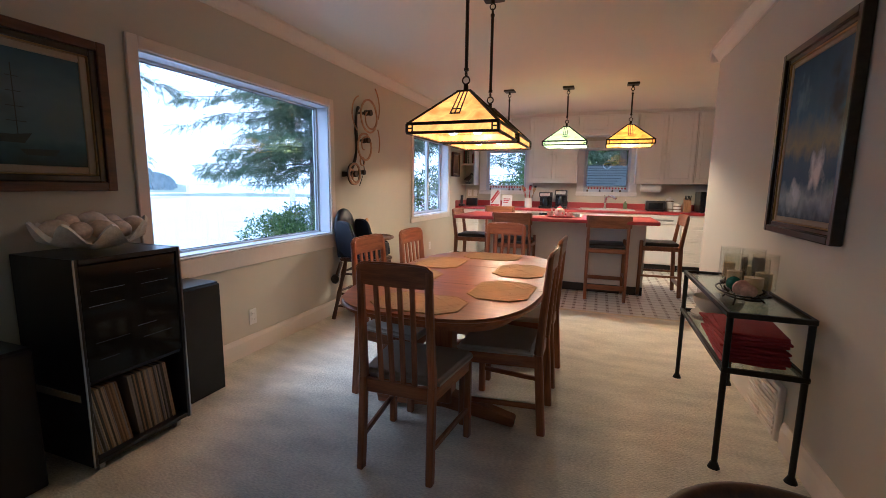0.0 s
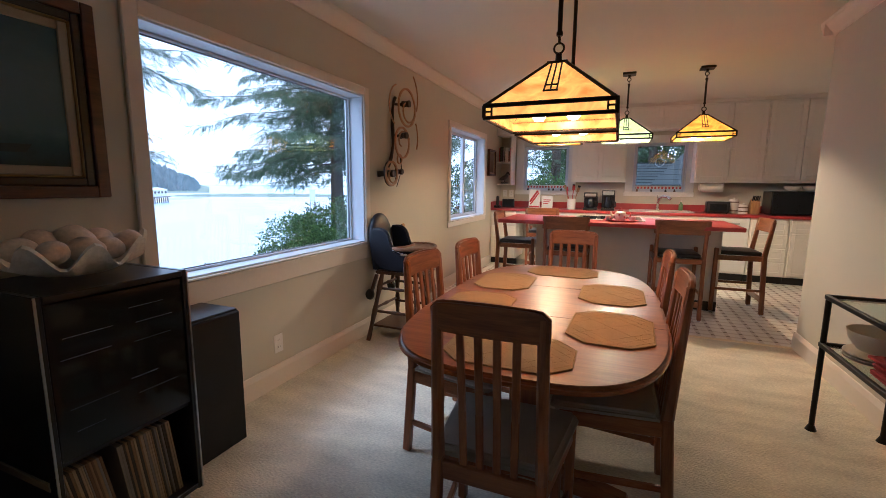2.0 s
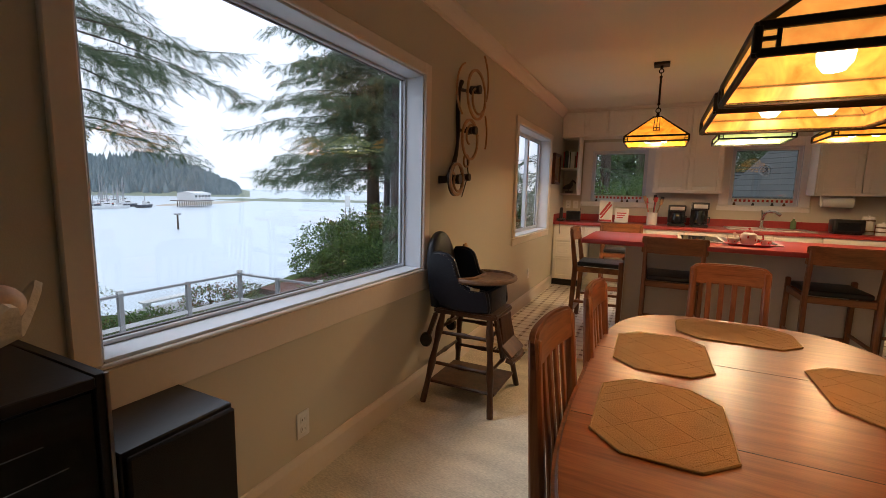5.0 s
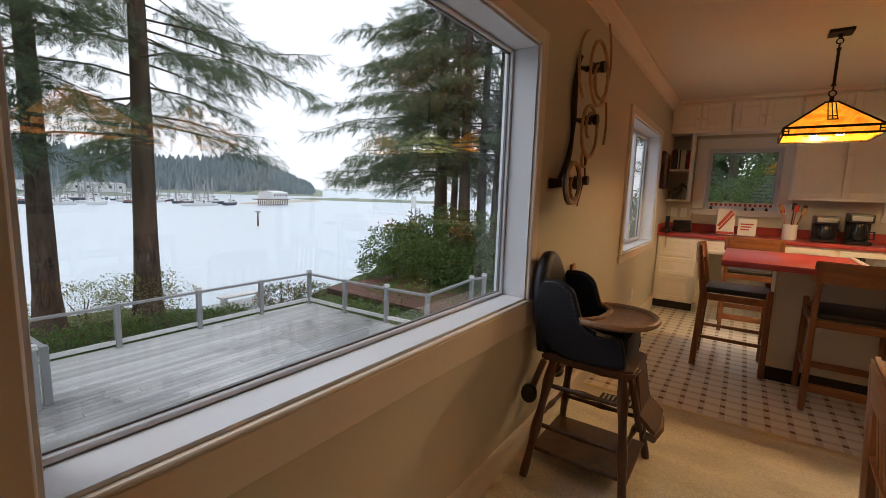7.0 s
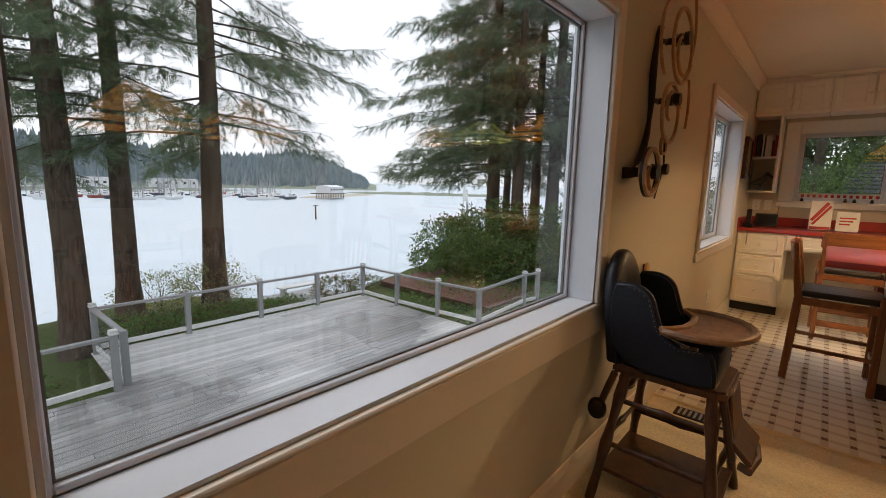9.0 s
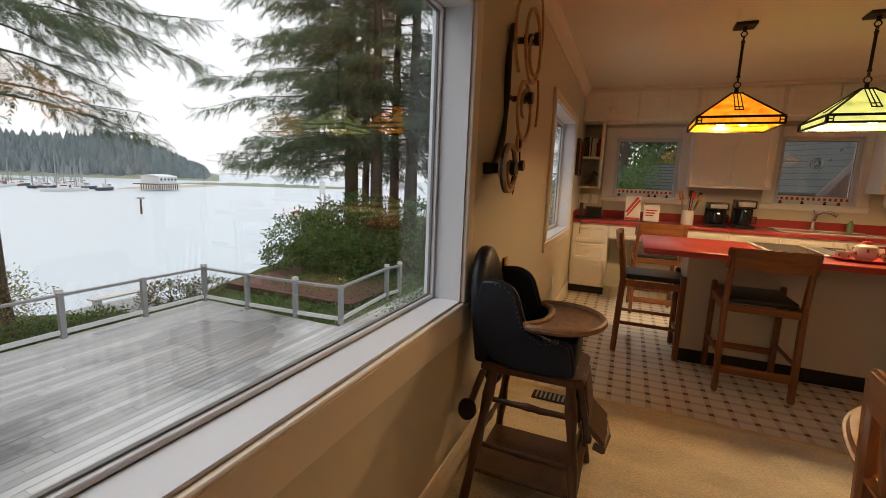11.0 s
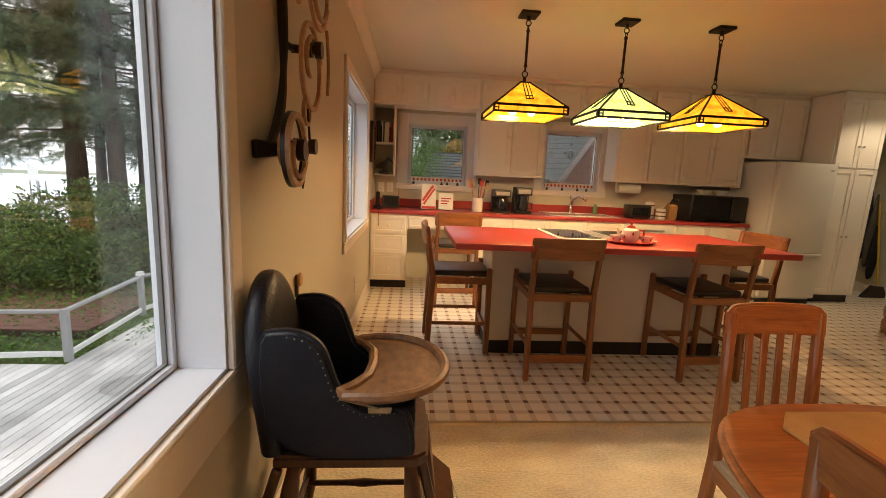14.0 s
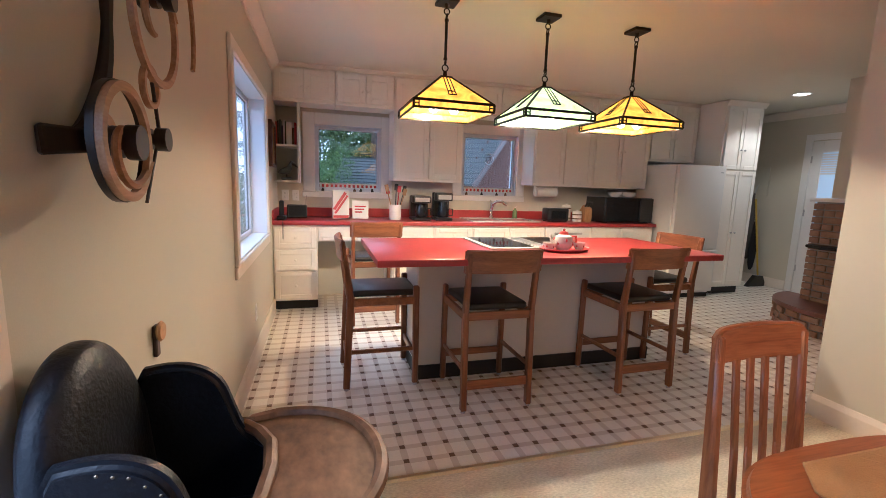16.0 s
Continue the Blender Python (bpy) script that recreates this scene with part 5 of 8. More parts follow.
M_SHIPPIC = canvas_mat("ship_canvas", [(0.0, (0.03, 0.05, 0.06)), (0.14, (0.05, 0.10, 0.12)), (0.25, (0.10, 0.16, 0.185)), (0.6, (0.12, 0.175, 0.20)), (1.0, (0.05, 0.10, 0.135))],
                       [(0.62, 0.5, 0.10, (0.085, 0.13, 0.145))])
pic, ay, az = painting("ship_painting", XL, 1, 0.62, 1.612, 1.203, 1.92, 0.10, M_FRBROWN, M_SHIPPIC, "misty sailing ship painting in a wide mahogany frame")
M_SHIP = mat("ship_paint", (0.018, 0.032, 0.04), 0.5, var=0.3, scale=20)
bm = bmesh.new()
for yy, h in ((0.02, 0.34), (0.12, 0.30), (-0.07, 0.27)):
    box(bm, 0.0162, 0.0168, yy - 0.002, yy + 0.002, -0.12, -0.12 + h)
    for k in range(4):
        box(bm, 0.0162, 0.0167, yy - 0.035 + 0.004 * k, yy + 0.035 - 0.004 * k, -0.06 + k * 0.062, -0.057 + k * 0.062)
prism(bm, [(-0.12, -0.10), (-0.10, -0.15), (0.14, -0.15), (0.17, -0.105), (0.10, -0.115), (-0.05, -0.115)], 0.0162, 0.0168, axis='x')
prism(bm, [(0.12, -0.175), (0.14, -0.20), (0.25, -0.20), (0.27, -0.17)], 0.0162, 0.0169, axis='x')
part("painted_ship", bm, M_SHIP, pic, "dim brushwork of a three-masted ship", smooth=False)
M_SEAPIC = canvas_mat("surf_canvas", [(0.0, (0.05, 0.07, 0.10)), (0.13, (0.30, 0.36, 0.42)), (0.24, (0.05, 0.11, 0.19)), (0.36, (0.07, 0.13, 0.20)), (0.46, (0.28, 0.27, 0.17)), (0.54, (0.20, 0.22, 0.20)), (0.66, (0.06, 0.14, 0.25)), (1.0, (0.03, 0.08, 0.16))],
                      [(0.35, 0.28, 0.10, (0.75, 0.78, 0.80)), (0.7, 0.14, 0.08, (0.7, 0.74, 0.78)), (0.12, 0.68, 0.12, (0.03, 0.05, 0.06)), (0.2, 0.86, 0.05, (0.03, 0.05, 0.06)), (0.75, 0.78, 0.08, (0.16, 0.27, 0.38))])
painting("surf_painting", XR, -1, 2.19, 2.935, 1.035, 1.955, 0.075, M_FRBLACK, M_SEAPIC, "crashing surf seascape in a black frame")
painting("small_wall_picture", XL, 1, 7.05, 7.42, 1.42, 1.83, 0.05, M_FRBROWN, canvas_mat("small_canvas", [(0, (0.1, 0.06, 0.04)), (1, (0.3, 0.2, 0.12))], []), "small dark wooden framed picture by the shelves")

# ---- glass side table ----
tab = thing("side_table", pose(0.655, 2.175, 0), "black iron side table with two glass shelves", "table")
TL, TW, TZ = 1.03, 0.315, 0.72
for x in (0.012, TW - 0.012):
    for y in (0.012, TL - 0.012):
        bm = bmesh.new()
        rod(bm, (x, y, 0.02), (x, y, TZ - 0.01), 0.0125, 0.0135, 10)
        lathe(bm, [(0, 0), (0.026, 0.0), (0.022, 0.01), (0.013, 0.03), (0, 0.03)], 10, (x, y))
        part("leg", bm, M_IRON, tab)
for z in (TZ, 0.47):
    bm = bmesh.new()
    for p, q in (((0, 0.006, z), (TW, 0.006, z)), ((0, TL - 0.006, z), (TW, TL - 0.006, z)), ((0.006, 0, z), (0.006, TL, z)), ((TW - 0.006, 0, z), (TW - 0.006, TL, z))):
        bar(bm, p, q, 0.02, 0.024, (0, 0, 1), 0.003)
    part("rim", bm, M_IRON, tab)
    pane = part("glass_shelf", bx(0.017, TW - 0.017, 0.017, TL - 0.017, z - 0.004, z + 0.004), M_TOPGLASS, tab, "clear glass shelf")
    pane.visible_shadow = False
GZ = TZ + 0.004
M_WAX = mat("candle_wax", (0.62, 0.47, 0.24), 0.5, var=0.08, scale=10, fine=40, bump=0.05)
M_CLEAR = glass("clear_glass", (0.97, 0.98, 0.97), gloss=0.05)


def candle(x, y, z, r, h, g):
    c = thing("candle_holder", pose(x, y, z), "cream candle in a clear glass cylinder", "candle", "candles on the side table")
    bm = bmesh.new()
    lathe(bm, [(0, 0.0), (r + 0.008, 0.0), (r + 0.008, 0.008), (0.016, 0.014), (0.014, 0.03), (r * 0.8, 0.036), (0, 0.036)], 20)
    part("stand", bm, M_IRON, c)
    bm = bmesh.new()
    lathe(bm, [(0, 0.037), (r, 0.037), (r * 1.01, 0.037 + h * 0.98), (r * 0.8, 0.037 + h), (0, 0.03 + h)], 20)
    rod(bm, (0, 0, 0.03 + h), (0, 0, 0.045 + h), 0.0015, 0.0015, 5)
    part("wax_candle", bm, M_WAX, c)
    bm = bmesh.new()
    lathe(bm, [(g, 0.036), (g, 0.036 + h + 0.09), (g + 0.003, 0.036 + h + 0.09), (g + 0.003, 0.036)], 24)
    ob = part("glass_cylinder", bm, M_CLEAR, c, "clear glass cylinder")
    ob.visible_shadow = False


for x, y, r, h in ((0.83, 2.93, 0.03, 0.08), (0.90, 2.78, 0.035, 0.09), (0.80, 2.70, 0.034, 0.07), (0.90, 2.60, 0.036, 0.085), (0.83, 2.50, 0.04, 0.075)):
    candle(x, y, GZ, r, h, r + 0.016)
M_GREENB = mat("green_glass_float", (0.03, 0.14, 0.10), 0.1, var=0.3)
M_CONCH = mat("conch_pink", (0.60, 0.36, 0.25), 0.5, var=0.25, scale=25, fine=90, bump=0.3)
bm = bmesh.new()
for k in range(3):
    a = k * 2.1
    tube(bm, [(0.10 * math.cos(a), 0.10 * math.sin(a), 0.002), (0.07 * math.cos(a), 0.07 * math.sin(a), 0.03), (0.10 * math.cos(a), 0.10 * math.sin(a), 0.055)], 0.004, 6)
for r, z in ((0.11, 0.057), (0.07, 0.033)):
    tube(bm, [(r * 0.9 * math.cos(a), r * 1.5 * math.sin(a), z) for a in [2 * math.pi * i / 24 for i in range(24)]], 0.0038, 6, closed=True)
for k in range(-2, 3):
    tube(bm, [(k * 0.03, -0.15 * math.sqrt(1 - (k * 0.3) ** 2), 0.057), (k * 0.03, 0, 0.030), (k * 0.03, 0.15 * math.sqrt(1 - (k * 0.3) ** 2), 0.057)], 0.003, 6)
solid("iron_basket", bm, M_IRON, "black iron wire basket holding shells", "basket", m=pose(0.765, 2.44, GZ))
bm = bmesh.new()
bmesh.ops.create_uvsphere(bm, u_segments=20, v_segments=12, radius=0.034)
solid("glass_float", bm, M_GREENB, "small green glass float in the wire basket", "glass ball", m=pose(0.757, 2.535, GZ + 0.07))
for (x, y, s) in ((0.76, 2.44, 0.040), (0.775, 2.37, 0.034)):
    bm = bmesh.new()
    pr = []
    for i in range(13):
        t = i / 12
        pr.append((s * (math.sin(math.pi * t ** 0.7)) * (1 - 0.25 * (i % 3 == 1)) + 0.001, s * 2.2 * (t - 0.5)))
    lathe(bm, pr, 14)
    solid("conch_shell", bm, M_CONCH, "pinkish knobbly conch shell in the basket", "shell", m=pose(x, y, GZ + 0.068, 80, 0, 50 * s * 100))
M_BOWL = mat("cream_stoneware", (0.55, 0.50, 0.41), 0.35, var=0.05)
SZ = 0.474
bm = bmesh.new()
lathe(bm, [(0.05, 0.0), (0.09, 0.012), (0.125, 0.06), (0.135, 0.10), (0.130, 0.10), (0.118, 0.06), (0.085, 0.02), (0, 0.016)], 32)
solid("serving_bowl", bm, M_BOWL, "cream stoneware serving bowl stacked on plates", "bowl", m=pose(0.81, 2.99, SZ + 0.042))
for k in range(3):
    bm = bmesh.new()
    lathe(bm, [(0, 0), (0.085, 0.0), (0.14, 0.012), (0.139, 0.0155), (0.085, 0.005), (0, 0.005)], 36)
    solid("plate", bm, M_BOWL, "cream stoneware plate in a stack", "plate", "stacked plates", m=pose(0.81, 2.985, SZ + 0.0005 + k * 0.013))
M_REDCLOTH = mat("red_cloth", (0.28, 0.018, 0.018), 0.85, var=0.25, scale=20, fine=220, bump=0.5)
rr = random.Random(9)
for stack, (cx, cy, nlay) in enumerate(((0.80, 2.42, 10), (0.82, 2.66, 6))):
    for k in range(nlay):
        bm = bmesh.new()
        box(bm, -0.125, 0.125, -0.16, 0.16, 0, 0.0125, bevel=0.005, seg=2)
        bmesh.ops.subdivide_edges(bm, edges=bm.edges[:], cuts=2, use_grid_fill=True)
        for v in bm.verts:
            v.co.z += 0.0035 * noise.noise(Vector((v.co.x * 14, v.co.y * 14, k * 3.1 + stack)))
            v.co.x += 0.006 * noise.noise(Vector((v.co.y * 20, k, 5)))
        solid("folded_napkin", bm, M_REDCLOTH, "folded red cloth napkin in a stack", "napkin", "red napkins", m=pose(cx + rr.uniform(-0.008, 0.008), cy + rr.uniform(-0.01, 0.01), SZ + 0.002 + k * 0.0145, 0, 0, rr.uniform(-5, 5)))

# floor register in the east wall, outlets
reg = thing("wall_register", pose(XR, 2.71, 0), "white metal wall register at floor level", "vent", kind="structure")
part("frame", bx(-0.03, 0, -0.215, 0.215, 0.02, 0.30, bevel=0.006), M_TRIM, reg)
for k in range(2):
    for j in range(9):
        part("slat", bx(-0.037, -0.028, -0.19 + 0.2 * k, -0.01 + 0.2 * k, 0.045 + j * 0.026, 0.062 + j * 0.026), M_TRIM, reg)


def outlet(m, label="white wall outlet plate"):
    o = thing("wall_outlet", m, label, "outlet", "outlets")
    part("plate", bx(0, 0.006, -0.036, 0.036, -0.058, 0.058, bevel=0.002), M_WHITE, o)
    for z in (-0.022, 0.022):
        s = part("socket", bx(0.004, 0.0075, -0.017, 0.017, z - 0.015, z + 0.015, bevel=0.003), M_WHITE, o)
        for y in (-0.007, 0.007):
            part("slot", bx(0.0072, 0.0078, y - 0.0012, y + 0.0012, z - 0.004, z + 0.006), M_KICK, s)
    return o


outlet(pose(XL, 2.515, 0.27))
outlet(pose(XL, 6.09, 0.36))
outlet(pose(-2.20, YB, 1.14, 0, 0, -90))
outlet(pose(-2.09, YB, 1.14, 0, 0, -90))
outlet(pose(XR, 3.62, 0.36, 0, 0, 180))
fv = thing("floor_register", pose(-1.98, 4.47, 0), "brown metal floor register in the carpet", "vent", kind="structure")
part("frame", bx(-0.13, 0.13, -0.055, 0.055, 0, 0.006, bevel=0.002), M_BRONZE, fv)
for k in range(9):
    part("slat", bx(-0.11 + k * 0.0265, -0.098 + k * 0.0265, -0.04, 0.04, 0.006, 0.009), M_STEEL, fv)

# curved arm of a wooden chair near the start
ac = thing("armchair", pose(0.50, 0.895, 0), "dark polished wooden armchair with curved top", "chair")
bm = bmesh.new()
tube(bm, [(-0.24 * math.cos(a), 0.24 * math.sin(a), 0.575) for a in [math.pi * i / 20 for i in range(21)]], 0.024, 10)
part("curved_rail", bm, M_OLDWOOD, ac)
for x, y in ((-0.22, 0.05), (0.22, 0.05), (-0.13, 0.2), (0.13, 0.2)):
    bm = bmesh.new()
    rod(bm, (x, y, 0), (x, y, 0.575), 0.018, 0.016, 10)
    part("post", bm, M_OLDWOOD, ac)
bm = bmesh.new()
prism(bm, [(-0.23, -0.2), (0.23, -0.2), (0.23, 0.12), (0.14, 0.2), (-0.14, 0.2), (-0.23, 0.12)], 0.40, 0.43, bevel=0.008)
part("seat", bm, M_OLDWOOD, ac)
for x in (-0.2, 0.2):
    bm = bmesh.new()
    rod(bm, (x, -0.17, 0), (x, -0.17, 0.41), 0.018, 0.018, 10)
    part("front_leg", bm, M_OLDWOOD, ac)
# ---- outside ----
DECK = -2.0
M_DECK = mat("weathered_decking", (0.53, 0.53, 0.52), 0.42, var=0.12, scale=3, fine=50, bump=0.15, stretch=(1, 0.2, 1))


def wet_boards(m):
    """Each board a little different; damp, darker and shinier patches across the deck."""
    n, l = m.node_tree.nodes, m.node_tree.links
    p = n["Principled BSDF"]
    base = p.inputs["Base Color"].links[0].from_socket
    g = n.new("ShaderNodeNewGeometry")
    a = n.new("ShaderNodeTexNoise")
    a.inputs["Scale"].default_value, a.inputs["Detail"].default_value = 0.33, 4
    l.new(g.outputs["Position"], a.inputs[0])
    wet = n.new("ShaderNodeMapRange")
    wet.inputs[1].default_value, wet.inputs[2].default_value = 0.44, 0.56
    l.new(a.outputs[0], wet.inputs[0])
    oi = n.new("ShaderNodeObjectInfo")
    val = n.new("ShaderNodeMapRange")
    val.inputs[3].default_value, val.inputs[4].default_value = 0.74, 1.14
    l.new(oi.outputs["Random"], val.inputs[0])
    dry = n.new("ShaderNodeMapRange")
    dry.inputs[3].default_value, dry.inputs[4].default_value = 1.1, 0.5
    l.new(wet.outputs[0], dry.inputs[0])
    mul = n.new("ShaderNodeMath")
    mul.operation = 'MULTIPLY'
    l.new(val.outputs[0], mul.inputs[0])
    l.new(dry.outputs[0], mul.inputs[1])
    hsv = n.new("ShaderNodeHueSaturation")
    l.new(mul.outputs[0], hsv.inputs["Value"])
    l.new(base, hsv.inputs["Color"])
    l.new(hsv.outputs[0], p.inputs["Base Color"])
    ro = n.new("ShaderNodeMapRange")
    ro.inputs[3].default_value, ro.inputs[4].default_value = 0.6, 0.22
    l.new(wet.outputs[0], ro.inputs[0])
    l.new(ro.outputs[0], p.inputs["Roughness"])


wet_boards(M_DECK)
M_RAIL = mat("rail_paint_grey", (0.27, 0.275, 0.28), 0.5, var=0.1, scale=6, fine=60, bump=0.05)
M_RAILW = mat("rail_paint_white", (0.62, 0.63, 0.62), 0.5, var=0.06, scale=6, fine=60, bump=0.04)
M_BARK = mat("fir_bark", (0.070, 0.050, 0.038), 0.95, var=0.6, scale=6, fine=26, bump=1.0, stretch=(1, 1, 0.2), spec=0.1, second=(0.16, 0.125, 0.098))
M_TWIG = mat("twig_bark", (0.06, 0.045, 0.035), 0.95, var=0.4)
M_GROUND = mat("ground_cover", (0.055, 0.085, 0.025), 0.95, var=0.5, scale=1.5, fine=20, bump=0.6, spec=0.1, second=(0.10, 0.13, 0.045))
M_SHINGLE = mat("grey_shingle", (0.052, 0.056, 0.054), 0.9, var=0.35, scale=3, fine=30, bump=0.3, spec=0.15)
M_CEDAR = mat("cedar_shingle", (0.12, 0.05, 0.033), 0.8, var=0.35, scale=6, fine=40, bump=0.3, stretch=(3, 3, 0.6))


def leaf_mat(name, dark, light, rough=0.6):
    m = bpy.data.materials.new(name)
    n, l, p = nodes_of(m)
    g = n.new("ShaderNodeNewGeometry")
    ramp = n.new("ShaderNodeValToRGB")
    ramp.color_ramp.elements[0].color, ramp.color_ramp.elements[1].color = (*dark, 1), (*light, 1)
    l.new(g.outputs["Random Per Island"], ramp.inputs[0])
    l.new(ramp.outputs[0], p.inputs["Base Color"])
    p.inputs["Roughness"].default_value = rough
    p.inputs["Specular IOR Level"].default_value = 0.25
    tl = n.new("ShaderNodeBsdfTranslucent")
    l.new(ramp.outputs[0], tl.inputs[0])
    mx = n.new("ShaderNodeMixShader")
    mx.inputs[0].default_value = 0.4
    l.new(p.outputs[0], mx.inputs[1])
    l.new(tl.outputs[0], mx.inputs[2])
    l.new(mx.outputs[0], n["Material Output"].inputs[0])
    return m


M_NEEDLE = leaf_mat("fir_needles", (0.06, 0.10, 0.058), (0.17, 0.225, 0.125))
M_LEAF = leaf_mat("shrub_leaves", (0.04, 0.08, 0.025), (0.17, 0.25, 0.07), 0.45)
M_LEAFR = leaf_mat("shrub_new_leaves", (0.14, 0.06, 0.03), (0.24, 0.13, 0.07), 0.5)
M_LEAFY = leaf_mat("pale_shrub", (0.20, 0.24, 0.09), (0.36, 0.38, 0.18))
M_IVY = leaf_mat("ivy_leaves", (0.05, 0.11, 0.02), (0.16, 0.27, 0.06), 0.5)


def mesh_np(name, verts, faces, material, k):
    """A mesh from arrays of corners and k-sided faces."""
    me = bpy.data.meshes.new(name)
    nf = len(faces)
    me.vertices.add(len(verts))
    me.vertices.foreach_set("co", np.asarray(verts, dtype=np.float32).ravel())
    me.loops.add(nf * k)
    me.loops.foreach_set("vertex_index", np.asarray(faces, dtype=np.int32).ravel())
    me.polygons.add(nf)
    me.polygons.foreach_set("loop_start", np.arange(0, nf * k, k, dtype=np.int32))
    me.update(calc_edges=True)
    me.materials.append(material)
    return me


def scatter(template, tri, mats):
    """Copies of one small shape at many poses, joined: arrays in, arrays out."""
    v = np.einsum('nij,vj->nvi', mats[:, :3, :3], template) + mats[:, None, :3, 3]
    f = tri[None] + (np.arange(len(mats)) * len(template))[:, None, None]
    return v.reshape(-1, 3), f.reshape(-1, tri.shape[1])


def poses(rng, pos, axis, size, roll=None):
    """Frames whose x runs along axis, at pos, scaled by size."""
    x = axis / np.linalg.norm(axis, axis=1, keepdims=True)
    h = rng.normal(size=x.shape) if roll is None else roll
    y = np.cross(h, x)
    y /= np.linalg.norm(y, axis=1, keepdims=True) + 1e-9
    z = np.cross(x, y)
    m = np.zeros((len(pos), 4, 4))
    m[:, :3, 0], m[:, :3, 1], m[:, :3, 2] = x * size[:, None], y * size[:, None], z * size[:, None]
    m[:, :3, 3] = pos
    return m


def spray_template(rng, blades=7):
    """A flat twig of needles: thin slivers either side of a stalk."""
    v, f = [], []
    for i in range(blades):
        t = 0.08 + 0.9 * i / (blades - 1)
        ln = 0.30 * (1 - 0.6 * t) + 0.07
        for s in (-1, 1):
            a = radians(38 + 14 * rng.random())
            dx, dy, dz = ln * math.cos(a), s * ln * math.sin(a), -0.10 * ln + 0.05 * rng.normal()
            b = len(v)
            v += [(t - 0.032, 0, 0), (t + 0.036, 0, 0), (t + dx, dy, dz)]
            f.append((b, b + 1, b + 2))
    b = len(v)
    v += [(0, -0.012, 0), (0, 0.012, 0), (1.05, 0, -0.03)]
    f.append((b, b + 1, b + 2))
    return np.array(v), np.array(f)


def conifer(x, y, z, height, r, start, reach, seed, limbs=46, dense=1.0, lean=(0, 0), label="tall fir tree with furrowed bark and drooping boughs", spray=0.34):
    rng = np.random.default_rng(seed)
    t = thing("fir_tree", pose(x, y, z), label, "tree", "fir trees")
    bm = bmesh.new()
    pts, rs = [], []
    for i in range(15):
        k = i / 14
        pts.append((lean[0] * k * height + 0.06 * math.sin(3 * k + seed), lean[1] * k * height + 0.06 * math.cos(4 * k + seed), k * height))
        rs.append(r * (1 - 0.85 * k) * (1 + 0.35 * math.exp(-k * 30)))
    tube(bm, pts, rs, 14)
    for v in bm.verts:
        q = Vector((v.co.x * 4, v.co.y * 4, v.co.z * 0.8 + seed))
        v.co.x += r * 0.12 * noise.noise(q)
        v.co.y += r * 0.12 * noise.noise(q + Vector((9, 3, 1)))
    part("trunk", bm, M_BARK, t)
    bm = bmesh.new()
    P, A, S = [], [], []
    for i in range(limbs):
        k = (i + rng.random()) / limbs
        h = start + (height - start) * k
        az = rng.random() * 2 * math.pi
        ln = reach * (1 - 0.8 * k) * rng.uniform(0.55, 1.05)
        d = np.array([math.cos(az), math.sin(az), 0])
        base = np.array([lean[0] * h, lean[1] * h, h])
        m = 9
        line = []
        up = rng.uniform(-0.06, 0.10)
        sag = rng.uniform(0.14, 0.40)
        for j in range(m + 1):
            u = j / m
            line.append(base + d * ln * u + np.array([0, 0, ln * (up * u - sag * u * u + 0.10 * u ** 4)]) + rng.normal(size=3) * 0.02 * ln * u)
        tube(bm, [Vector(q) for q in line[::3] + [line[-1]]], [0.04 * (r / 0.3) * (1 - 0.8 * k), 0.024 * (1 - 0.7 * k), 0.014, 0.008, 0.004][:len(line[::3]) + 1], 5)
        side = np.array([-d[1], d[0], 0])
        # side shoots in pairs along the bough, each a drooping fan of small sprays
        shoots = max(8, int(ln * 6 * dense))
        bare = rng.uniform(0.15, 0.38)
        for j in range(shoots):
            u = bare + (1 - bare) * (j + rng.random()) / shoots
            w = u * m
            i0 = min(m - 1, int(w))
            c = line[i0] + (line[i0 + 1] - line[i0]) * (w - i0)
            s = 1 if j % 2 else -1
            tw = min(1.25, 0.36 * ln) * (1 - 0.6 * u) * rng.uniform(0.45, 1.1) + 0.12
            axis = side * s * rng.uniform(0.55, 1) + d * rng.uniform(0.45, 0.9) + np.array([0, 0, -0.22 + 0.12 * rng.normal()])
            axis /= np.linalg.norm(axis)
            steps = max(2, int(tw / (spray * 0.28)))
            for q in range(steps):
                g = q / steps
                P.append(c + axis * tw * g + np.array([0, 0, -0.22 * tw * g * g]) + 0.03 * rng.normal(size=3))
                A.append(axis * 0.8 + side * (0.75 if q % 2 else -0.75) * rng.uniform(0.2, 1.0) + 0.3 * rng.normal(size=3) + np.array([0, 0, -0.28]))
                S.append(spray * rng.uniform(0.7, 1.25))
    part("limbs", bm, M_TWIG, t)
    P, A, S = np.array(P), np.array(A), np.array(S)
    upv = np.tile(np.array([[0, 0, 1.0]]), (len(P), 1)) + 0.45 * rng.normal(size=P.shape)
    tv, tf = spray_template(rng)
    v, f = scatter(tv, tf, poses(rng, P, A, S, upv))
    ob = new("crown", mesh_np("crown", v, f, M_NEEDLE, 3))
    ob.parent = t
    return t


LEAF_V = np.array([(0, 0, 0), (0.45, -0.26, 0.05), (1, 0, -0.06), (0.45, 0.26, 0.05)])
LEAF_F = np.array([(0, 1, 2, 3)])


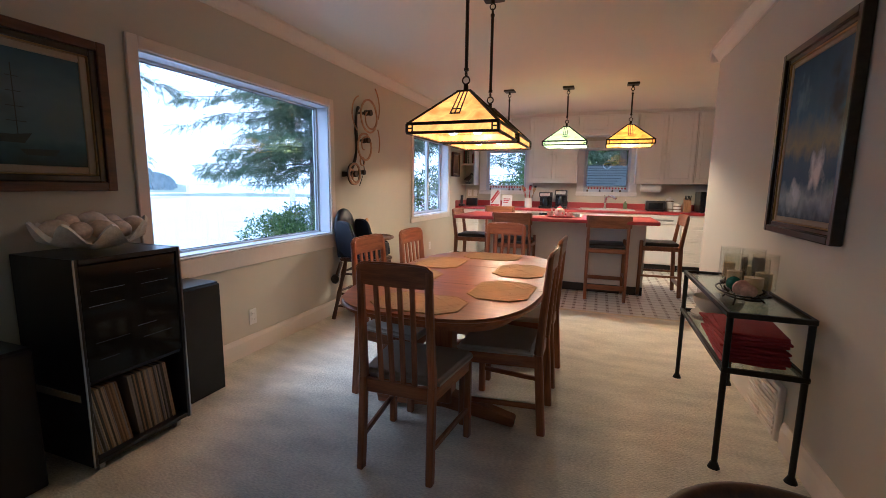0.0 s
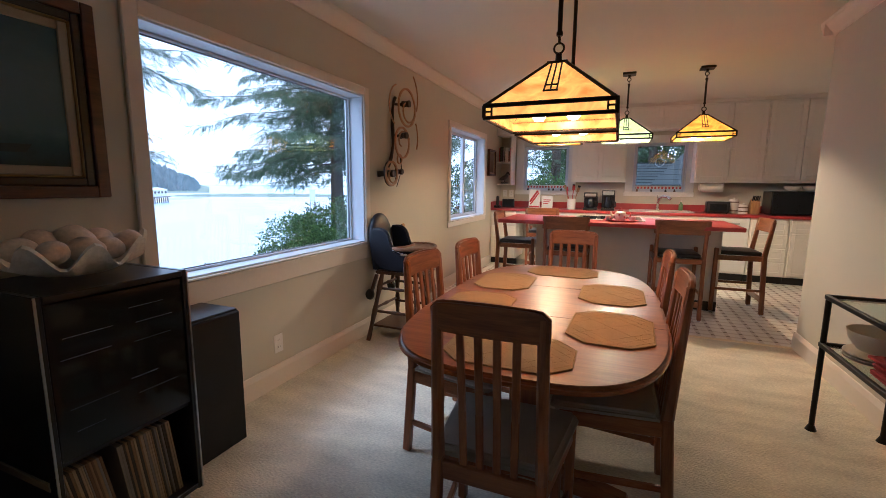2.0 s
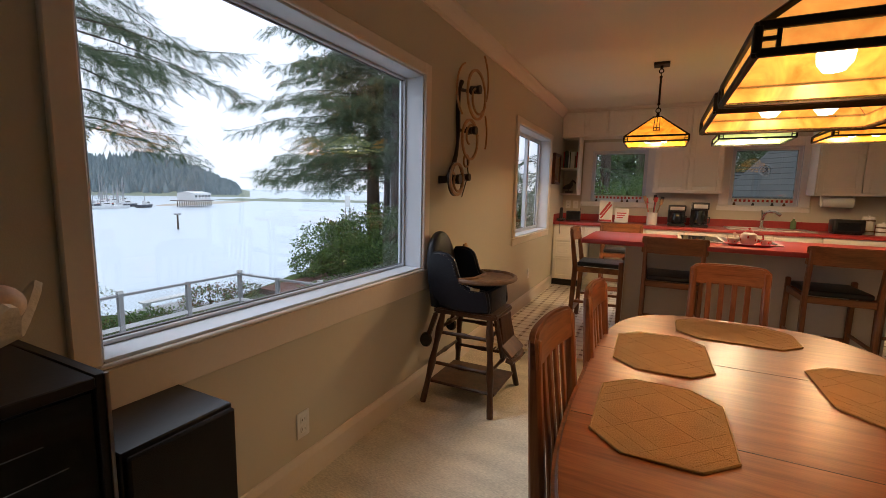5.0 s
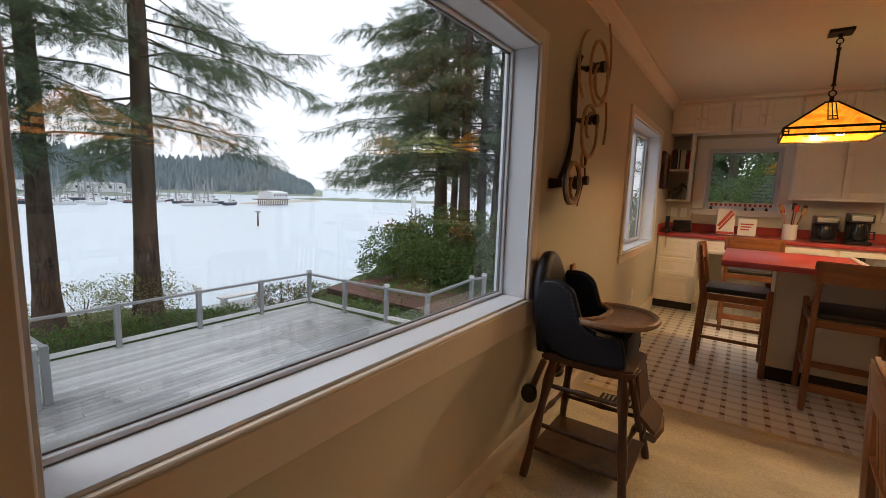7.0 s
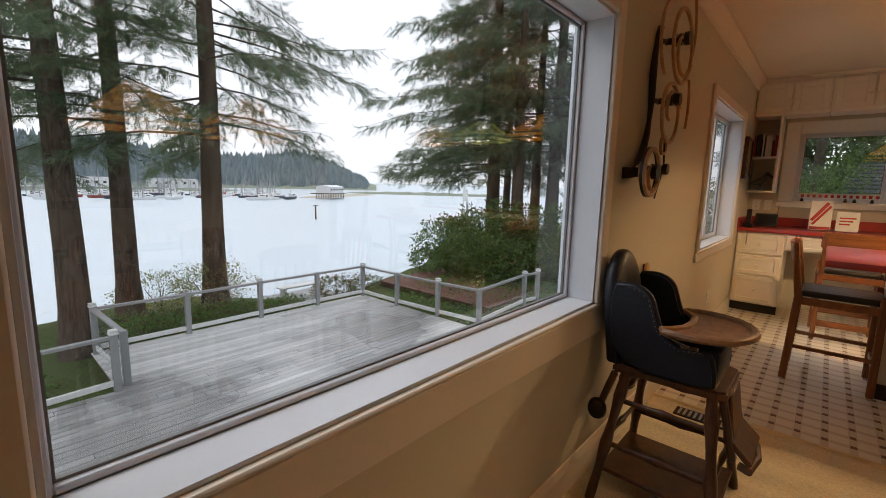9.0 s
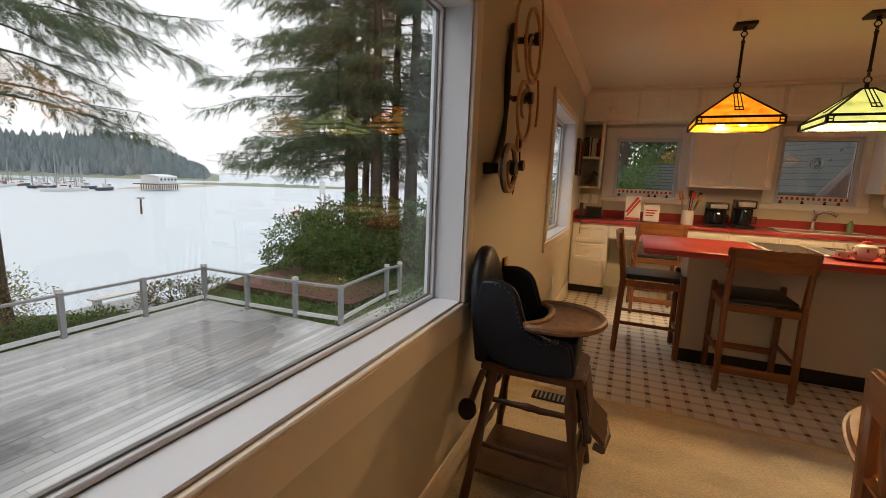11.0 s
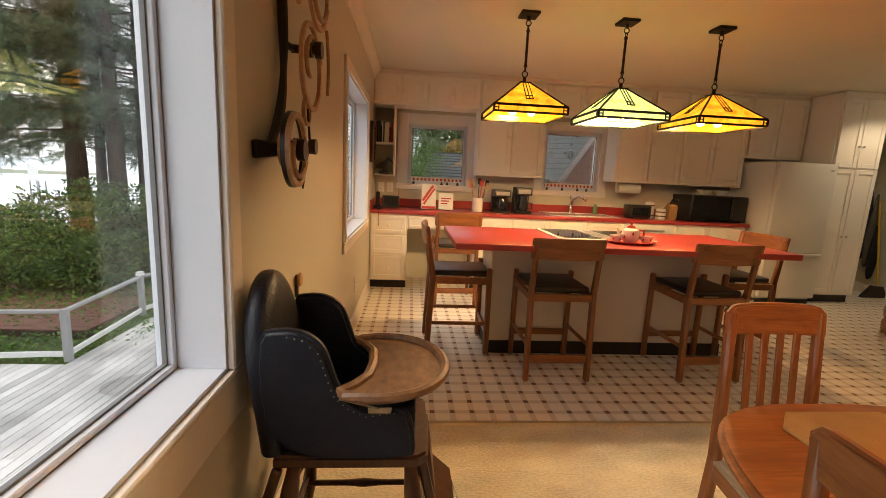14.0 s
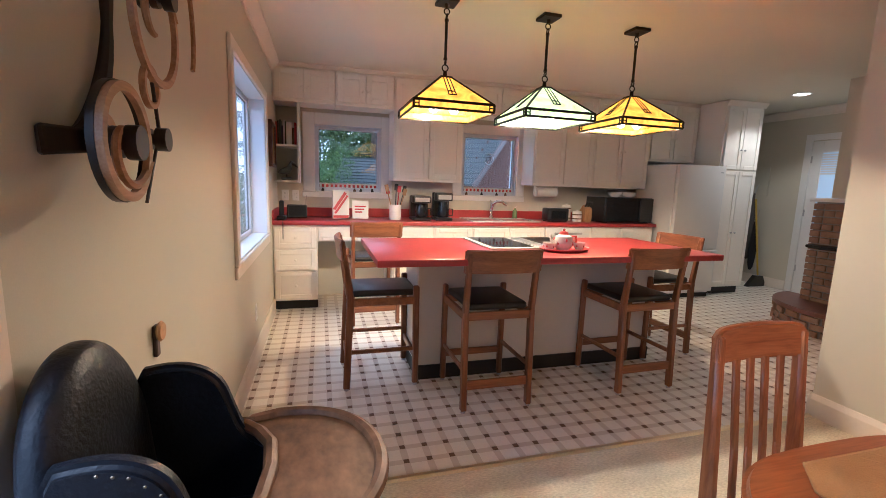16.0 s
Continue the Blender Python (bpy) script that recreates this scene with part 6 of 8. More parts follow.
def shrub(name, x, y, z, lumps, count, leaf, material, seed, label, mix=None):
    """A bush: stems from the ground into several uneven lumps of leaves (dx, dy, dz, rx, ry, rz)."""
    rng = np.random.default_rng(seed)
    t = thing(name, pose(x, y, z), label, "shrub")
    bm = bmesh.new()
    for (dx, dy, dz, rx, ry, rz) in lumps:
        for k in range(3):
            e = Vector((dx + rng.normal() * rx * 0.4, dy + rng.normal() * ry * 0.4, dz + rz * 0.3))
            tube(bm, [(dx * 0.6 + 0.05 * k, dy * 0.6, -0.15), (dx * 0.8, dy * 0.85, max(0.05, dz * 0.5)), e], [0.03, 0.02, 0.008], 5)
    part("stems", bm, M_TWIG, t)
    w = np.array([l[3] * l[4] + l[4] * l[5] for l in lumps])
    for mi, (mt, share) in enumerate([(material, 1.0)] if not mix else [(material, 1 - mix[1]), (mix[0], mix[1])]):
        P, A = [], []
        for l, cnt in zip(lumps, (w / w.sum() * count * share).astype(int)):
            u = rng.normal(size=(cnt, 3))
            u /= np.linalg.norm(u, axis=1, keepdims=True)
            rad = 0.55 + 0.5 * rng.random((cnt, 1)) ** 0.6
            bump = 1 + 0.22 * np.sin(u[:, :1] * 7 + l[0] * 3) * np.cos(u[:, 1:2] * 6 + l[1]) + 0.1 * np.sin(u[:, 2:] * 11)
            p = np.array(l[:3]) + u * rad * bump * np.array(l[3:])
            keep = p[:, 2] > -0.1
            P.append(p[keep])
            A.append((u + rng.normal(size=u.shape) * 0.7)[keep])
        P, A = np.vstack(P), np.vstack(A)
        v, f = scatter(LEAF_V, LEAF_F, poses(rng, P, A, leaf * rng.uniform(0.6, 1.3, len(P))))
        ob = new("leaves", mesh_np("leaves", v, f, mt, 4))
        ob.parent = t
    return t


# ground: one sheet, high round the house and falling under the water
def ground_z(x, y):
    edge = -15.2 if y < 6.5 else (-15.2 + (y - 6.5) * 1.2 if y < 8.7 else (-12.55 if y < 12.5 else -12.55 - min(4.5, (y - 12.5) * 0.55)))
    d = edge - x + 0.35 * math.sin(y * 0.9)
    if x < -34 or y > 60:
        d = 12
    if x > -5:
        d = 0
    k = min(1, max(0, d / 6.0))
    k = k * k * (3 - 2 * k)
    z = -2.18 - 7.5 * k + 0.10 * noise.noise(Vector((x * 0.35, y * 0.35, 0)))
    if y > 10 and x < -5:
        z += min(0.5, (y - 10) * 0.05) * (1 - k)
    if x > -2.4:
        z = max(z, -2.3)
    return z


bm = bmesh.new()
xs = [-5000, -1500, -400, -120, -60] + [-30 + 0.5 * i for i in range(74)] + [10, 20, 40, 100, 400, 1500, 5000]
ys = [-5000, -1500, -400, -100, -40, -20] + [-10 + 0.8 * i for i in range(70)] + [48, 60, 100, 300, 1500, 5000]
gv = [[bm.verts.new((x, y, ground_z(x, y))) for y in ys] for x in xs]
for i in range(len(xs) - 1):
    for j in range(len(ys) - 1):
        bm.faces.new((gv[i][j], gv[i + 1][j], gv[i + 1][j + 1], gv[i][j + 1]))
structure("ground", bm, M_GROUND, "green ground falling to the shore", smooth=True)
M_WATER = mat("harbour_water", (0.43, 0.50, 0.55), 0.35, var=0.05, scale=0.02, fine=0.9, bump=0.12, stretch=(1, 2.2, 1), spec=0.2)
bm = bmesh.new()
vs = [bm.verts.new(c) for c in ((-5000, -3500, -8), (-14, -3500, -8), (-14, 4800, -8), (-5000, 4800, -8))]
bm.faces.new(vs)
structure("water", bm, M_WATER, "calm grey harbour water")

# deck of boards with a railing
dk = thing("deck", pose(0, 0, 0), "weathered grey board deck, damp in places", "deck", kind="structure")
bw = 0.14
x = -11.55
k = 0
rr = random.Random(3)
board_meshes = {}
while x < -2.5:
    y0, y1 = (3.15, 9.5) if x < -9.5 else ((-4.0, 9.5) if x < -7.45 else (-4.0, 16.0))
    cuts = [y0]
    while cuts[-1] + 3.6 < y1:
        cuts.append(cuts[-1] + rr.uniform(2.2, 3.6))
    cuts.append(y1)
    for a, b in zip(cuts, cuts[1:]):
        ob = new("board", mesh_from("board", bx(0.005, bw - 0.005, a + 0.002, b - 0.002, -0.03, rr.uniform(-0.002, 0.002), bevel=0.004), M_DECK, False))
        ob.parent = dk
        ob.location = (x, 0, DECK)
    x += bw
part("deck_joists", bx(-11.5, -9.55, 3.2, 9.45, DECK - 0.20, DECK - 0.05), M_OLDWOOD, dk)
part("deck_joists", bx(-9.45, -7.5, -3.9, 9.45, DECK - 0.20, DECK - 0.05), M_OLDWOOD, dk)
part("deck_joists", bx(-7.4, -2.6, -3.9, 15.9, DECK - 0.20, DECK - 0.05), M_OLDWOOD, dk)
rl = thing("deck_railing", pose(0, 0, DECK), "grey painted deck railing with white post caps", "railing", kind="structure")
POSTS = [(-9.2, -2.5), (-9.25, 0.6), (-9.46, 3.14), (-9.58, 3.29), (-11.42, 3.22), (-11.42, 4.78), (-11.45, 6.36), (-11.46, 7.91), (-11.46, 9.42), (-10.0, 9.44), (-8.58, 9.52), (-7.38, 9.63), (-7.6, 12.0), (-7.5, 12.55)]
M_MESHW = mat("net_wire", (0.16, 0.16, 0.16), 0.6, 0.3, var=0.1)
for i, (px, py) in enumerate(POSTS):
    post = part("post", bx(px - 0.05, px + 0.05, py - 0.05, py + 0.05, 0, 0.90, bevel=0.006), M_RAIL, rl)
    if i in (2, 4, 8, 10, 12, 13, 6):
        bm = bmesh.new()
        box(bm, px - 0.062, px + 0.062, py - 0.062, py + 0.062, 0.90, 0.935, bevel=0.006)
        box(bm, px - 0.045, px + 0.045, py - 0.045, py + 0.045, 0.935, 0.955)
        box(bm, px - 0.058, px + 0.058, py - 0.058, py + 0.058, 0.955, 0.975, bevel=0.008)
        part("post_cap", bm, M_RAILW, post, "white post cap light")
for i in range(len(POSTS) - 1):
    if i == 2:
        continue
    a, b = Vector((*POSTS[i], 0)), Vector((*POSTS[i + 1], 0))
    d = (b - a).normalized() * 0.05
    for z, w, h, mt, nm in ((0.86, 0.09, 0.05, M_RAIL, "top_rail"), (0.13, 0.045, 0.09, M_RAILW, "bottom_rail")):
        bm = bmesh.new()
        bar(bm, a + d + Vector((0, 0, z)), b - d + Vector((0, 0, z)), w, h, (0, 0, 1), 0.006)
        part(nm, bm, mt, rl)
    bm = bmesh.new()
    L = (b - a).length - 0.1
    u = (b - a).normalized()
    n = int((L + 0.66) / 0.10)
    for s in (-1, 1):
        for q in range(n):
            o = q * 0.10 - (0.66 if s > 0 else 0)
            p0, p1 = (o, 0.18), (o + 0.66, 0.84)
            if s < 0:
                p0, p1 = (o, 0.84), (o + 0.66, 0.18)
            sl = (p1[1] - p0[1]) / 0.66
            t0, t1 = max(0, p0[0]), min(L, p1[0])
            if t1 - t0 > 0.02:
                rod(bm, a + d + u * t0 + Vector((0, 0, p0[1] + sl * (t0 - p0[0]))), a + d + u * t1 + Vector((0, 0, p0[1] + sl * (t1 - p0[0]))), 0.0016, 0.0016, 3)
    tagged(part("netting", bm, M_MESHW, rl, "thin diamond netting", smooth=False), kind="stuff")

# lower platforms beyond the railing
M_BENCH = mat("bench_grey", (0.33, 0.34, 0.34), 0.6, var=0.1)
lp = thing("lower_platform", pose(-14.2, 8.9, -2.75), "small grey landing platform below the deck", "platform", kind="structure")
for q in range(10):
    part("board", bx(-0.9 + q * 0.18, -0.73 + q * 0.18, -1.3, 1.3, 0.2, 0.235), M_BENCH, lp)
part("frame", bx(-0.9, 0.88, -1.28, 1.28, 0.0, 0.2), M_OLDWOOD, lp)
for sx in (-0.8, 0.8):
    for sy in (-1.2, 1.2):
        part("support_post", bx(sx - 0.06, sx + 0.06, sy - 0.06, sy + 0.06, -4.5, 0.0), M_OLDWOOD, lp)
bn = thing("garden_bench", pose(-14.2, 9.0, -2.515), "pale weathered garden bench on the lower platform", "bench")
part("seat", bx(-0.18, 0.18, -0.75, 0.75, 0.38, 0.43, bevel=0.01), M_RAILW, bn)
for yy in (-0.6, 0.6):
    part("leg", bx(-0.15, 0.15, yy - 0.04, yy + 0.04, 0, 0.38), M_RAILW, bn)
sp = thing("side_platform", pose(-10.6, 12.4, -2.13), "reddish brown wooden platform beside the deck", "platform", kind="structure")
for q in range(16):
    part("board", bx(-1.9, 2.6, -1.5 + q * 0.2, -1.31 + q * 0.2, 0.14, 0.18, bevel=0.004), M_CEDAR, sp)
part("frame", bx(-1.88, 2.58, -1.48, 1.68, -0.25, 0.14), M_OLDWOOD, sp)

# trees
conifer(-13.64, 6.17, -2.4, 17, 0.30, 4.5, 5.0, 11, limbs=72, lean=(0.002, 0.004), spray=0.36, dense=1.5)
conifer(-13.9, 4.25, -2.4, 17, 0.26, 4.5, 4.3, 12, limbs=56, spray=0.36, dense=1.4)
conifer(-12.15, 3.02, -2.4, 16, 0.27, 4.8, 3.8, 13, limbs=46, lean=(0.002, 0.004), spray=0.32, dense=1.4)
conifer(-16.5, 0.5, -3.0, 17, 0.30, 4.5, 4.4, 14, limbs=50, spray=0.42)
for i, (x, y, r, h, s, reach, limbs) in enumerate(((-13.66, 18.87, 0.36, 19, 4.3, 8.0, 84), (-11.61, 17.84, 0.30, 18, 5.2, 6.2, 62), (-12.41, 20.85, 0.27, 19, 4.8, 5.0, 46), (-10.76, 19.47, 0.33, 19, 5.1, 5.8, 56), (-15.3, 22.6, 0.24, 18, 4.4, 5.0, 40), (-12.9, 23.5, 0.2, 16, 4.3, 4.4, 34), (-14.4, 20.0, 0.22, 17, 4.1, 7.2, 52))):
    conifer(x, y, -2.4, h, r, s, reach, 20 + i, limbs=limbs, dense=1.35 if i in (0, 1, 3) else 1.0, spray=0.46)
shrub("salal_bush", -11.0, 14.4, -1.75, [(-0.9, -0.6, 0.9, 1.2, 1.1, 1.0), (-0.6, 1.0, 1.2, 1.3, 1.2, 1.0), (0.6, 0.8, 1.1, 1.2, 1.2, 0.95), (1.2, -0.4, 0.5, 1.1, 1.0, 0.7), (0.1, -0.5, 0.7, 1.2, 1.1, 0.8), (-1.6, 0.4, 0.8, 0.7, 0.7, 0.9), (-0.2, 1.5, 2.0, 0.6, 0.6, 0.5), (1.0, 1.4, 1.9, 0.6, 0.6, 0.5), (-2.2, 1.6, 0.9, 0.8, 0.9, 0.8), (2.2, 1.6, 1.5, 1.2, 1.0, 0.9), (2.9, 0.6, 0.7, 1.0, 0.9, 0.6), (-1.3, -1.3, 0.3, 0.9, 0.6, 0.4)], 24000, 0.11, M_LEAF, 31, "dense dark green salal bush beside the deck")
shrub("huckleberry_bush", -9.0, 15.6, -1.8, [(-0.8, 0, 0.8, 1.0, 1.0, 0.8), (0.5, 0.4, 0.7, 1.1, 1.0, 0.7), (1.4, 1.0, 0.6, 1.2, 1.0, 0.6), (-0.3, -1.0, 0.4, 1.0, 0.8, 0.45), (2.4, 2.2, 1.2, 1.2, 1.0, 1.0)], 13000, 0.10, M_LEAF, 32, "green bush with reddish new leaves", (M_LEAFR, 0.3))
shrub("shore_bush", -12.9, 10.2, -2.4, [(0, -0.8, 0.35, 0.5, 0.7, 0.4), (0.2, 0.3, 0.3, 0.5, 0.6, 0.35)], 3200, 0.07, M_LEAF, 33, "low mixed bush beyond the railing", (M_LEAFR, 0.35))
shrub("willow_shrub", -13.9, 5.6, -2.5, [(0.2, 0.5, 0.9, 0.5, 0.9, 0.7), (-0.3, -0.7, 0.8, 0.5, 0.9, 0.6)], 7000, 0.055, M_LEAFY, 34, "pale yellow-green shrub behind the tree")
shrub("fern_bank", -12.4, 5.2, -2.5, [(0, -1.2, 0.35, 0.7, 0.9, 0.5), (0, 0.0, 0.3, 0.7, 0.9, 0.45), (-0.1, 1.0, 0.3, 0.7, 0.8, 0.4), (0.0, 2.2, 0.25, 0.6, 0.8, 0.4)], 11000, 0.07, M_IVY, 35, "low green ground shrubs along the deck", (M_LEAFR, 0.08))
shrub("fern_bank", -11.0, 1.3, -2.5, [(0, -0.6, 0.25, 1.2, 0.9, 0.35), (0, 0.6, 0.2, 1.2, 0.7, 0.3)], 4500, 0.08, M_IVY, 36, "low green ground shrubs along the deck")
rng = np.random.default_rng(5)
P = np.column_stack([rng.uniform(-11.5, -6.0, 9000), rng.uniform(9.7, 17, 9000), np.zeros(9000)])
P[:, 2] = [ground_z(a, b) + 0.05 + 0.12 * rng.random() for a, b in P[:, :2]]
v, f = scatter(LEAF_V, LEAF_F, poses(rng, P, rng.normal(size=P.shape) * np.array([1, 1, 0.5]), rng.uniform(0.05, 0.12, len(P))))
ob = new("ivy", mesh_np("ivy", v, f, M_IVY, 4))
tagged(ob, "bright green ivy covering the ground", "ivy", kind="stuff")

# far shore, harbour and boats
# distance haze is painted into this pale blue-green of the woods
M_HAZED = leaf_mat("far_woods", (0.17, 0.225, 0.245), (0.27, 0.33, 0.35), 0.95)
M_SAND = mat("spit_sand", (0.40, 0.36, 0.29), 0.95, var=0.15, scale=0.05, fine=0.5)
M_SPIT = mat("spit_grass", (0.20, 0.23, 0.17), 0.95, var=0.25, scale=0.1, fine=1)
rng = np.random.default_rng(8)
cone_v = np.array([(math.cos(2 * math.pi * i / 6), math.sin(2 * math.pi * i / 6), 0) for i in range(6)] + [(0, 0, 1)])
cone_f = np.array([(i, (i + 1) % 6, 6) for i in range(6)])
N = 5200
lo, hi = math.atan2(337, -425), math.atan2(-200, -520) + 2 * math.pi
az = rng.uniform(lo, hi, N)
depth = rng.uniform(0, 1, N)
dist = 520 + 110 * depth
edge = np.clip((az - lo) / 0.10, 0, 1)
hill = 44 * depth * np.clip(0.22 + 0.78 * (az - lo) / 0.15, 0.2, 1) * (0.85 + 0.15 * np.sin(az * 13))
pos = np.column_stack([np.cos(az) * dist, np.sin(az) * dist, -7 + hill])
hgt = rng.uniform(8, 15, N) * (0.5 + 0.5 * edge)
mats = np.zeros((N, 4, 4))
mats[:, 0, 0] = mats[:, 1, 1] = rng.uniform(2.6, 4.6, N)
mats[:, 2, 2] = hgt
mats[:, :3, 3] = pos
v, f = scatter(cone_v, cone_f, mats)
ob = new("far_woods", mesh_np("far_woods", v, f, M_HAZED, 3))
tagged(ob, "wooded hills across the harbour with haze painted into their colour", "woods", kind="stuff")
bm = bmesh.new()
n = 40
rows = []
for q in range(n + 1):
    a = lo - 0.02 + (hi - lo + 0.1) * q / n
    e = min(1, max(0.1, 0.2 + 0.78 * (a - lo) / 0.15))
    rows.append([bm.verts.new((math.cos(a) * d, math.sin(a) * d, z)) for d, z in ((500, -9), (515, -6.5), (640, -6 + 33 * e), (900, -8))])
for A, B in zip(rows, rows[1:]):
    for q in range(3):
        bm.faces.new((A[q], A[q + 1], B[q + 1], B[q]))
structure("far_shore", bm, M_SPIT, "low far shore under the woods", smooth=True)


def spit(name, p, q, w, z, material, label):
    p, q = Vector(p), Vector(q)
    u = (q - p).normalized()
    s = Vector((-u.y, u.x, 0))
    bm = bmesh.new()
    A = []
    for i in range(25):
        t = i / 24
        c = p.lerp(q, t)
        k = math.sin(math.pi * min(1, max(0, t * 1.0))) ** 0.4 if 0 < t < 1 else 0.05
        A.append([bm.verts.new(c + s * w * o * k + Vector((0, 0, hh * k * (1 + 0.2 * math.sin(i * 2.3))))) for o, hh in ((-1, -9 + 8), (-0.6, z * 0.5), (0, z), (0.7, z * 0.6), (1, -1))])
    for a, b in zip(A, A[1:]):
        for i in range(4):
            bm.faces.new((a[i], a[i + 1], b[i + 1], b[i]))
    ob = structure(name, bm, material, label, smooth=True)
    ob.location.z = -8
    return ob


spit("sand_spit", (-215, 125, 0), (-262, 215, 0), 9, 0.9, M_SAND, "pale sandy spit by the pier")
spit("breakwater", (-300, 215, 0), (-190, 300, 0), 12, 2.2, M_SPIT, "low grassy breakwater across the harbour mouth")
spit("harbour_shore", (-360, -60, 0), (-345, 150, 0), 20, 2.5, M_SPIT, "low built-up harbour shore")
M_HULLW = mat("boat_white", (0.72, 0.73, 0.73), 0.4, var=0.06)
M_HULLD = mat("boat_dark", (0.05, 0.06, 0.08), 0.45, var=0.15)
M_BOATR = mat("boat_red", (0.30, 0.07, 0.05), 0.5, var=0.1)


def boat(x, y, turn, L, dark, masts, label):
    b = thing("moored_boat", pose(x, y, -8, 0, 0, turn), label, "boat", "moored boats")
    w, h = L * 0.14, L * 0.10
    bm = bmesh.new()
    prof = [(-0.5, 0.8), (-0.3, 1), (0.1, 1), (0.35, 0.7), (0.5, 0.02)]
    lo_, hi_ = [], []
    for u, k in prof:
        sheer = 1 + 0.5 * max(0, u) + 0.15 * max(0, -u)
        lo_.append((bm.verts.new((u * L * 0.92, -w * k * 0.7, -0.2)), bm.verts.new((u * L * 0.92, w * k * 0.7, -0.2))))
        hi_.append((bm.verts.new((u * L, -w * k, h * sheer)), bm.verts.new((u * L, w * k, h * sheer))))
    for i in range(len(prof) - 1):
        bm.faces.new((lo_[i][0], lo_[i + 1][0], hi_[i + 1][0], hi_[i][0]))
        bm.faces.new((lo_[i][1], hi_[i][1], hi_[i + 1][1], lo_[i + 1][1]))
        bm.faces.new((hi_[i][0], hi_[i + 1][0], hi_[i + 1][1], hi_[i][1]))
    bm.faces.new((lo_[0][0], hi_[0][0], hi_[0][1], lo_[0][1]))
    bmesh.ops.recalc_face_normals(bm, faces=bm.faces[:])
    part("hull", bm, dark, b, smooth=False)
    c = part("cabin", bx(-0.05 * L, 0.22 * L, -w * 0.55, w * 0.55, h * 1.0, h * 2.3, bevel=0.05), M_HULLW, b, smooth=False)
    part("cabin_window", bx(0.0, 0.17 * L, -w * 0.56, w * 0.56, h * 1.75, h * 2.05), M_KICK, c, smooth=False)
    for u, mh in masts:
        bm = bmesh.new()
        rod(bm, (u * L, 0, h), (u * L, 0, h + mh), 0.17, 0.12, 6)
        rod(bm, (u * L, 0, h + mh * 0.35), (u * L - 0.3 * L, 0, h + mh * 0.45), 0.09, 0.07, 6)
        rod(bm, (u * L, 0, h + mh), ((u + 0.3) * L, 0, h * 1.4), 0.03, 0.03, 4)
        part("mast", bm, M_RAIL, b)
    return b


boat(-242, 69.9, 110, 17, M_HULLD, [(0.05, 15), (-0.25, 9)], "dark-hulled fishing trawler with tall rigging")
boat(-201, 112, 125, 12, M_HULLD, [(0.0, 4)], "dark blue moored boat with white cabin")
rb = random.Random(12)
for k in range(80):
    t = rb.random()
    a = math.atan2(30, -330) + (math.atan2(125, -240) - math.atan2(30, -330)) * t
    d = rb.uniform(215, 325)
    boat(math.cos(a) * d, math.sin(a) * d, rb.uniform(60, 150), rb.uniform(7, 13), rb.choice((M_HULLW, M_HULLW, M_HULLW, M_HULLD, M_BOATR)), [(rb.uniform(-0.1, 0.1), rb.uniform(5, 14)), (rb.uniform(-0.35, -0.2), rb.uniform(3, 8))], "small moored boat in the far marina")


def shed(name, x, y, z, turn, L, W, H, wall, roof, label, piles=False):
    s = thing(name, pose(x, y, z, 0, 0, turn), label, "building")
    part("wall", bx(-L / 2, L / 2, -W / 2, W / 2, 0, H), wall, s, smooth=False)
    bm = bmesh.new()
    prism(bm, [(-W / 2 - 0.4, H), (W / 2 + 0.4, H), (0, H + W * 0.12)], -L / 2 - 0.4, L / 2 + 0.4, axis='x')
    part("roof", bm, roof, s, smooth=False)
    for q in range(5):
        u = -L * 0.4 + L * 0.2 * q
        part("window", bx(u - 0.8, u + 0.8, -W / 2 - 0.05, W / 2 + 0.05, H * 0.45, H * 0.75), M_KICK, s, smooth=False)
    if piles:
        for q in range(9):
            for yy in (-W / 2, W / 2):
                bm = bmesh.new()
                rod(bm, (-L / 2 + L * q / 8, yy, -5), (-L / 2 + L * q / 8, yy, 0), 0.25, 0.25, 6)
                part("pile", bm, M_BARK, s)
        part("pier_deck", bx(-L / 2 - 4, L / 2 + 1, -W / 2 - 1, W / 2 + 1, -0.4, -0.002), M_OLDWOOD, s)
    return s


shed("pier_building", -203, 136, -4.9, 118, 15, 8, 3.2, M_HULLW, M_RAILW, "long white building on pier piles", True)
shed("harbour_shed", -345, 15, -5.6, 95, 26, 10, 6, M_RAILW, M_BOATR, "pale harbour shed with red roof")
shed("harbour_shed", -350, 60, -5.6, 95, 22, 10, 5, M_HULLW, M_RAIL, "pale harbour shed with grey roof")
shed("harbour_shed", -352, 105, -5.6, 95, 30, 10, 5, M_RAILW, M_RAIL, "pale harbour shed with grey roof")
mk = thing("channel_marker", pose(-94.96, 59.8, -8), "wooden channel marker pile in the water", "marker")
bm = bmesh.new()
rod(bm, (0, 0, -1.5), (0, 0, 3.2), 0.22, 0.18, 8)
part("pile", bm, M_BARK, mk)
part("board", bx(-0.5, 0.5, -0.5, 0.5, 3.2, 3.5), M_RAIL, mk)
tw = thing("day_beacon", pose(-38.9, 48.7, -8), "slender lattice beacon tower in the water", "tower")
for sx in (-1, 1):
    for sy in (-1, 1):
        bm = bmesh.new()
        rod(bm, (sx * 0.5, sy * 0.5, -1.5), (sx * 0.4, sy * 0.4, 7.0), 0.06, 0.06, 6)
        part("leg", bm, M_RAIL, tw)
for z in (2.5, 4.2, 5.8):
    part("brace", bx(-0.48, 0.48, -0.48, 0.48, z, z + 0.08), M_RAIL, tw)
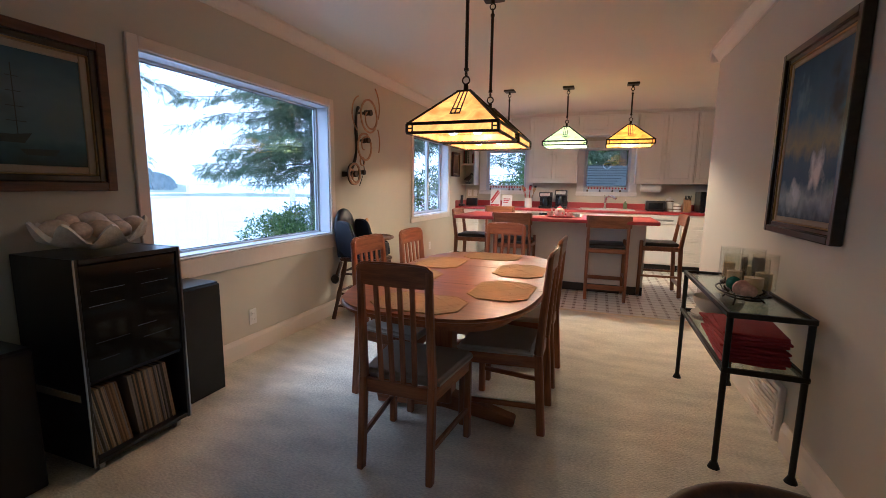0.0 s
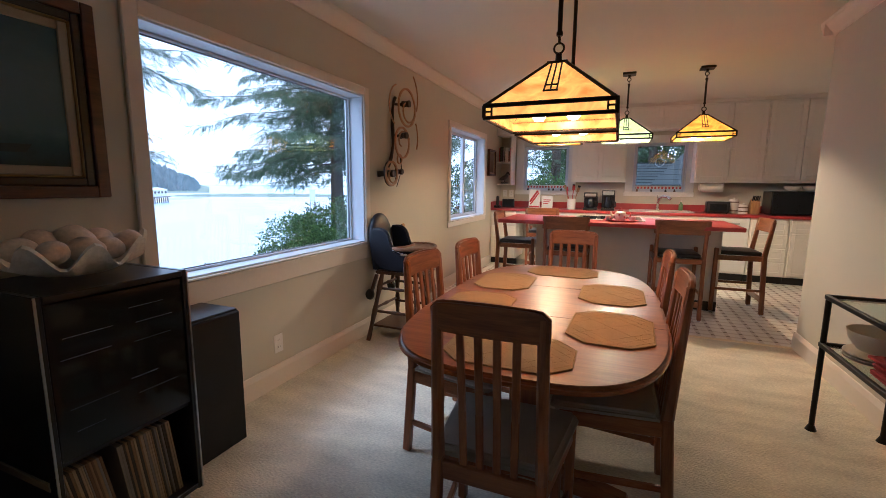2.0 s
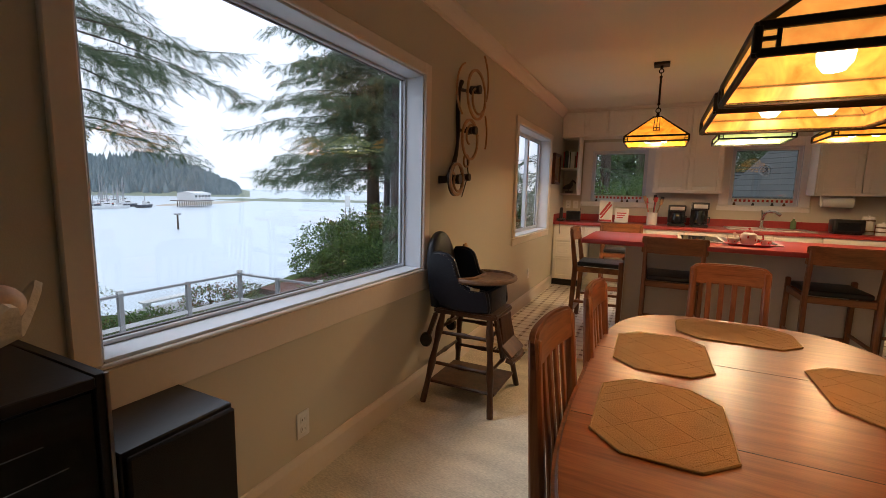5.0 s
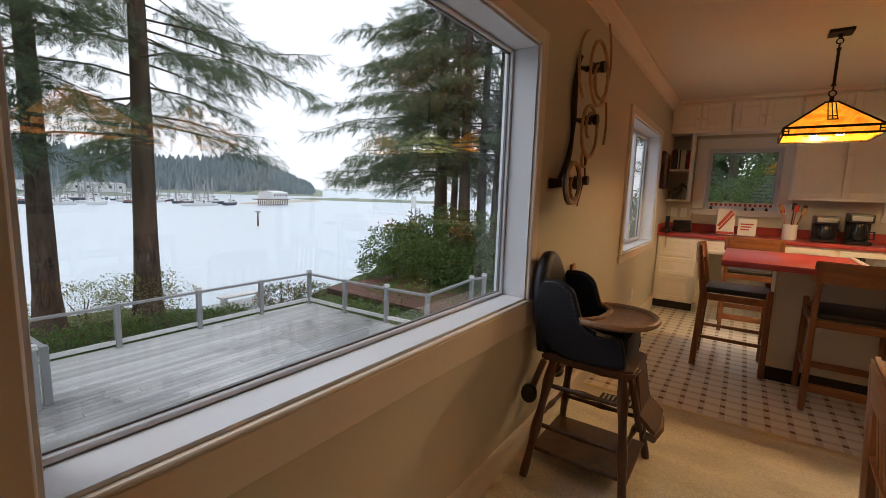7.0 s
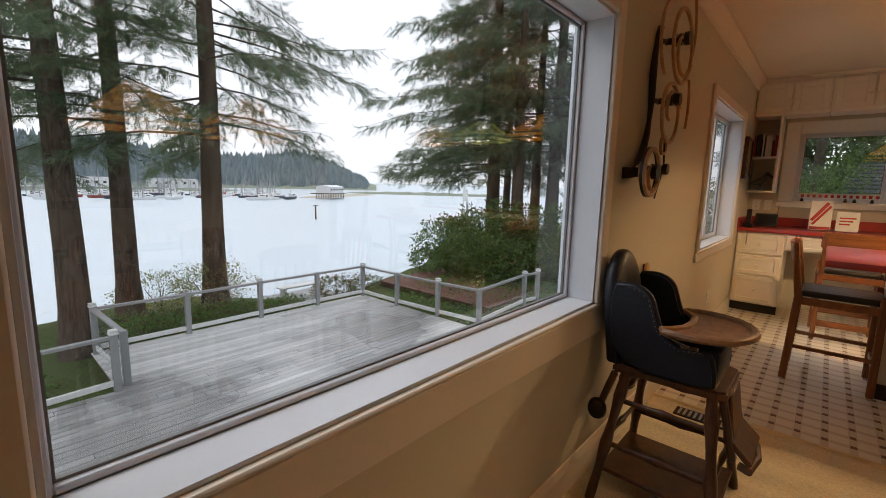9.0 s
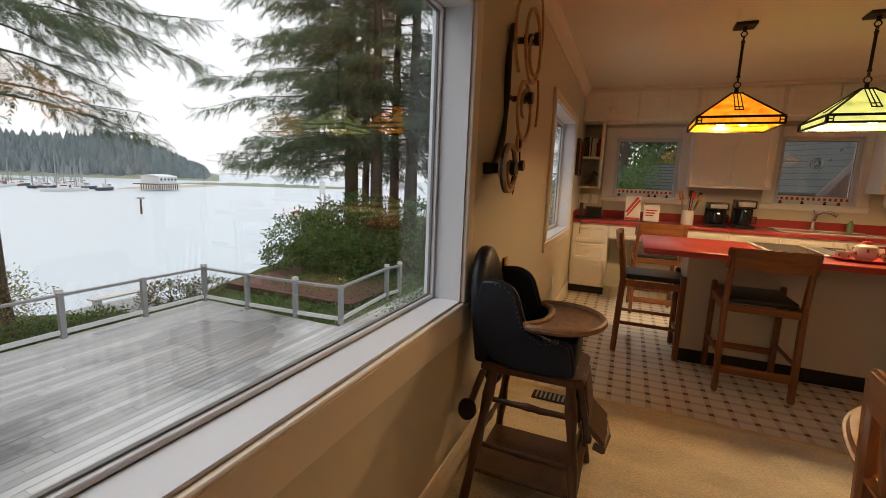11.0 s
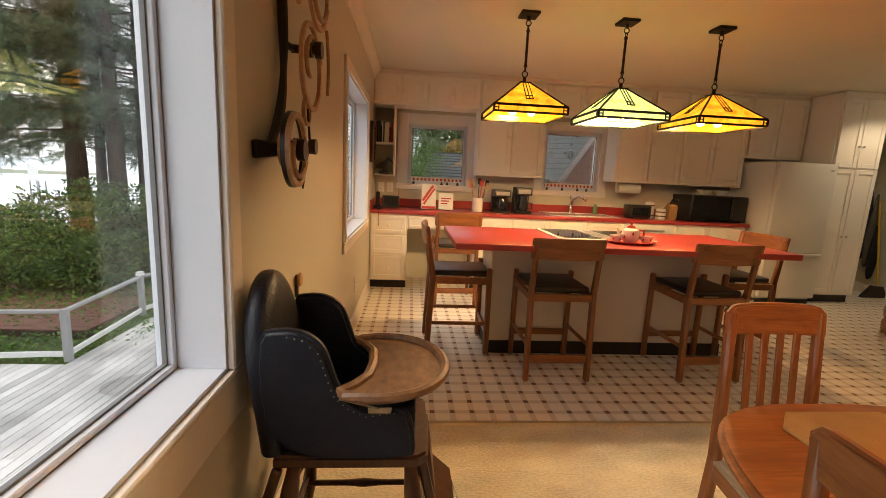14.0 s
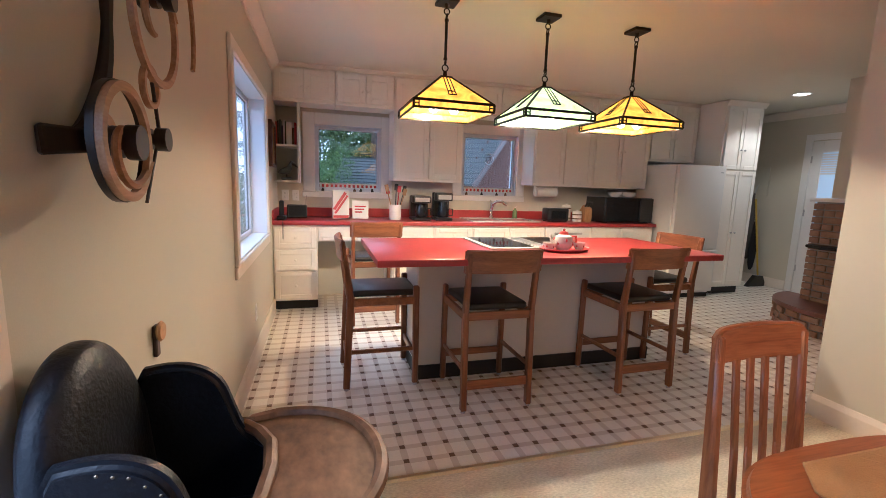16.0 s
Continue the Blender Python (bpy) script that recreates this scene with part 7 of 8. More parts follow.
part("sign_board", bx(-0.45, 0.45, -0.5, -0.44, 7.0, 8.6), M_RAILW, tw)

# neighbouring outbuilding behind the kitchen, seen through the north windows
gar = thing("outbuilding", pose(2.0, 14.0, -2.3, 0, 0, 40), "shingled outbuilding with grey roof and cedar gable", "building")
LN, HW, ZE, RISE = 2.1, 4.2, 3.6, 3.4
bm = bmesh.new()
prism(bm, [(0.25, 0), (2 * HW - 0.25, 0), (2 * HW - 0.25, ZE + 0.1), (HW, ZE + RISE - 0.05), (0.25, ZE + 0.1)], 0.3, LN, axis='y')
part("wall", bm, M_OLDWOOD, gar, smooth=False)
rows = 26
for q in range(rows):
    z = q * 0.26
    half = HW - 0.27 if z < ZE else max(0.1, (HW - 0.27) * (1 - (z - ZE) / RISE))
    xx = HW - half
    while xx < HW + half:
        wd = min(rb.uniform(0.12, 0.26), HW + half - xx)
        if wd > 0.04:
            bm = bx(xx + 0.004, xx + wd - 0.004, 0.27, 0.295 + rb.uniform(0, 0.006), z, z + 0.29)
            if xx < 5.0 and 2.4 < z < 6.2:
                part("shingle", bm, M_CEDAR, gar, smooth=False)
            else:
                bm.free()
        xx += wd
sl = math.hypot(HW, RISE)
for side in (0, 1):
    n_c = 22
    for q in range(n_c):
        u0, u1 = q / n_c, (q + 1) / n_c + 0.02
        bm = bmesh.new()
        for a, b, dz in ((u0, u1, 0.0),):
            x0, x1 = HW * a, HW * b
            z0, z1 = ZE + RISE * a + 0.06, ZE + RISE * b + 0.045
            if side:
                x0, x1 = 2 * HW - x0, 2 * HW - x1
            vs = [bm.verts.new(c) for c in ((x0, -0.15, z0), (x0, LN + 0.2, z0), (x1, LN + 0.2, z1), (x1, -0.15, z1), (x0, -0.15, z0 - 0.05), (x0, LN + 0.2, z0 - 0.05), (x1, LN + 0.2, z1 - 0.05), (x1, -0.15, z1 - 0.05))]
            for fc in ((0, 1, 2, 3), (7, 6, 5, 4), (0, 4, 5, 1), (3, 2, 6, 7), (0, 3, 7, 4), (1, 5, 6, 2)):
                bm.faces.new([vs[i] for i in fc])
            bmesh.ops.recalc_face_normals(bm, faces=bm.faces[:])
        part("roof_course", bm, M_SHINGLE, gar, smooth=False)
    bm = bmesh.new()
    e = 0 if not side else 2 * HW
    bar(bm, (e, -0.17, ZE - 0.05), (HW, -0.17, ZE + RISE - 0.05), 0.05, 0.15, (0, 0, 1), 0.004)
    part("rake_board", bm, M_OLDWOOD, gar, "dark grey rake board")
nb = thing("neighbour_house", pose(-1.5, 17.8, -2.3), "neighbouring house with grey shingle roof and brown dormer gable", "house")
part("wall", bx(0.2, 4.8, 0.2, 4.2, 0, 3.5), M_OLDWOOD, nb, smooth=False)
for q in range(9):
    bm = bmesh.new()
    y0, y1 = -0.2 + 2.4 * q / 9, -0.2 + 2.4 * (q + 1) / 9 + 0.04
    z0, z1 = 3.5 + 1.0 * q / 9 + 0.03, 3.5 + 1.0 * (q + 1) / 9 + 0.015
    prism(bm, [(y0, z0), (y1, z1), (y1, z1 - 0.04), (y0, z0 - 0.04)], 0.55 * q / 9, 5.0, axis='x')
    part("roof_course", bm, M_SHINGLE, nb, smooth=False)
bm = bmesh.new()
prism(bm, [(2.2, 4.46), (4.6, 3.4), (4.6, 3.5), (2.2, 4.56)], 0.5, 5.0, axis='x')
part("back_slope", bm, M_SHINGLE, nb, smooth=False)
bm = bmesh.new()
prism(bm, [(3.17, 4.1), (4.57, 4.1), (3.87, 4.8)], 1.25, 3.3, axis='y')
part("dormer_gable", bm, M_CEDAR, nb, "brown shingled dormer gable", smooth=False)
for e in (-0.85, 0.85):
    bm = bmesh.new()
    prism(bm, [(3.87 + e, 4.02), (3.87, 4.85), (3.87, 4.92), (3.87 + e, 4.09)], 1.1, 3.4, axis='y')
    part("dormer_roof", bm, M_SHINGLE, nb, smooth=False)
conifer(-3.0, 20.5, -2.3, 13, 0.28, 0.8, 3.4, 41, limbs=80, dense=1.0, spray=0.36)
conifer(1.4, 29.5, -2.3, 17, 0.3, 2.0, 5.0, 42, limbs=70, dense=1.0, spray=0.45)
conifer(-6.6, 25, -2.3, 16, 0.3, 1.6, 5.0, 43, limbs=60, dense=0.8, spray=0.4)
conifer(-2.2, 31.5, -2.3, 18, 0.3, 2.0, 5.2, 46, limbs=70, dense=1.0, spray=0.45)
shrub("far_hedge", -0.5, 33.0, -2.3, [(-3.4, 0, 3.4, 2.0, 1.4, 3.6), (-1.2, 0.6, 4.0, 2.0, 1.4, 4.2), (1.0, 0, 3.6, 2.0, 1.4, 4.0), (3.2, 0.5, 4.0, 2.2, 1.4, 4.2), (5.5, 0.5, 3.6, 2.2, 1.4, 4.0)], 26000, 0.30, M_LEAF, 48, "tall dark leafy trees behind the houses")
shrub("garden_shrub", -2.2, 17.0, -2.3, [(0.2, 0, 2.0, 0.9, 0.8, 2.1), (0.9, 0.6, 2.6, 0.7, 0.7, 2.3)], 14000, 0.07, M_LEAF, 47, "tall leafy shrub by the neighbouring house")
conifer(5.0, 30, -2.3, 19, 0.3, 2.5, 6, 44, limbs=40, dense=0.55, spray=0.45)
shrub("hedge", -3.6, 17.5, -2.3, [(-1.2, 0, 1.9, 1.3, 1.2, 1.9), (0.6, 0.9, 2.0, 1.2, 1.1, 2.0), (-3.0, 0.4, 2.2, 1.4, 1.2, 2.2)], 13000, 0.14, M_LEAF, 45, "tall green hedge behind the kitchen")
# ---- kitchen floor dots ----
def dot_at(i, j):
    return (DOT_X + (i - 8) * PITCH, DOT_Y + j * PITCH)


near = []
far = []
for i in range(58):
    for j in range(25):
        x, y = dot_at(i, j)
        if y > 7.40 or (-1.2 < x < 0.62 and 5.5 < y < 5.93):
            continue
        (near if x < 0.3 and y < 5.9 and len(near) < 300 else far).append((x, y))
dot_mesh = mesh_from("floor_dot", bx(-0.0135, 0.0135, -0.0135, 0.0135, -0.001, 0.0006), M_DOT, False)
kf = bpy.data.objects["floor_kitchen"]
for x, y in near:
    o = new("floor_dot", dot_mesh)
    o.parent = kf
    o.location = (x, y, 0)
v, f = scatter(np.array([(-0.014, -0.014, 0), (0.014, -0.014, 0), (0.014, 0.014, 0), (-0.014, 0.014, 0)]), np.array([(0, 1, 2, 3)]),
               np.array([[[1, 0, 0, x], [0, 1, 0, y], [0, 0, 1, 0.0006], [0, 0, 0, 1]] for x, y in far], dtype=float))
o = new("floor_dots", mesh_np("floor_dots", v, f, M_DOT, 4))
o.parent = kf
tagged(o, kind="stuff")

# ---- things on the worktop ----
CZ = 0.911
M_PAPER = mat("paper_white", (0.72, 0.70, 0.66), 0.6, var=0.04)
M_REDP = mat("print_red", (0.45, 0.03, 0.03), 0.45, var=0.1)
M_BLKP = mat("black_plastic", (0.015, 0.015, 0.016), 0.3, var=0.2)
M_GLS = mat("dark_glass", (0.012, 0.014, 0.018), 0.06, var=0.1, bump=0)
M_CERAM = mat("white_ceramic", (0.72, 0.70, 0.66), 0.22, var=0.04)
M_GRNB = mat("dark_green_book", (0.03, 0.07, 0.05), 0.6, var=0.1)
M_NAVY = mat("navy_book", (0.025, 0.03, 0.06), 0.6, var=0.1)
M_BRNB = mat("brown_book", (0.12, 0.06, 0.03), 0.6, var=0.1)
M_KWOOD = wood("block_wood", (0.25, 0.13, 0.05), (0.45, 0.26, 0.12), 2)

cb = thing("cereal_box", pose(-1.62, 7.56, CZ, -6, 0, 4), "red and white cereal box on the worktop", "box")
part("carton", bx(-0.085, 0.085, -0.03, 0.03, 0.006, 0.30, bevel=0.002), M_PAPER, cb)
for x0, z0, x1, z1, w in ((-0.07, 0.10, 0.05, 0.28, 0.03), (-0.06, 0.06, 0.07, 0.25, 0.022)):
    bm = bmesh.new()
    bar(bm, (x0, -0.0306, z0), (x1, -0.0306, z1), w, 0.0012, (0, 1, 0), 0)
    part("printed_shape", bm, M_REDP, cb, smooth=False)
part("printed_band", bx(-0.08, 0.08, -0.0314, -0.0302, 0.012, 0.04), M_REDP, cb)
cd = thing("recipe_box", pose(-1.415, 7.56, CZ, -8, 0, -3), "white recipe card holder with printed lines", "box")
part("card", bx(-0.085, 0.085, -0.012, 0.012, 0.008, 0.20, bevel=0.002), M_PAPER, cd)
for k in range(3):
    part("printed_line", bx(-0.06, 0.06 - 0.02 * k, -0.0128, -0.0121, 0.13 - 0.03 * k, 0.145 - 0.03 * k), M_REDP, cd)
cr = thing("utensil_crock", pose(-1.04, 7.55, CZ), "white crock full of kitchen utensils", "crock")
bm = bmesh.new()
lathe(bm, [(0, 0), (0.06, 0), (0.066, 0.01), (0.064, 0.15), (0.068, 0.165), (0.06, 0.165), (0.056, 0.02), (0, 0.02)], 24)
part("pot", bm, M_CERAM, cr)
for a, l, mt in ((0.4, 0.30, M_BLKP), (1.4, 0.32, M_BLKP), (2.4, 0.28, M_REDP), (3.6, 0.31, M_KWOOD), (5.0, 0.30, M_REDP), (5.8, 0.27, M_KWOOD)):
    bm = bmesh.new()
    e = Vector((0.10 * math.cos(a), 0.06 * math.sin(a), l))
    rod(bm, (0.02 * math.cos(a), 0.02 * math.sin(a), 0.02), e, 0.006, 0.006, 8)
    bar(bm, e, e + Vector((0.02 * math.cos(a), 0, 0.07)), 0.04, 0.008, (0, 1, 0), 0.003)
    part("utensil", bm, mt, cr)
for x, w, h, lab in ((-0.755, 0.20, 0.27, "black drip coffee maker with glass jug"), (-0.50, 0.19, 0.31, "black coffee machine with steel front")):
    c = thing("coffee_maker", pose(x, 7.58, CZ), lab, "coffee maker", "coffee makers")
    part("base", bx(-w / 2, w / 2, -0.12, 0.12, 0, 0.035, bevel=0.008), M_BLKP, c)
    part("tower", bx(-w / 2, w / 2, 0.03, 0.12, 0.036, h, bevel=0.01), M_BLKP, c)
    part("brew_head", bx(-w / 2, w / 2, -0.11, 0.029, h * 0.70, h, bevel=0.014, seg=2), M_BLKP, c)
    part("front_plate", bx(-w / 2 + 0.02, w / 2 - 0.02, -0.114, -0.108, h * 0.76, h * 0.92, bevel=0.003), M_STEEL, c)
    bm = bmesh.new()
    lathe(bm, [(0, 0.037), (0.055, 0.037), (0.068, 0.06), (0.066, 0.12), (0.05, h * 0.66), (0, h * 0.66)], 20, (0, -0.045))
    j = part("jug", bm, M_GLS, c, "dark glass jug")
    bm = bmesh.new()
    tube(bm, [(0.062, -0.06, 0.13), (0.105, -0.075, 0.13), (0.105, -0.075, 0.06), (0.066, -0.06, 0.06)], 0.008, 6)
    part("handle", bm, M_BLKP, j)
sk = thing("kitchen_sink", pose(0.22, 7.61, CZ), "white drop-in double kitchen sink", "sink")
bm = bmesh.new()
for a in ((-0.42, 0.42, -0.25, -0.21, 0, 0.014), (-0.42, 0.42, 0.19, 0.25, 0, 0.014), (-0.42, -0.38, -0.21, 0.19, 0, 0.014), (0.38, 0.42, -0.21, 0.19, 0, 0.014), (-0.02, 0.02, -0.21, 0.19, 0, 0.012)):
    box(bm, *a, bevel=0.005)
part("rim", bm, M_CERAM, sk)
fa = thing("faucet", pose(0.20, 7.825, CZ + 0.014), "chrome kitchen faucet with curved spout", "faucet")
bm = bmesh.new()
lathe(bm, [(0, 0), (0.03, 0), (0.028, 0.012), (0.018, 0.03), (0.016, 0.13), (0, 0.135)], 16)
tube(bm, [(0, 0, 0.10), (0.01, -0.02, 0.17), (0.05, -0.05, 0.205), (0.11, -0.08, 0.20), (0.16, -0.11, 0.165)], [0.019, 0.018, 0.017, 0.017, 0.020], 10)
part("spout", bm, M_CHROME, fa)
bm = bmesh.new()
tube(bm, [(0, 0, 0.13), (-0.01, 0.0, 0.19), (-0.015, -0.005, 0.22)], [0.012, 0.009, 0.007], 8)
part("lever", bm, M_CHROME, fa)
sb = thing("soap_bottle", pose(0.51, 7.80, CZ + 0.014), "small green soap bottle by the sink", "bottle")
bm = bmesh.new()
lathe(bm, [(0, 0), (0.028, 0), (0.03, 0.01), (0.03, 0.085), (0.012, 0.11), (0.012, 0.125), (0, 0.125)], 16)
part("bottle", bm, mat("green_soap", (0.16, 0.26, 0.12), 0.2, var=0.1), sb)
bm = bmesh.new()
rod(bm, (0, 0, 0.125), (0, 0, 0.15), 0.006, 0.006, 8)
rod(bm, (0, 0, 0.15), (0, -0.03, 0.15), 0.005, 0.005, 8)
part("pump", bm, M_CERAM, sb)
ts = thing("toaster", pose(0.93, 7.55, CZ), "black and steel two slot toaster", "toaster")
part("body", bx(-0.14, 0.14, -0.085, 0.085, 0.012, 0.165, bevel=0.02, seg=3), M_BLKP, ts)
part("front_plate", bx(-0.10, 0.10, -0.088, -0.084, 0.04, 0.13, bevel=0.002), M_GLS, ts)
part("foot", bx(-0.12, 0.12, -0.07, 0.07, 0, 0.012), M_BLKP, ts)
part("slot", bx(-0.11, 0.11, -0.035, -0.015, 0.1645, 0.1665), M_STEEL, ts)
part("slot", bx(-0.11, 0.11, 0.015, 0.035, 0.1645, 0.1665), M_STEEL, ts)
for x, y, h in ((1.145, 7.66, 0.20), (1.24, 7.56, 0.13)):
    c = thing("canister", pose(x, y, CZ), "cream ceramic canister with brown bands", "canister", "canisters")
    bm = bmesh.new()
    lathe(bm, [(0, 0), (0.055, 0), (0.058, 0.01), (0.058, h - 0.02), (0.05, h - 0.012), (0, h - 0.012)], 20)
    part("jar", bm, M_CERAM, c)
    bm = bmesh.new()
    lathe(bm, [(0, h - 0.012), (0.056, h - 0.012), (0.05, h), (0.012, h + 0.004), (0.012, h + 0.018), (0, h + 0.02)], 20)
    part("lid", bm, M_CERAM, c)
    for z in (0.03, h - 0.05):
        bm = bmesh.new()
        lathe(bm, [(0.0583, z), (0.0592, z + 0.003), (0.0592, z + 0.012), (0.0583, z + 0.015)], 20)
        part("band", bm, M_BRNB, c)
kb = thing("knife_block", pose(1.37, 7.60, CZ), "wooden knife block with black handled knives", "knife block")
bm = bmesh.new()
prism(bm, [(-0.09, 0), (0.07, 0), (0.07, 0.10), (-0.03, 0.21), (-0.09, 0.16)], -0.05, 0.05, axis='x', bevel=0.004)
part("block", bm, M_KWOOD, kb)
for k in range(5):
    bm = bmesh.new()
    bar(bm, (-0.035 + 0.018 * k, -0.045 + 0.01 * (k % 2), 0.17), (-0.035 + 0.018 * k, -0.10 + 0.01 * (k % 2), 0.25), 0.012, 0.018, (0, 1, 0), 0.003)
    part("knife_handle", bm, M_BLKP, kb)
mw = thing("microwave", pose(1.86, 7.57, CZ), "black countertop microwave oven", "microwave")
part("body", bx(-0.35, 0.35, -0.17, 0.22, 0.012, 0.315, bevel=0.006), M_BLKP, mw)
part("door", bx(-0.348, 0.16, -0.195, -0.171, 0.018, 0.31, bevel=0.006), M_GLS, mw, "dark glass door")
part("control_panel", bx(0.165, 0.348, -0.193, -0.171, 0.018, 0.31, bevel=0.006), M_BLKP, mw)
part("handle", bx(0.135, 0.15, -0.225, -0.196, 0.05, 0.28, bevel=0.006), M_BLKP, mw)
for k in range(4):
    part("button_row", bx(0.19, 0.32, -0.1945, -0.1928, 0.05 + 0.035 * k, 0.07 + 0.035 * k), M_HIFI, mw)
for x in (-0.3, 0.3):
    part("foot", bx(x - 0.02, x + 0.02, -0.15, 0.2, 0, 0.012), M_BLKP, mw)
for x in (1.76, 1.96):
    bm = bmesh.new()
    lathe(bm, [(0, 0), (0.04, 0), (0.085, 0.035), (0.095, 0.065), (0.09, 0.065), (0.08, 0.035), (0.035, 0.006), (0, 0.006)], 24)
    solid("mixing_bowl", bm, M_CERAM, "white bowl on top of the microwave", "bowl", "bowls on the microwave", m=pose(x, 7.55, CZ + 0.316))
pt = thing("paper_towel_holder", pose(0.86, 7.70, 1.26), "white paper towel roll under the cabinet", "paper towel")
bm = bmesh.new()
rod(bm, (-0.14, 0, 0), (0.14, 0, 0), 0.056, 0.056, 24)
part("paper_roll", bm, M_PAPER, pt)
for x in (-0.15, 0.15):
    part("bracket", bx(x - 0.006, x + 0.006, -0.02, 0.02, -0.03, 0.076), M_PAPER, pt)
tv = thing("small_radio", pose(-2.06, 7.60, CZ, -10, 0, 8), "small black screen radio with aerial", "radio")
part("case", bx(-0.10, 0.10, -0.02, 0.03, 0.006, 0.145, bevel=0.008), M_BLKP, tv)
part("screen", bx(-0.085, 0.085, -0.022, -0.0195, 0.02, 0.13), M_GLS, tv)
bm = bmesh.new()
rod(bm, (0.09, 0.02, 0.14), (0.10, 0.03, 0.25), 0.0025, 0.002, 6)
part("aerial", bm, M_BLKP, tv)
ph = thing("telephone", pose(-2.20, 7.45, CZ), "black telephone with hanging curled cord", "telephone")
part("base", bx(-0.045, 0.045, -0.07, 0.07, 0, 0.04, bevel=0.01), M_BLKP, ph)
bm = bmesh.new()
bar(bm, (0, -0.02, 0.04), (0, 0.0, 0.19), 0.045, 0.035, (0, 1, 0), 0.008)
part("handset", bm, M_BLKP, ph)
bm = bmesh.new()
pts = [(0.02 + 0.004 * math.cos(i * 1.3), -0.07 - 0.098 * min(1, i / 20) + 0.004 * math.sin(i * 1.3), 0.02 - 0.004 * max(0, i - 20) if i > 20 else 0.022) for i in range(70)]
tube(bm, pts, 0.0035, 5)
part("cord", bm, M_BLKP, ph)

# shelf books and the bird figure
bk = random.Random(21)
x = -2.265
while x < -2.075:
    w, h = bk.uniform(0.012, 0.026), bk.uniform(0.17, 0.25)
    b = thing("book", pose(x, 7.70, 1.668), "upright book on the corner shelf", "book", "shelf books")
    part("cover", bx(0, w, 0, 0.16, 0, h, bevel=0.001), bk.choice((M_NAVY, M_GRNB, M_BRNB, M_PAPER, M_BLKP, M_REDP, M_BLKP)), b)
    x += w + 0.002
bm = bmesh.new()
box(bm, -0.05, 0.05, -0.04, 0.04, 0, 0.035, bevel=0.006)
tube(bm, [(-0.09, 0, 0.075), (-0.05, 0, 0.085), (0.0, 0, 0.10), (0.03, 0, 0.13), (0.035, 0, 0.165), (0.05, 0, 0.185), (0.065, 0, 0.178)], [0.006, 0.03, 0.042, 0.03, 0.016, 0.02, 0.016], 12)
tube(bm, [(0.06, 0, 0.178), (0.09, 0, 0.15), (0.125, 0, 0.125)], [0.014, 0.01, 0.003], 8)
rod(bm, (0.0, 0.01, 0.03), (0.0, 0.01, 0.08), 0.006, 0.006, 6)
rod(bm, (0.0, -0.01, 0.03), (0.0, -0.01, 0.08), 0.006, 0.006, 6)
solid("pelican_figure", bm, mat("painted_bird", (0.05, 0.055, 0.06), 0.45, var=0.5, scale=20, second=(0.16, 0.15, 0.14)), "small painted pelican figure on the shelf", "figure", m=pose(-2.165, 7.72, 1.303))

# striped fringe along the kitchen window sills
for (a, b) in ((KW1[0], KW1[1]), (KW2[0], KW2[1])):
    fr_ = thing("window_fringe", pose(0, 0, 0), "red and white striped fringe at the window", "fringe")
    n = 26
    part("header", bx(a + 0.04, b - 0.04, YB + 0.012, YB + 0.022, 1.272, 1.288), M_PAPER, fr_)
    for k in range(n):
        u = a + 0.045 + (b - a - 0.09) * k / n
        part("tassel", bx(u, u + (b - a - 0.09) / n * 0.92, YB + 0.014, YB + 0.02, 1.242, 1.272), M_REDP if k % 2 else M_PAPER, fr_)
for u, mt in ((-1.80, M_BLKP), (-1.45, M_BRNB), (-1.38, M_BLKP), (-1.25, M_BLKP), (-0.10, M_BRNB), (0.10, M_BLKP), (0.30, M_BLKP), (0.42, M_BRNB)):
    bm = bmesh.new()
    lathe(bm, [(0, 0), (0.014, 0), (0.018, 0.012), (0.010, 0.025), (0.012, 0.034), (0, 0.04)], 10)
    solid("sill_trinket", bm, mt, "tiny dark trinket on the window ledge", "trinket", "window ledge trinkets", m=pose(u, YB - 0.012, 1.197))

# ---- on the island ----
ck = thing("cooktop", pose(-0.44, 5.64, 0.911), "white framed electric cooktop with black panels", "cooktop")
part("frame", bx(-0.36, 0.36, -0.28, 0.28, 0, 0.010, bevel=0.004), M_CERAM, ck)
part("glass_panel", bx(-0.33, -0.04, -0.25, 0.25, 0.0101, 0.013, bevel=0.001), M_GLS, ck)
part("grill_panel", bx(0.10, 0.33, -0.25, 0.25, 0.0101, 0.013, bevel=0.001), M_GLS, ck)
for k in range(9):
    part("vent_slat", bx(-0.02, 0.08, -0.22 + 0.05 * k, -0.19 + 0.05 * k, 0.0101, 0.014), M_STEEL, ck)
bm = bmesh.new()
lathe(bm, [(0, 0), (0.115, 0.0), (0.145, 0.012), (0.15, 0.018), (0.14, 0.018), (0.11, 0.006), (0, 0.006)], 36)
bmesh.ops.scale(bm, vec=(1.15, 0.75, 1), verts=bm.verts)
solid("serving_tray", bm, M_REDP, "red oval tray with tea things", "tray", m=pose(-0.32, 5.285, 0.911))
M_TEAP = mat("floral_china", (0.72, 0.66, 0.60), 0.2, var=0.06, scale=10, second=(0.75, 0.70, 0.66))
tp = thing("teapot", pose(-0.325, 5.295, 0.9175), "white china teapot with red flowers", "teapot")
bm = bmesh.new()
lathe(bm, [(0, 0), (0.035, 0), (0.055, 0.02), (0.062, 0.05), (0.052, 0.085), (0.03, 0.10), (0, 0.10)], 24)
part("pot", bm, M_TEAP, tp)
bm = bmesh.new()
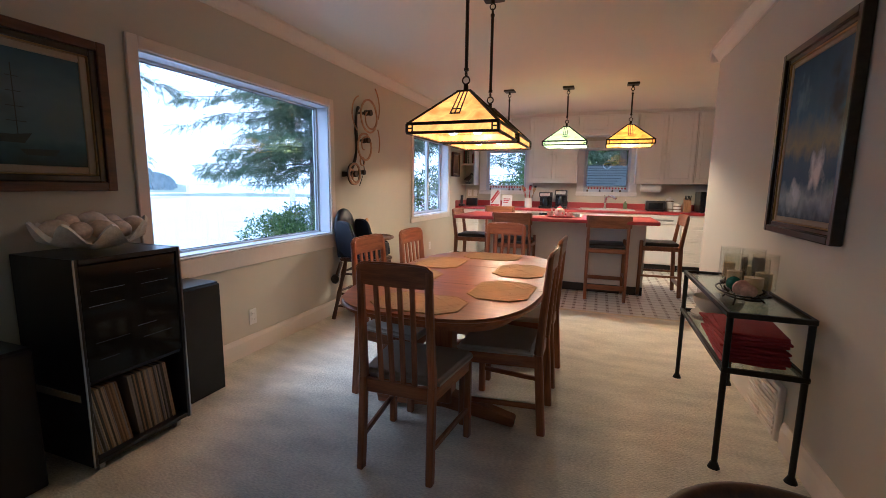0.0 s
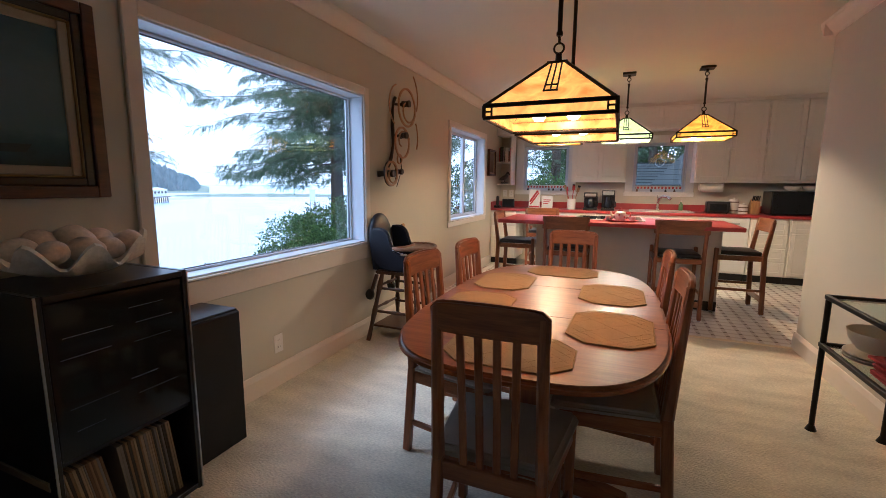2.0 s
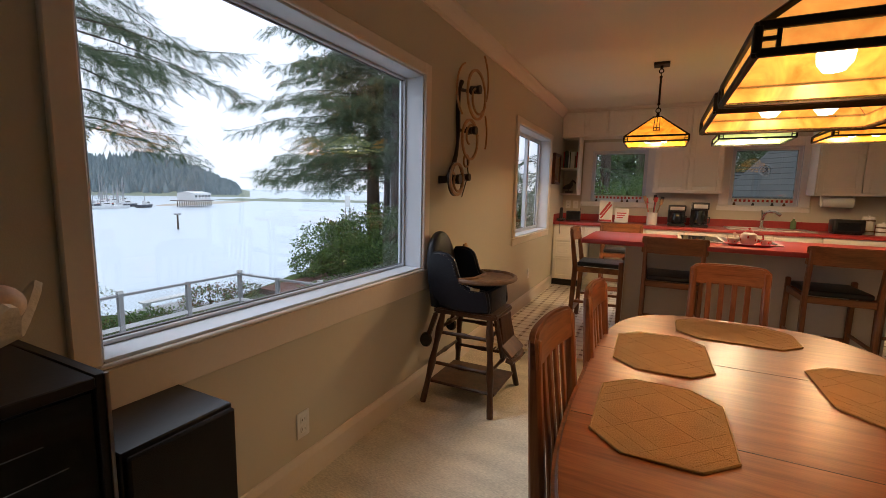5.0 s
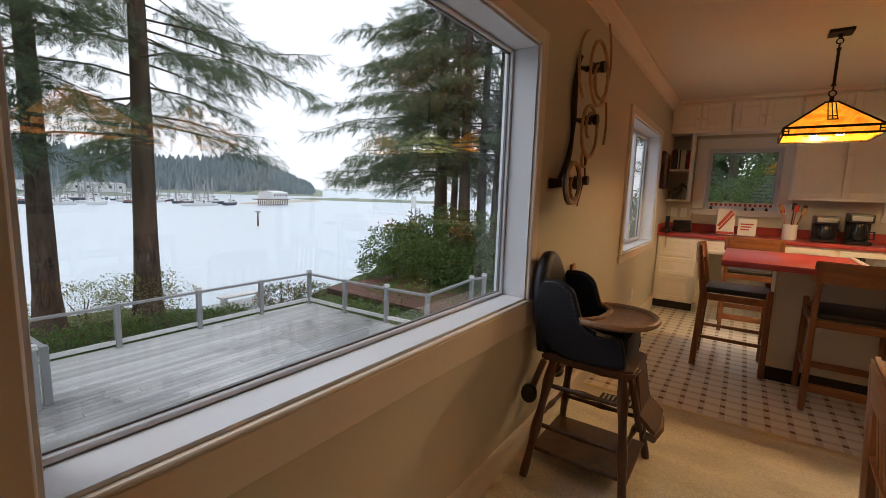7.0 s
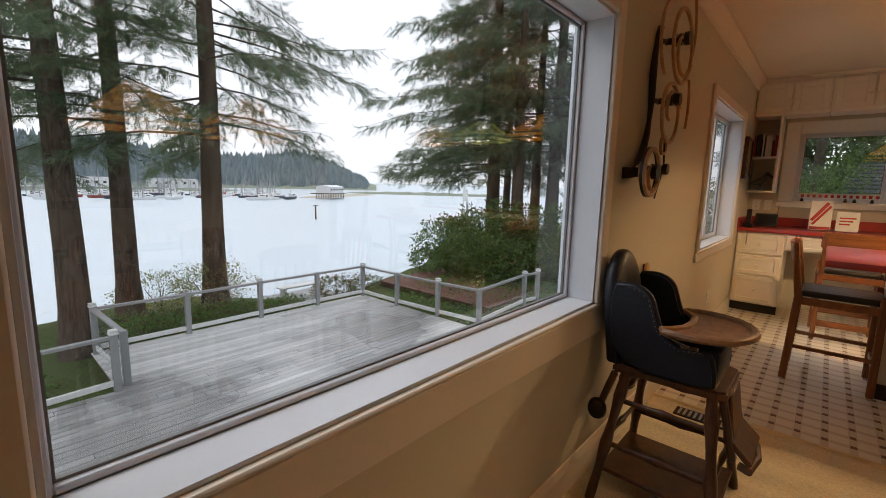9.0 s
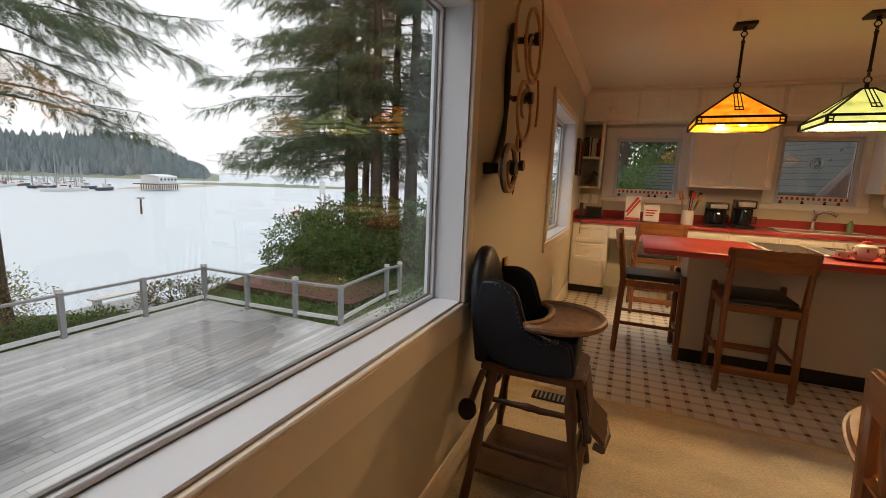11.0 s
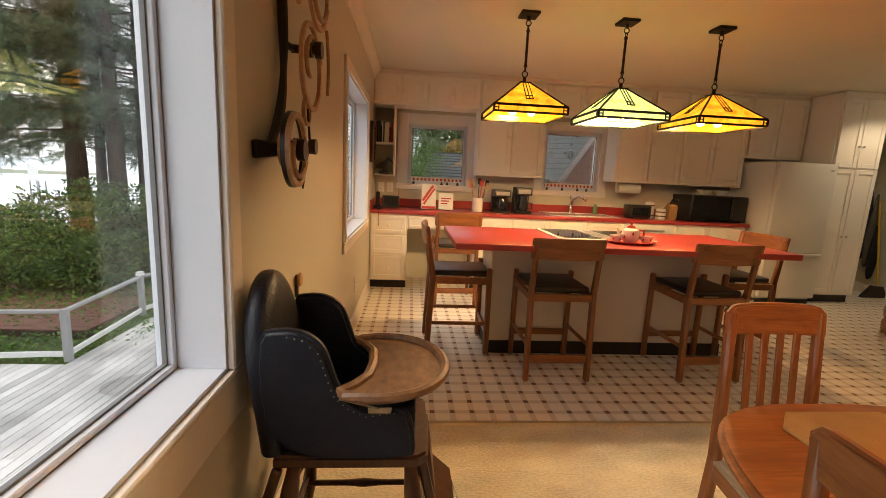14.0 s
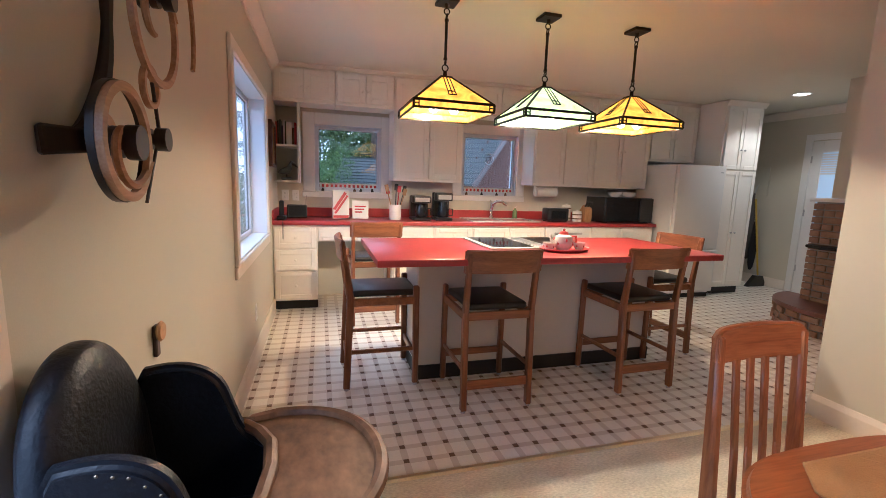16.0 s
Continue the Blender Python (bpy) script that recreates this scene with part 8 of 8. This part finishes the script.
lathe(bm, [(0, 0.098), (0.032, 0.10), (0.022, 0.115), (0.006, 0.12), (0.010, 0.132), (0, 0.138)], 18)
part("lid", bm, M_REDP, tp)
bm = bmesh.new()
tube(bm, [(-0.055, 0, 0.04), (-0.085, 0, 0.06), (-0.095, 0, 0.095)], [0.016, 0.011, 0.008], 8)
part("spout", bm, M_TEAP, tp)
bm = bmesh.new()
tube(bm, [(0.05, 0, 0.085), (0.09, 0, 0.085), (0.095, 0, 0.05), (0.058, 0, 0.03)], 0.007, 8)
part("handle", bm, M_REDP, tp)
for k in range(7):
    a = k * 0.9
    bm = bmesh.new()
    bmesh.ops.create_uvsphere(bm, u_segments=8, v_segments=5, radius=0.013, matrix=Matrix.Translation((0.0575 * math.cos(a), 0.0575 * math.sin(a), 0.045 + 0.02 * (k % 2))) @ Matrix.Diagonal((0.5, 0.5, 1, 1)))
    part("red_flower", bm, M_REDP, tp)
for x in (-0.43, -0.215):
    c = thing("teacup", pose(x, 5.285, 0.9175), "white china teacup with red flowers", "cup", "teacups")
    bm = bmesh.new()
    lathe(bm, [(0, 0), (0.022, 0), (0.035, 0.02), (0.042, 0.048), (0.039, 0.048), (0.03, 0.02), (0, 0.006)], 20)
    part("cup", bm, M_TEAP, c)
    for k in range(5):
        a = k * 1.26
        bm = bmesh.new()
        bmesh.ops.create_uvsphere(bm, u_segments=8, v_segments=5, radius=0.009, matrix=Matrix.Translation((0.036 * math.cos(a), 0.036 * math.sin(a), 0.027)) @ Matrix.Diagonal((0.5, 0.5, 1, 1)))
        part("red_flower", bm, M_REDP, c)

# ---- back hall ----
dr = thing("door_1", pose(4.42, 6.30, 0), "white back door with tall glass pane", "door", kind="structure")
for a in ((-0.02, 0.0, -0.09, 0.0, 0, 2.12), (-0.02, 0.0, 0.82, 0.91, 0, 2.12), (-0.02, 0.0, 0.0, 0.82, 2.04, 2.12)):
    part("casing", bx(*a, bevel=0.004), M_WHITE, dr)
for a in ((-0.012, 0, 0.002, 0.13, 0.01, 2.03), (-0.012, 0, 0.69, 0.818, 0.01, 2.03), (-0.012, 0, 0.131, 0.689, 1.88, 2.03), (-0.012, 0, 0.131, 0.689, 0.01, 0.95)):
    part("leaf", bx(*a, bevel=0.003), M_WHITE, dr)
# the pane emits to stand in for daylight; solid wall lies behind
part("pane", bx(-0.006, -0.002, 0.131, 0.689, 0.951, 1.879), glow_mat("glow_pane", (0.55, 0.68, 0.80), 0.22), dr, "glass pane glowing in place of daylight")
for k in range(9):
    part("blind_slat", bx(-0.010, -0.007, 0.135, 0.685, 1.60 + k * 0.03, 1.62 + k * 0.03), M_PAPER, dr)
for z in (0.3, 1.05, 1.75):
    part("hinge", bx(-0.016, -0.011, 0.80, 0.825, z, z + 0.09), M_STEEL, dr)
ep = thing("electrical_panel", pose(4.42, 7.64, 1.30), "flush painted electrical panel door", "panel", kind="structure")
part("cover", bx(-0.014, 0, 0, 0.24, 0, 0.42, bevel=0.003), M_WALL, ep)
bs = thing("broom", pose(4.24, 7.52, 0), "yellow handled broom with black bristles", "broom")
bm = bmesh.new()
rod(bm, (0.05, 0, 0.16), (0.10, 0.22, 1.25), 0.012, 0.012, 8)
part("handle", bm, mat("yellow_handle", (0.55, 0.38, 0.04), 0.4, var=0.08), bs)
bm = bmesh.new()
prism(bm, [(-0.16, 0), (0.2, 0), (0.12, 0.15), (-0.02, 0.16)], -0.03, 0.03, axis='y', bevel=0.004)
part("bristles", bm, M_BLKP, bs)
for k, (y, z, h, col) in enumerate(((7.86, 0.45, 0.95, (0.03, 0.03, 0.035)), (7.78, 0.35, 1.0, (0.10, 0.09, 0.08)), (7.70, 0.2, 0.8, (0.015, 0.015, 0.018)))):
    b = thing("hanging_bag", pose(4.418, y, z, 0, 0, 180), "dark cloth bag hanging on the hall wall", "bag", "hanging bags")
    bm = bmesh.new()
    bmesh.ops.create_uvsphere(bm, u_segments=16, v_segments=12, radius=1)
    for v in bm.verts:
        w = (v.co.z + 1) / 2
        v.co = Vector((0.07 + 0.065 * v.co.x * (1.1 - 0.6 * w), 0.05 * v.co.y * (1.15 - 0.7 * w) + 0.012 * noise.noise(v.co * 4 + Vector((k, 0, 0))), w * h))
    part("cloth", bm, mat("bag_cloth", col, 0.9, var=0.3, fine=200, bump=0.3), b)
    bm = bmesh.new()
    tube(bm, [(0.0, 0, h + 0.10), (0.03, 0, h + 0.10), (0.06, 0, h - 0.02)], 0.006, 6)
    part("hook_strap", bm, M_STEEL, b)
dl = thing("downlight", pose(3.45, 6.67, CEIL), "lit recessed ceiling downlight", "downlight")
bm = bmesh.new()
lathe(bm, [(0.075, -0.001), (0.095, -0.004), (0.095, 0.0), (0.075, 0.0)], 24)
part("trim_ring", bm, M_WHITE, dl)
bm = bmesh.new()
lathe(bm, [(0, -0.003), (0.073, -0.003), (0.073, -0.001), (0, -0.001)], 24)
part("lamp", bm, M_HALLBULB, dl, "lit lamp lens")
spot = bpy.data.lights.new("downlight_beam", 'SPOT')
spot.energy, spot.color, spot.spot_size, spot.spot_blend, spot.shadow_soft_size = HALL_W, (1.0, 0.80, 0.55), radians(130), 0.5, 0.06
so = new("downlight_beam", spot)
so.location = (3.45, 6.67, CEIL - 0.02)
vt = thing("ceiling_vent", pose(2.62, 5.30, CEIL), "dark metal ceiling vent", "vent", kind="structure")
part("frame", bx(-0.16, 0.16, -0.10, 0.10, -0.012, 0, bevel=0.003), M_BRONZE, vt)

# brick chimney with a rounded hearth
M_BRICK = mat("tan_brick", (0.33, 0.20, 0.13), 0.85, var=0.25, scale=14, fine=90, bump=0.4)
M_MORTAR = mat("mortar", (0.30, 0.28, 0.25), 0.95, var=0.12, fine=120, bump=0.3)
M_HTILE = mat("hearth_tile", (0.16, 0.06, 0.045), 0.35, var=0.2, scale=12, fine=70, bump=0.05)
chm = thing("brick_chimney", pose(0, 0, 0), "tan brick chimney breast with white ledge", "chimney", kind="structure")
part("core", bx(3.075, 4.0, 4.96, 6.085, 0, 1.26), M_MORTAR, chm)
part("plaster", bx(3.16, 4.0, 5.0, 6.02, 1.302, CEIL), M_WALL, chm)
part("ledge", bx(3.02, 4.02, 4.92, 6.13, 1.262, 1.30, bevel=0.004), M_WHITE, chm)
brick_full = mesh_from("brick", bx(-0.012, 0.012, 0.004, 0.201, 0.004, 0.062, bevel=0.004), M_BRICK, False)
brick_half = mesh_from("brick", bx(-0.012, 0.012, 0.004, 0.096, 0.004, 0.062, bevel=0.004), M_BRICK, False)
for c in range(18):
    y = 4.96 if c % 2 else 4.855
    while y < 6.07:
        half_l = y < 4.95 or y + 0.2 > 6.09
        o = new("brick", brick_half if half_l else brick_full)
        o.parent = chm
        o.location = (3.072 + 0.003 * math.sin(c * 5 + y * 9), max(y, 4.96), 0.01 + c * 0.069)
        y += 0.105 if half_l and y > 5 else 0.21
    for xk in range(2):
        o = new("brick", brick_full)
        o.parent = chm
        o.location = (3.29 + 0.21 * xk + (0.1 if c % 2 else 0), 6.088, 0.01 + c * 0.069)
        o.rotation_euler = (0, 0, radians(90))
he = thing("hearth", pose(3.28, 5.68, 0), "rounded raised hearth of brick and red tile", "hearth", kind="structure")
bm = bmesh.new()
arc = [(0.0 + 0.66 * -math.sin(a), 0.66 * math.cos(a)) for a in [math.pi * i / 24 for i in range(25)]]
prism(bm, [(u * 1.0, w) for u, w in arc], 0.0, 0.20)
part("core", bm, M_MORTAR, he)
bm = bmesh.new()
prism(bm, [(u * 1.06, w * 1.06) for u, w in arc], 0.202, 0.245, bevel=0.006)
part("tile_top", bm, M_HTILE, he, "dark red tiled top")
for c in range(3):
    for k in range(11):
        a = math.pi * (k + 0.25 + 0.5 * (c % 2)) / 11.5
        o = new("brick", brick_full)
        o.parent = he
        o.location = (-0.665 * math.sin(a), 0.665 * math.cos(a), 0.002 + c * 0.066)
        o.rotation_euler = (0, 0, a + math.pi / 2)
        o.scale = (1, 0.84, 0.95)
bsf = thing("stove_shelf", pose(3.05, 5.86, 0.80), "black iron shelf on the chimney breast", "shelf")
bm = bmesh.new()
prism(bm, [(0.0, -0.2), (0.0, 0.2), (-0.12, 0.18), (-0.2, 0.0), (-0.12, -0.18)], 0, 0.03, bevel=0.006)
part("shelf_plate", bm, M_IRON, bsf)
pn2 = thing("iron_pan", pose(3.02, 5.35, 0.246), "black iron kettle on the hearth", "kettle")
bm = bmesh.new()
lathe(bm, [(0, 0), (0.11, 0), (0.13, 0.03), (0.11, 0.09), (0.05, 0.11), (0.02, 0.13), (0, 0.13)], 20)
part("body", bm, M_IRON, pn2)


# round leaded ornament fixed to the kitchen pane
orn = thing("window_ornament", pose(0.195, YB + 0.045, 1.643), "round clear glass ornament in a metal ring on the window pane", "ornament")
bm = bmesh.new()
tube(bm, [(0.062 * math.cos(2 * math.pi * i / 28), 0, 0.062 * math.sin(2 * math.pi * i / 28)) for i in range(28)], 0.004, 6, closed=True)
part("ring", bm, M_STEEL, orn)
bm = bmesh.new()
tube(bm, [(0.03 * math.sin(math.pi * i / 8), 0, 0.058 - 0.116 * i / 8) for i in range(9)], 0.003, 6)
tube(bm, [(-0.03 * math.sin(math.pi * i / 8), 0, 0.058 - 0.116 * i / 8) for i in range(9)], 0.003, 6)
tube(bm, [(0.02 * math.sin(4 * i / 6), 0, 0.03 - 0.06 * i / 6) for i in range(7)], 0.005, 6)
part("leading", bm, M_BRONZE, orn)
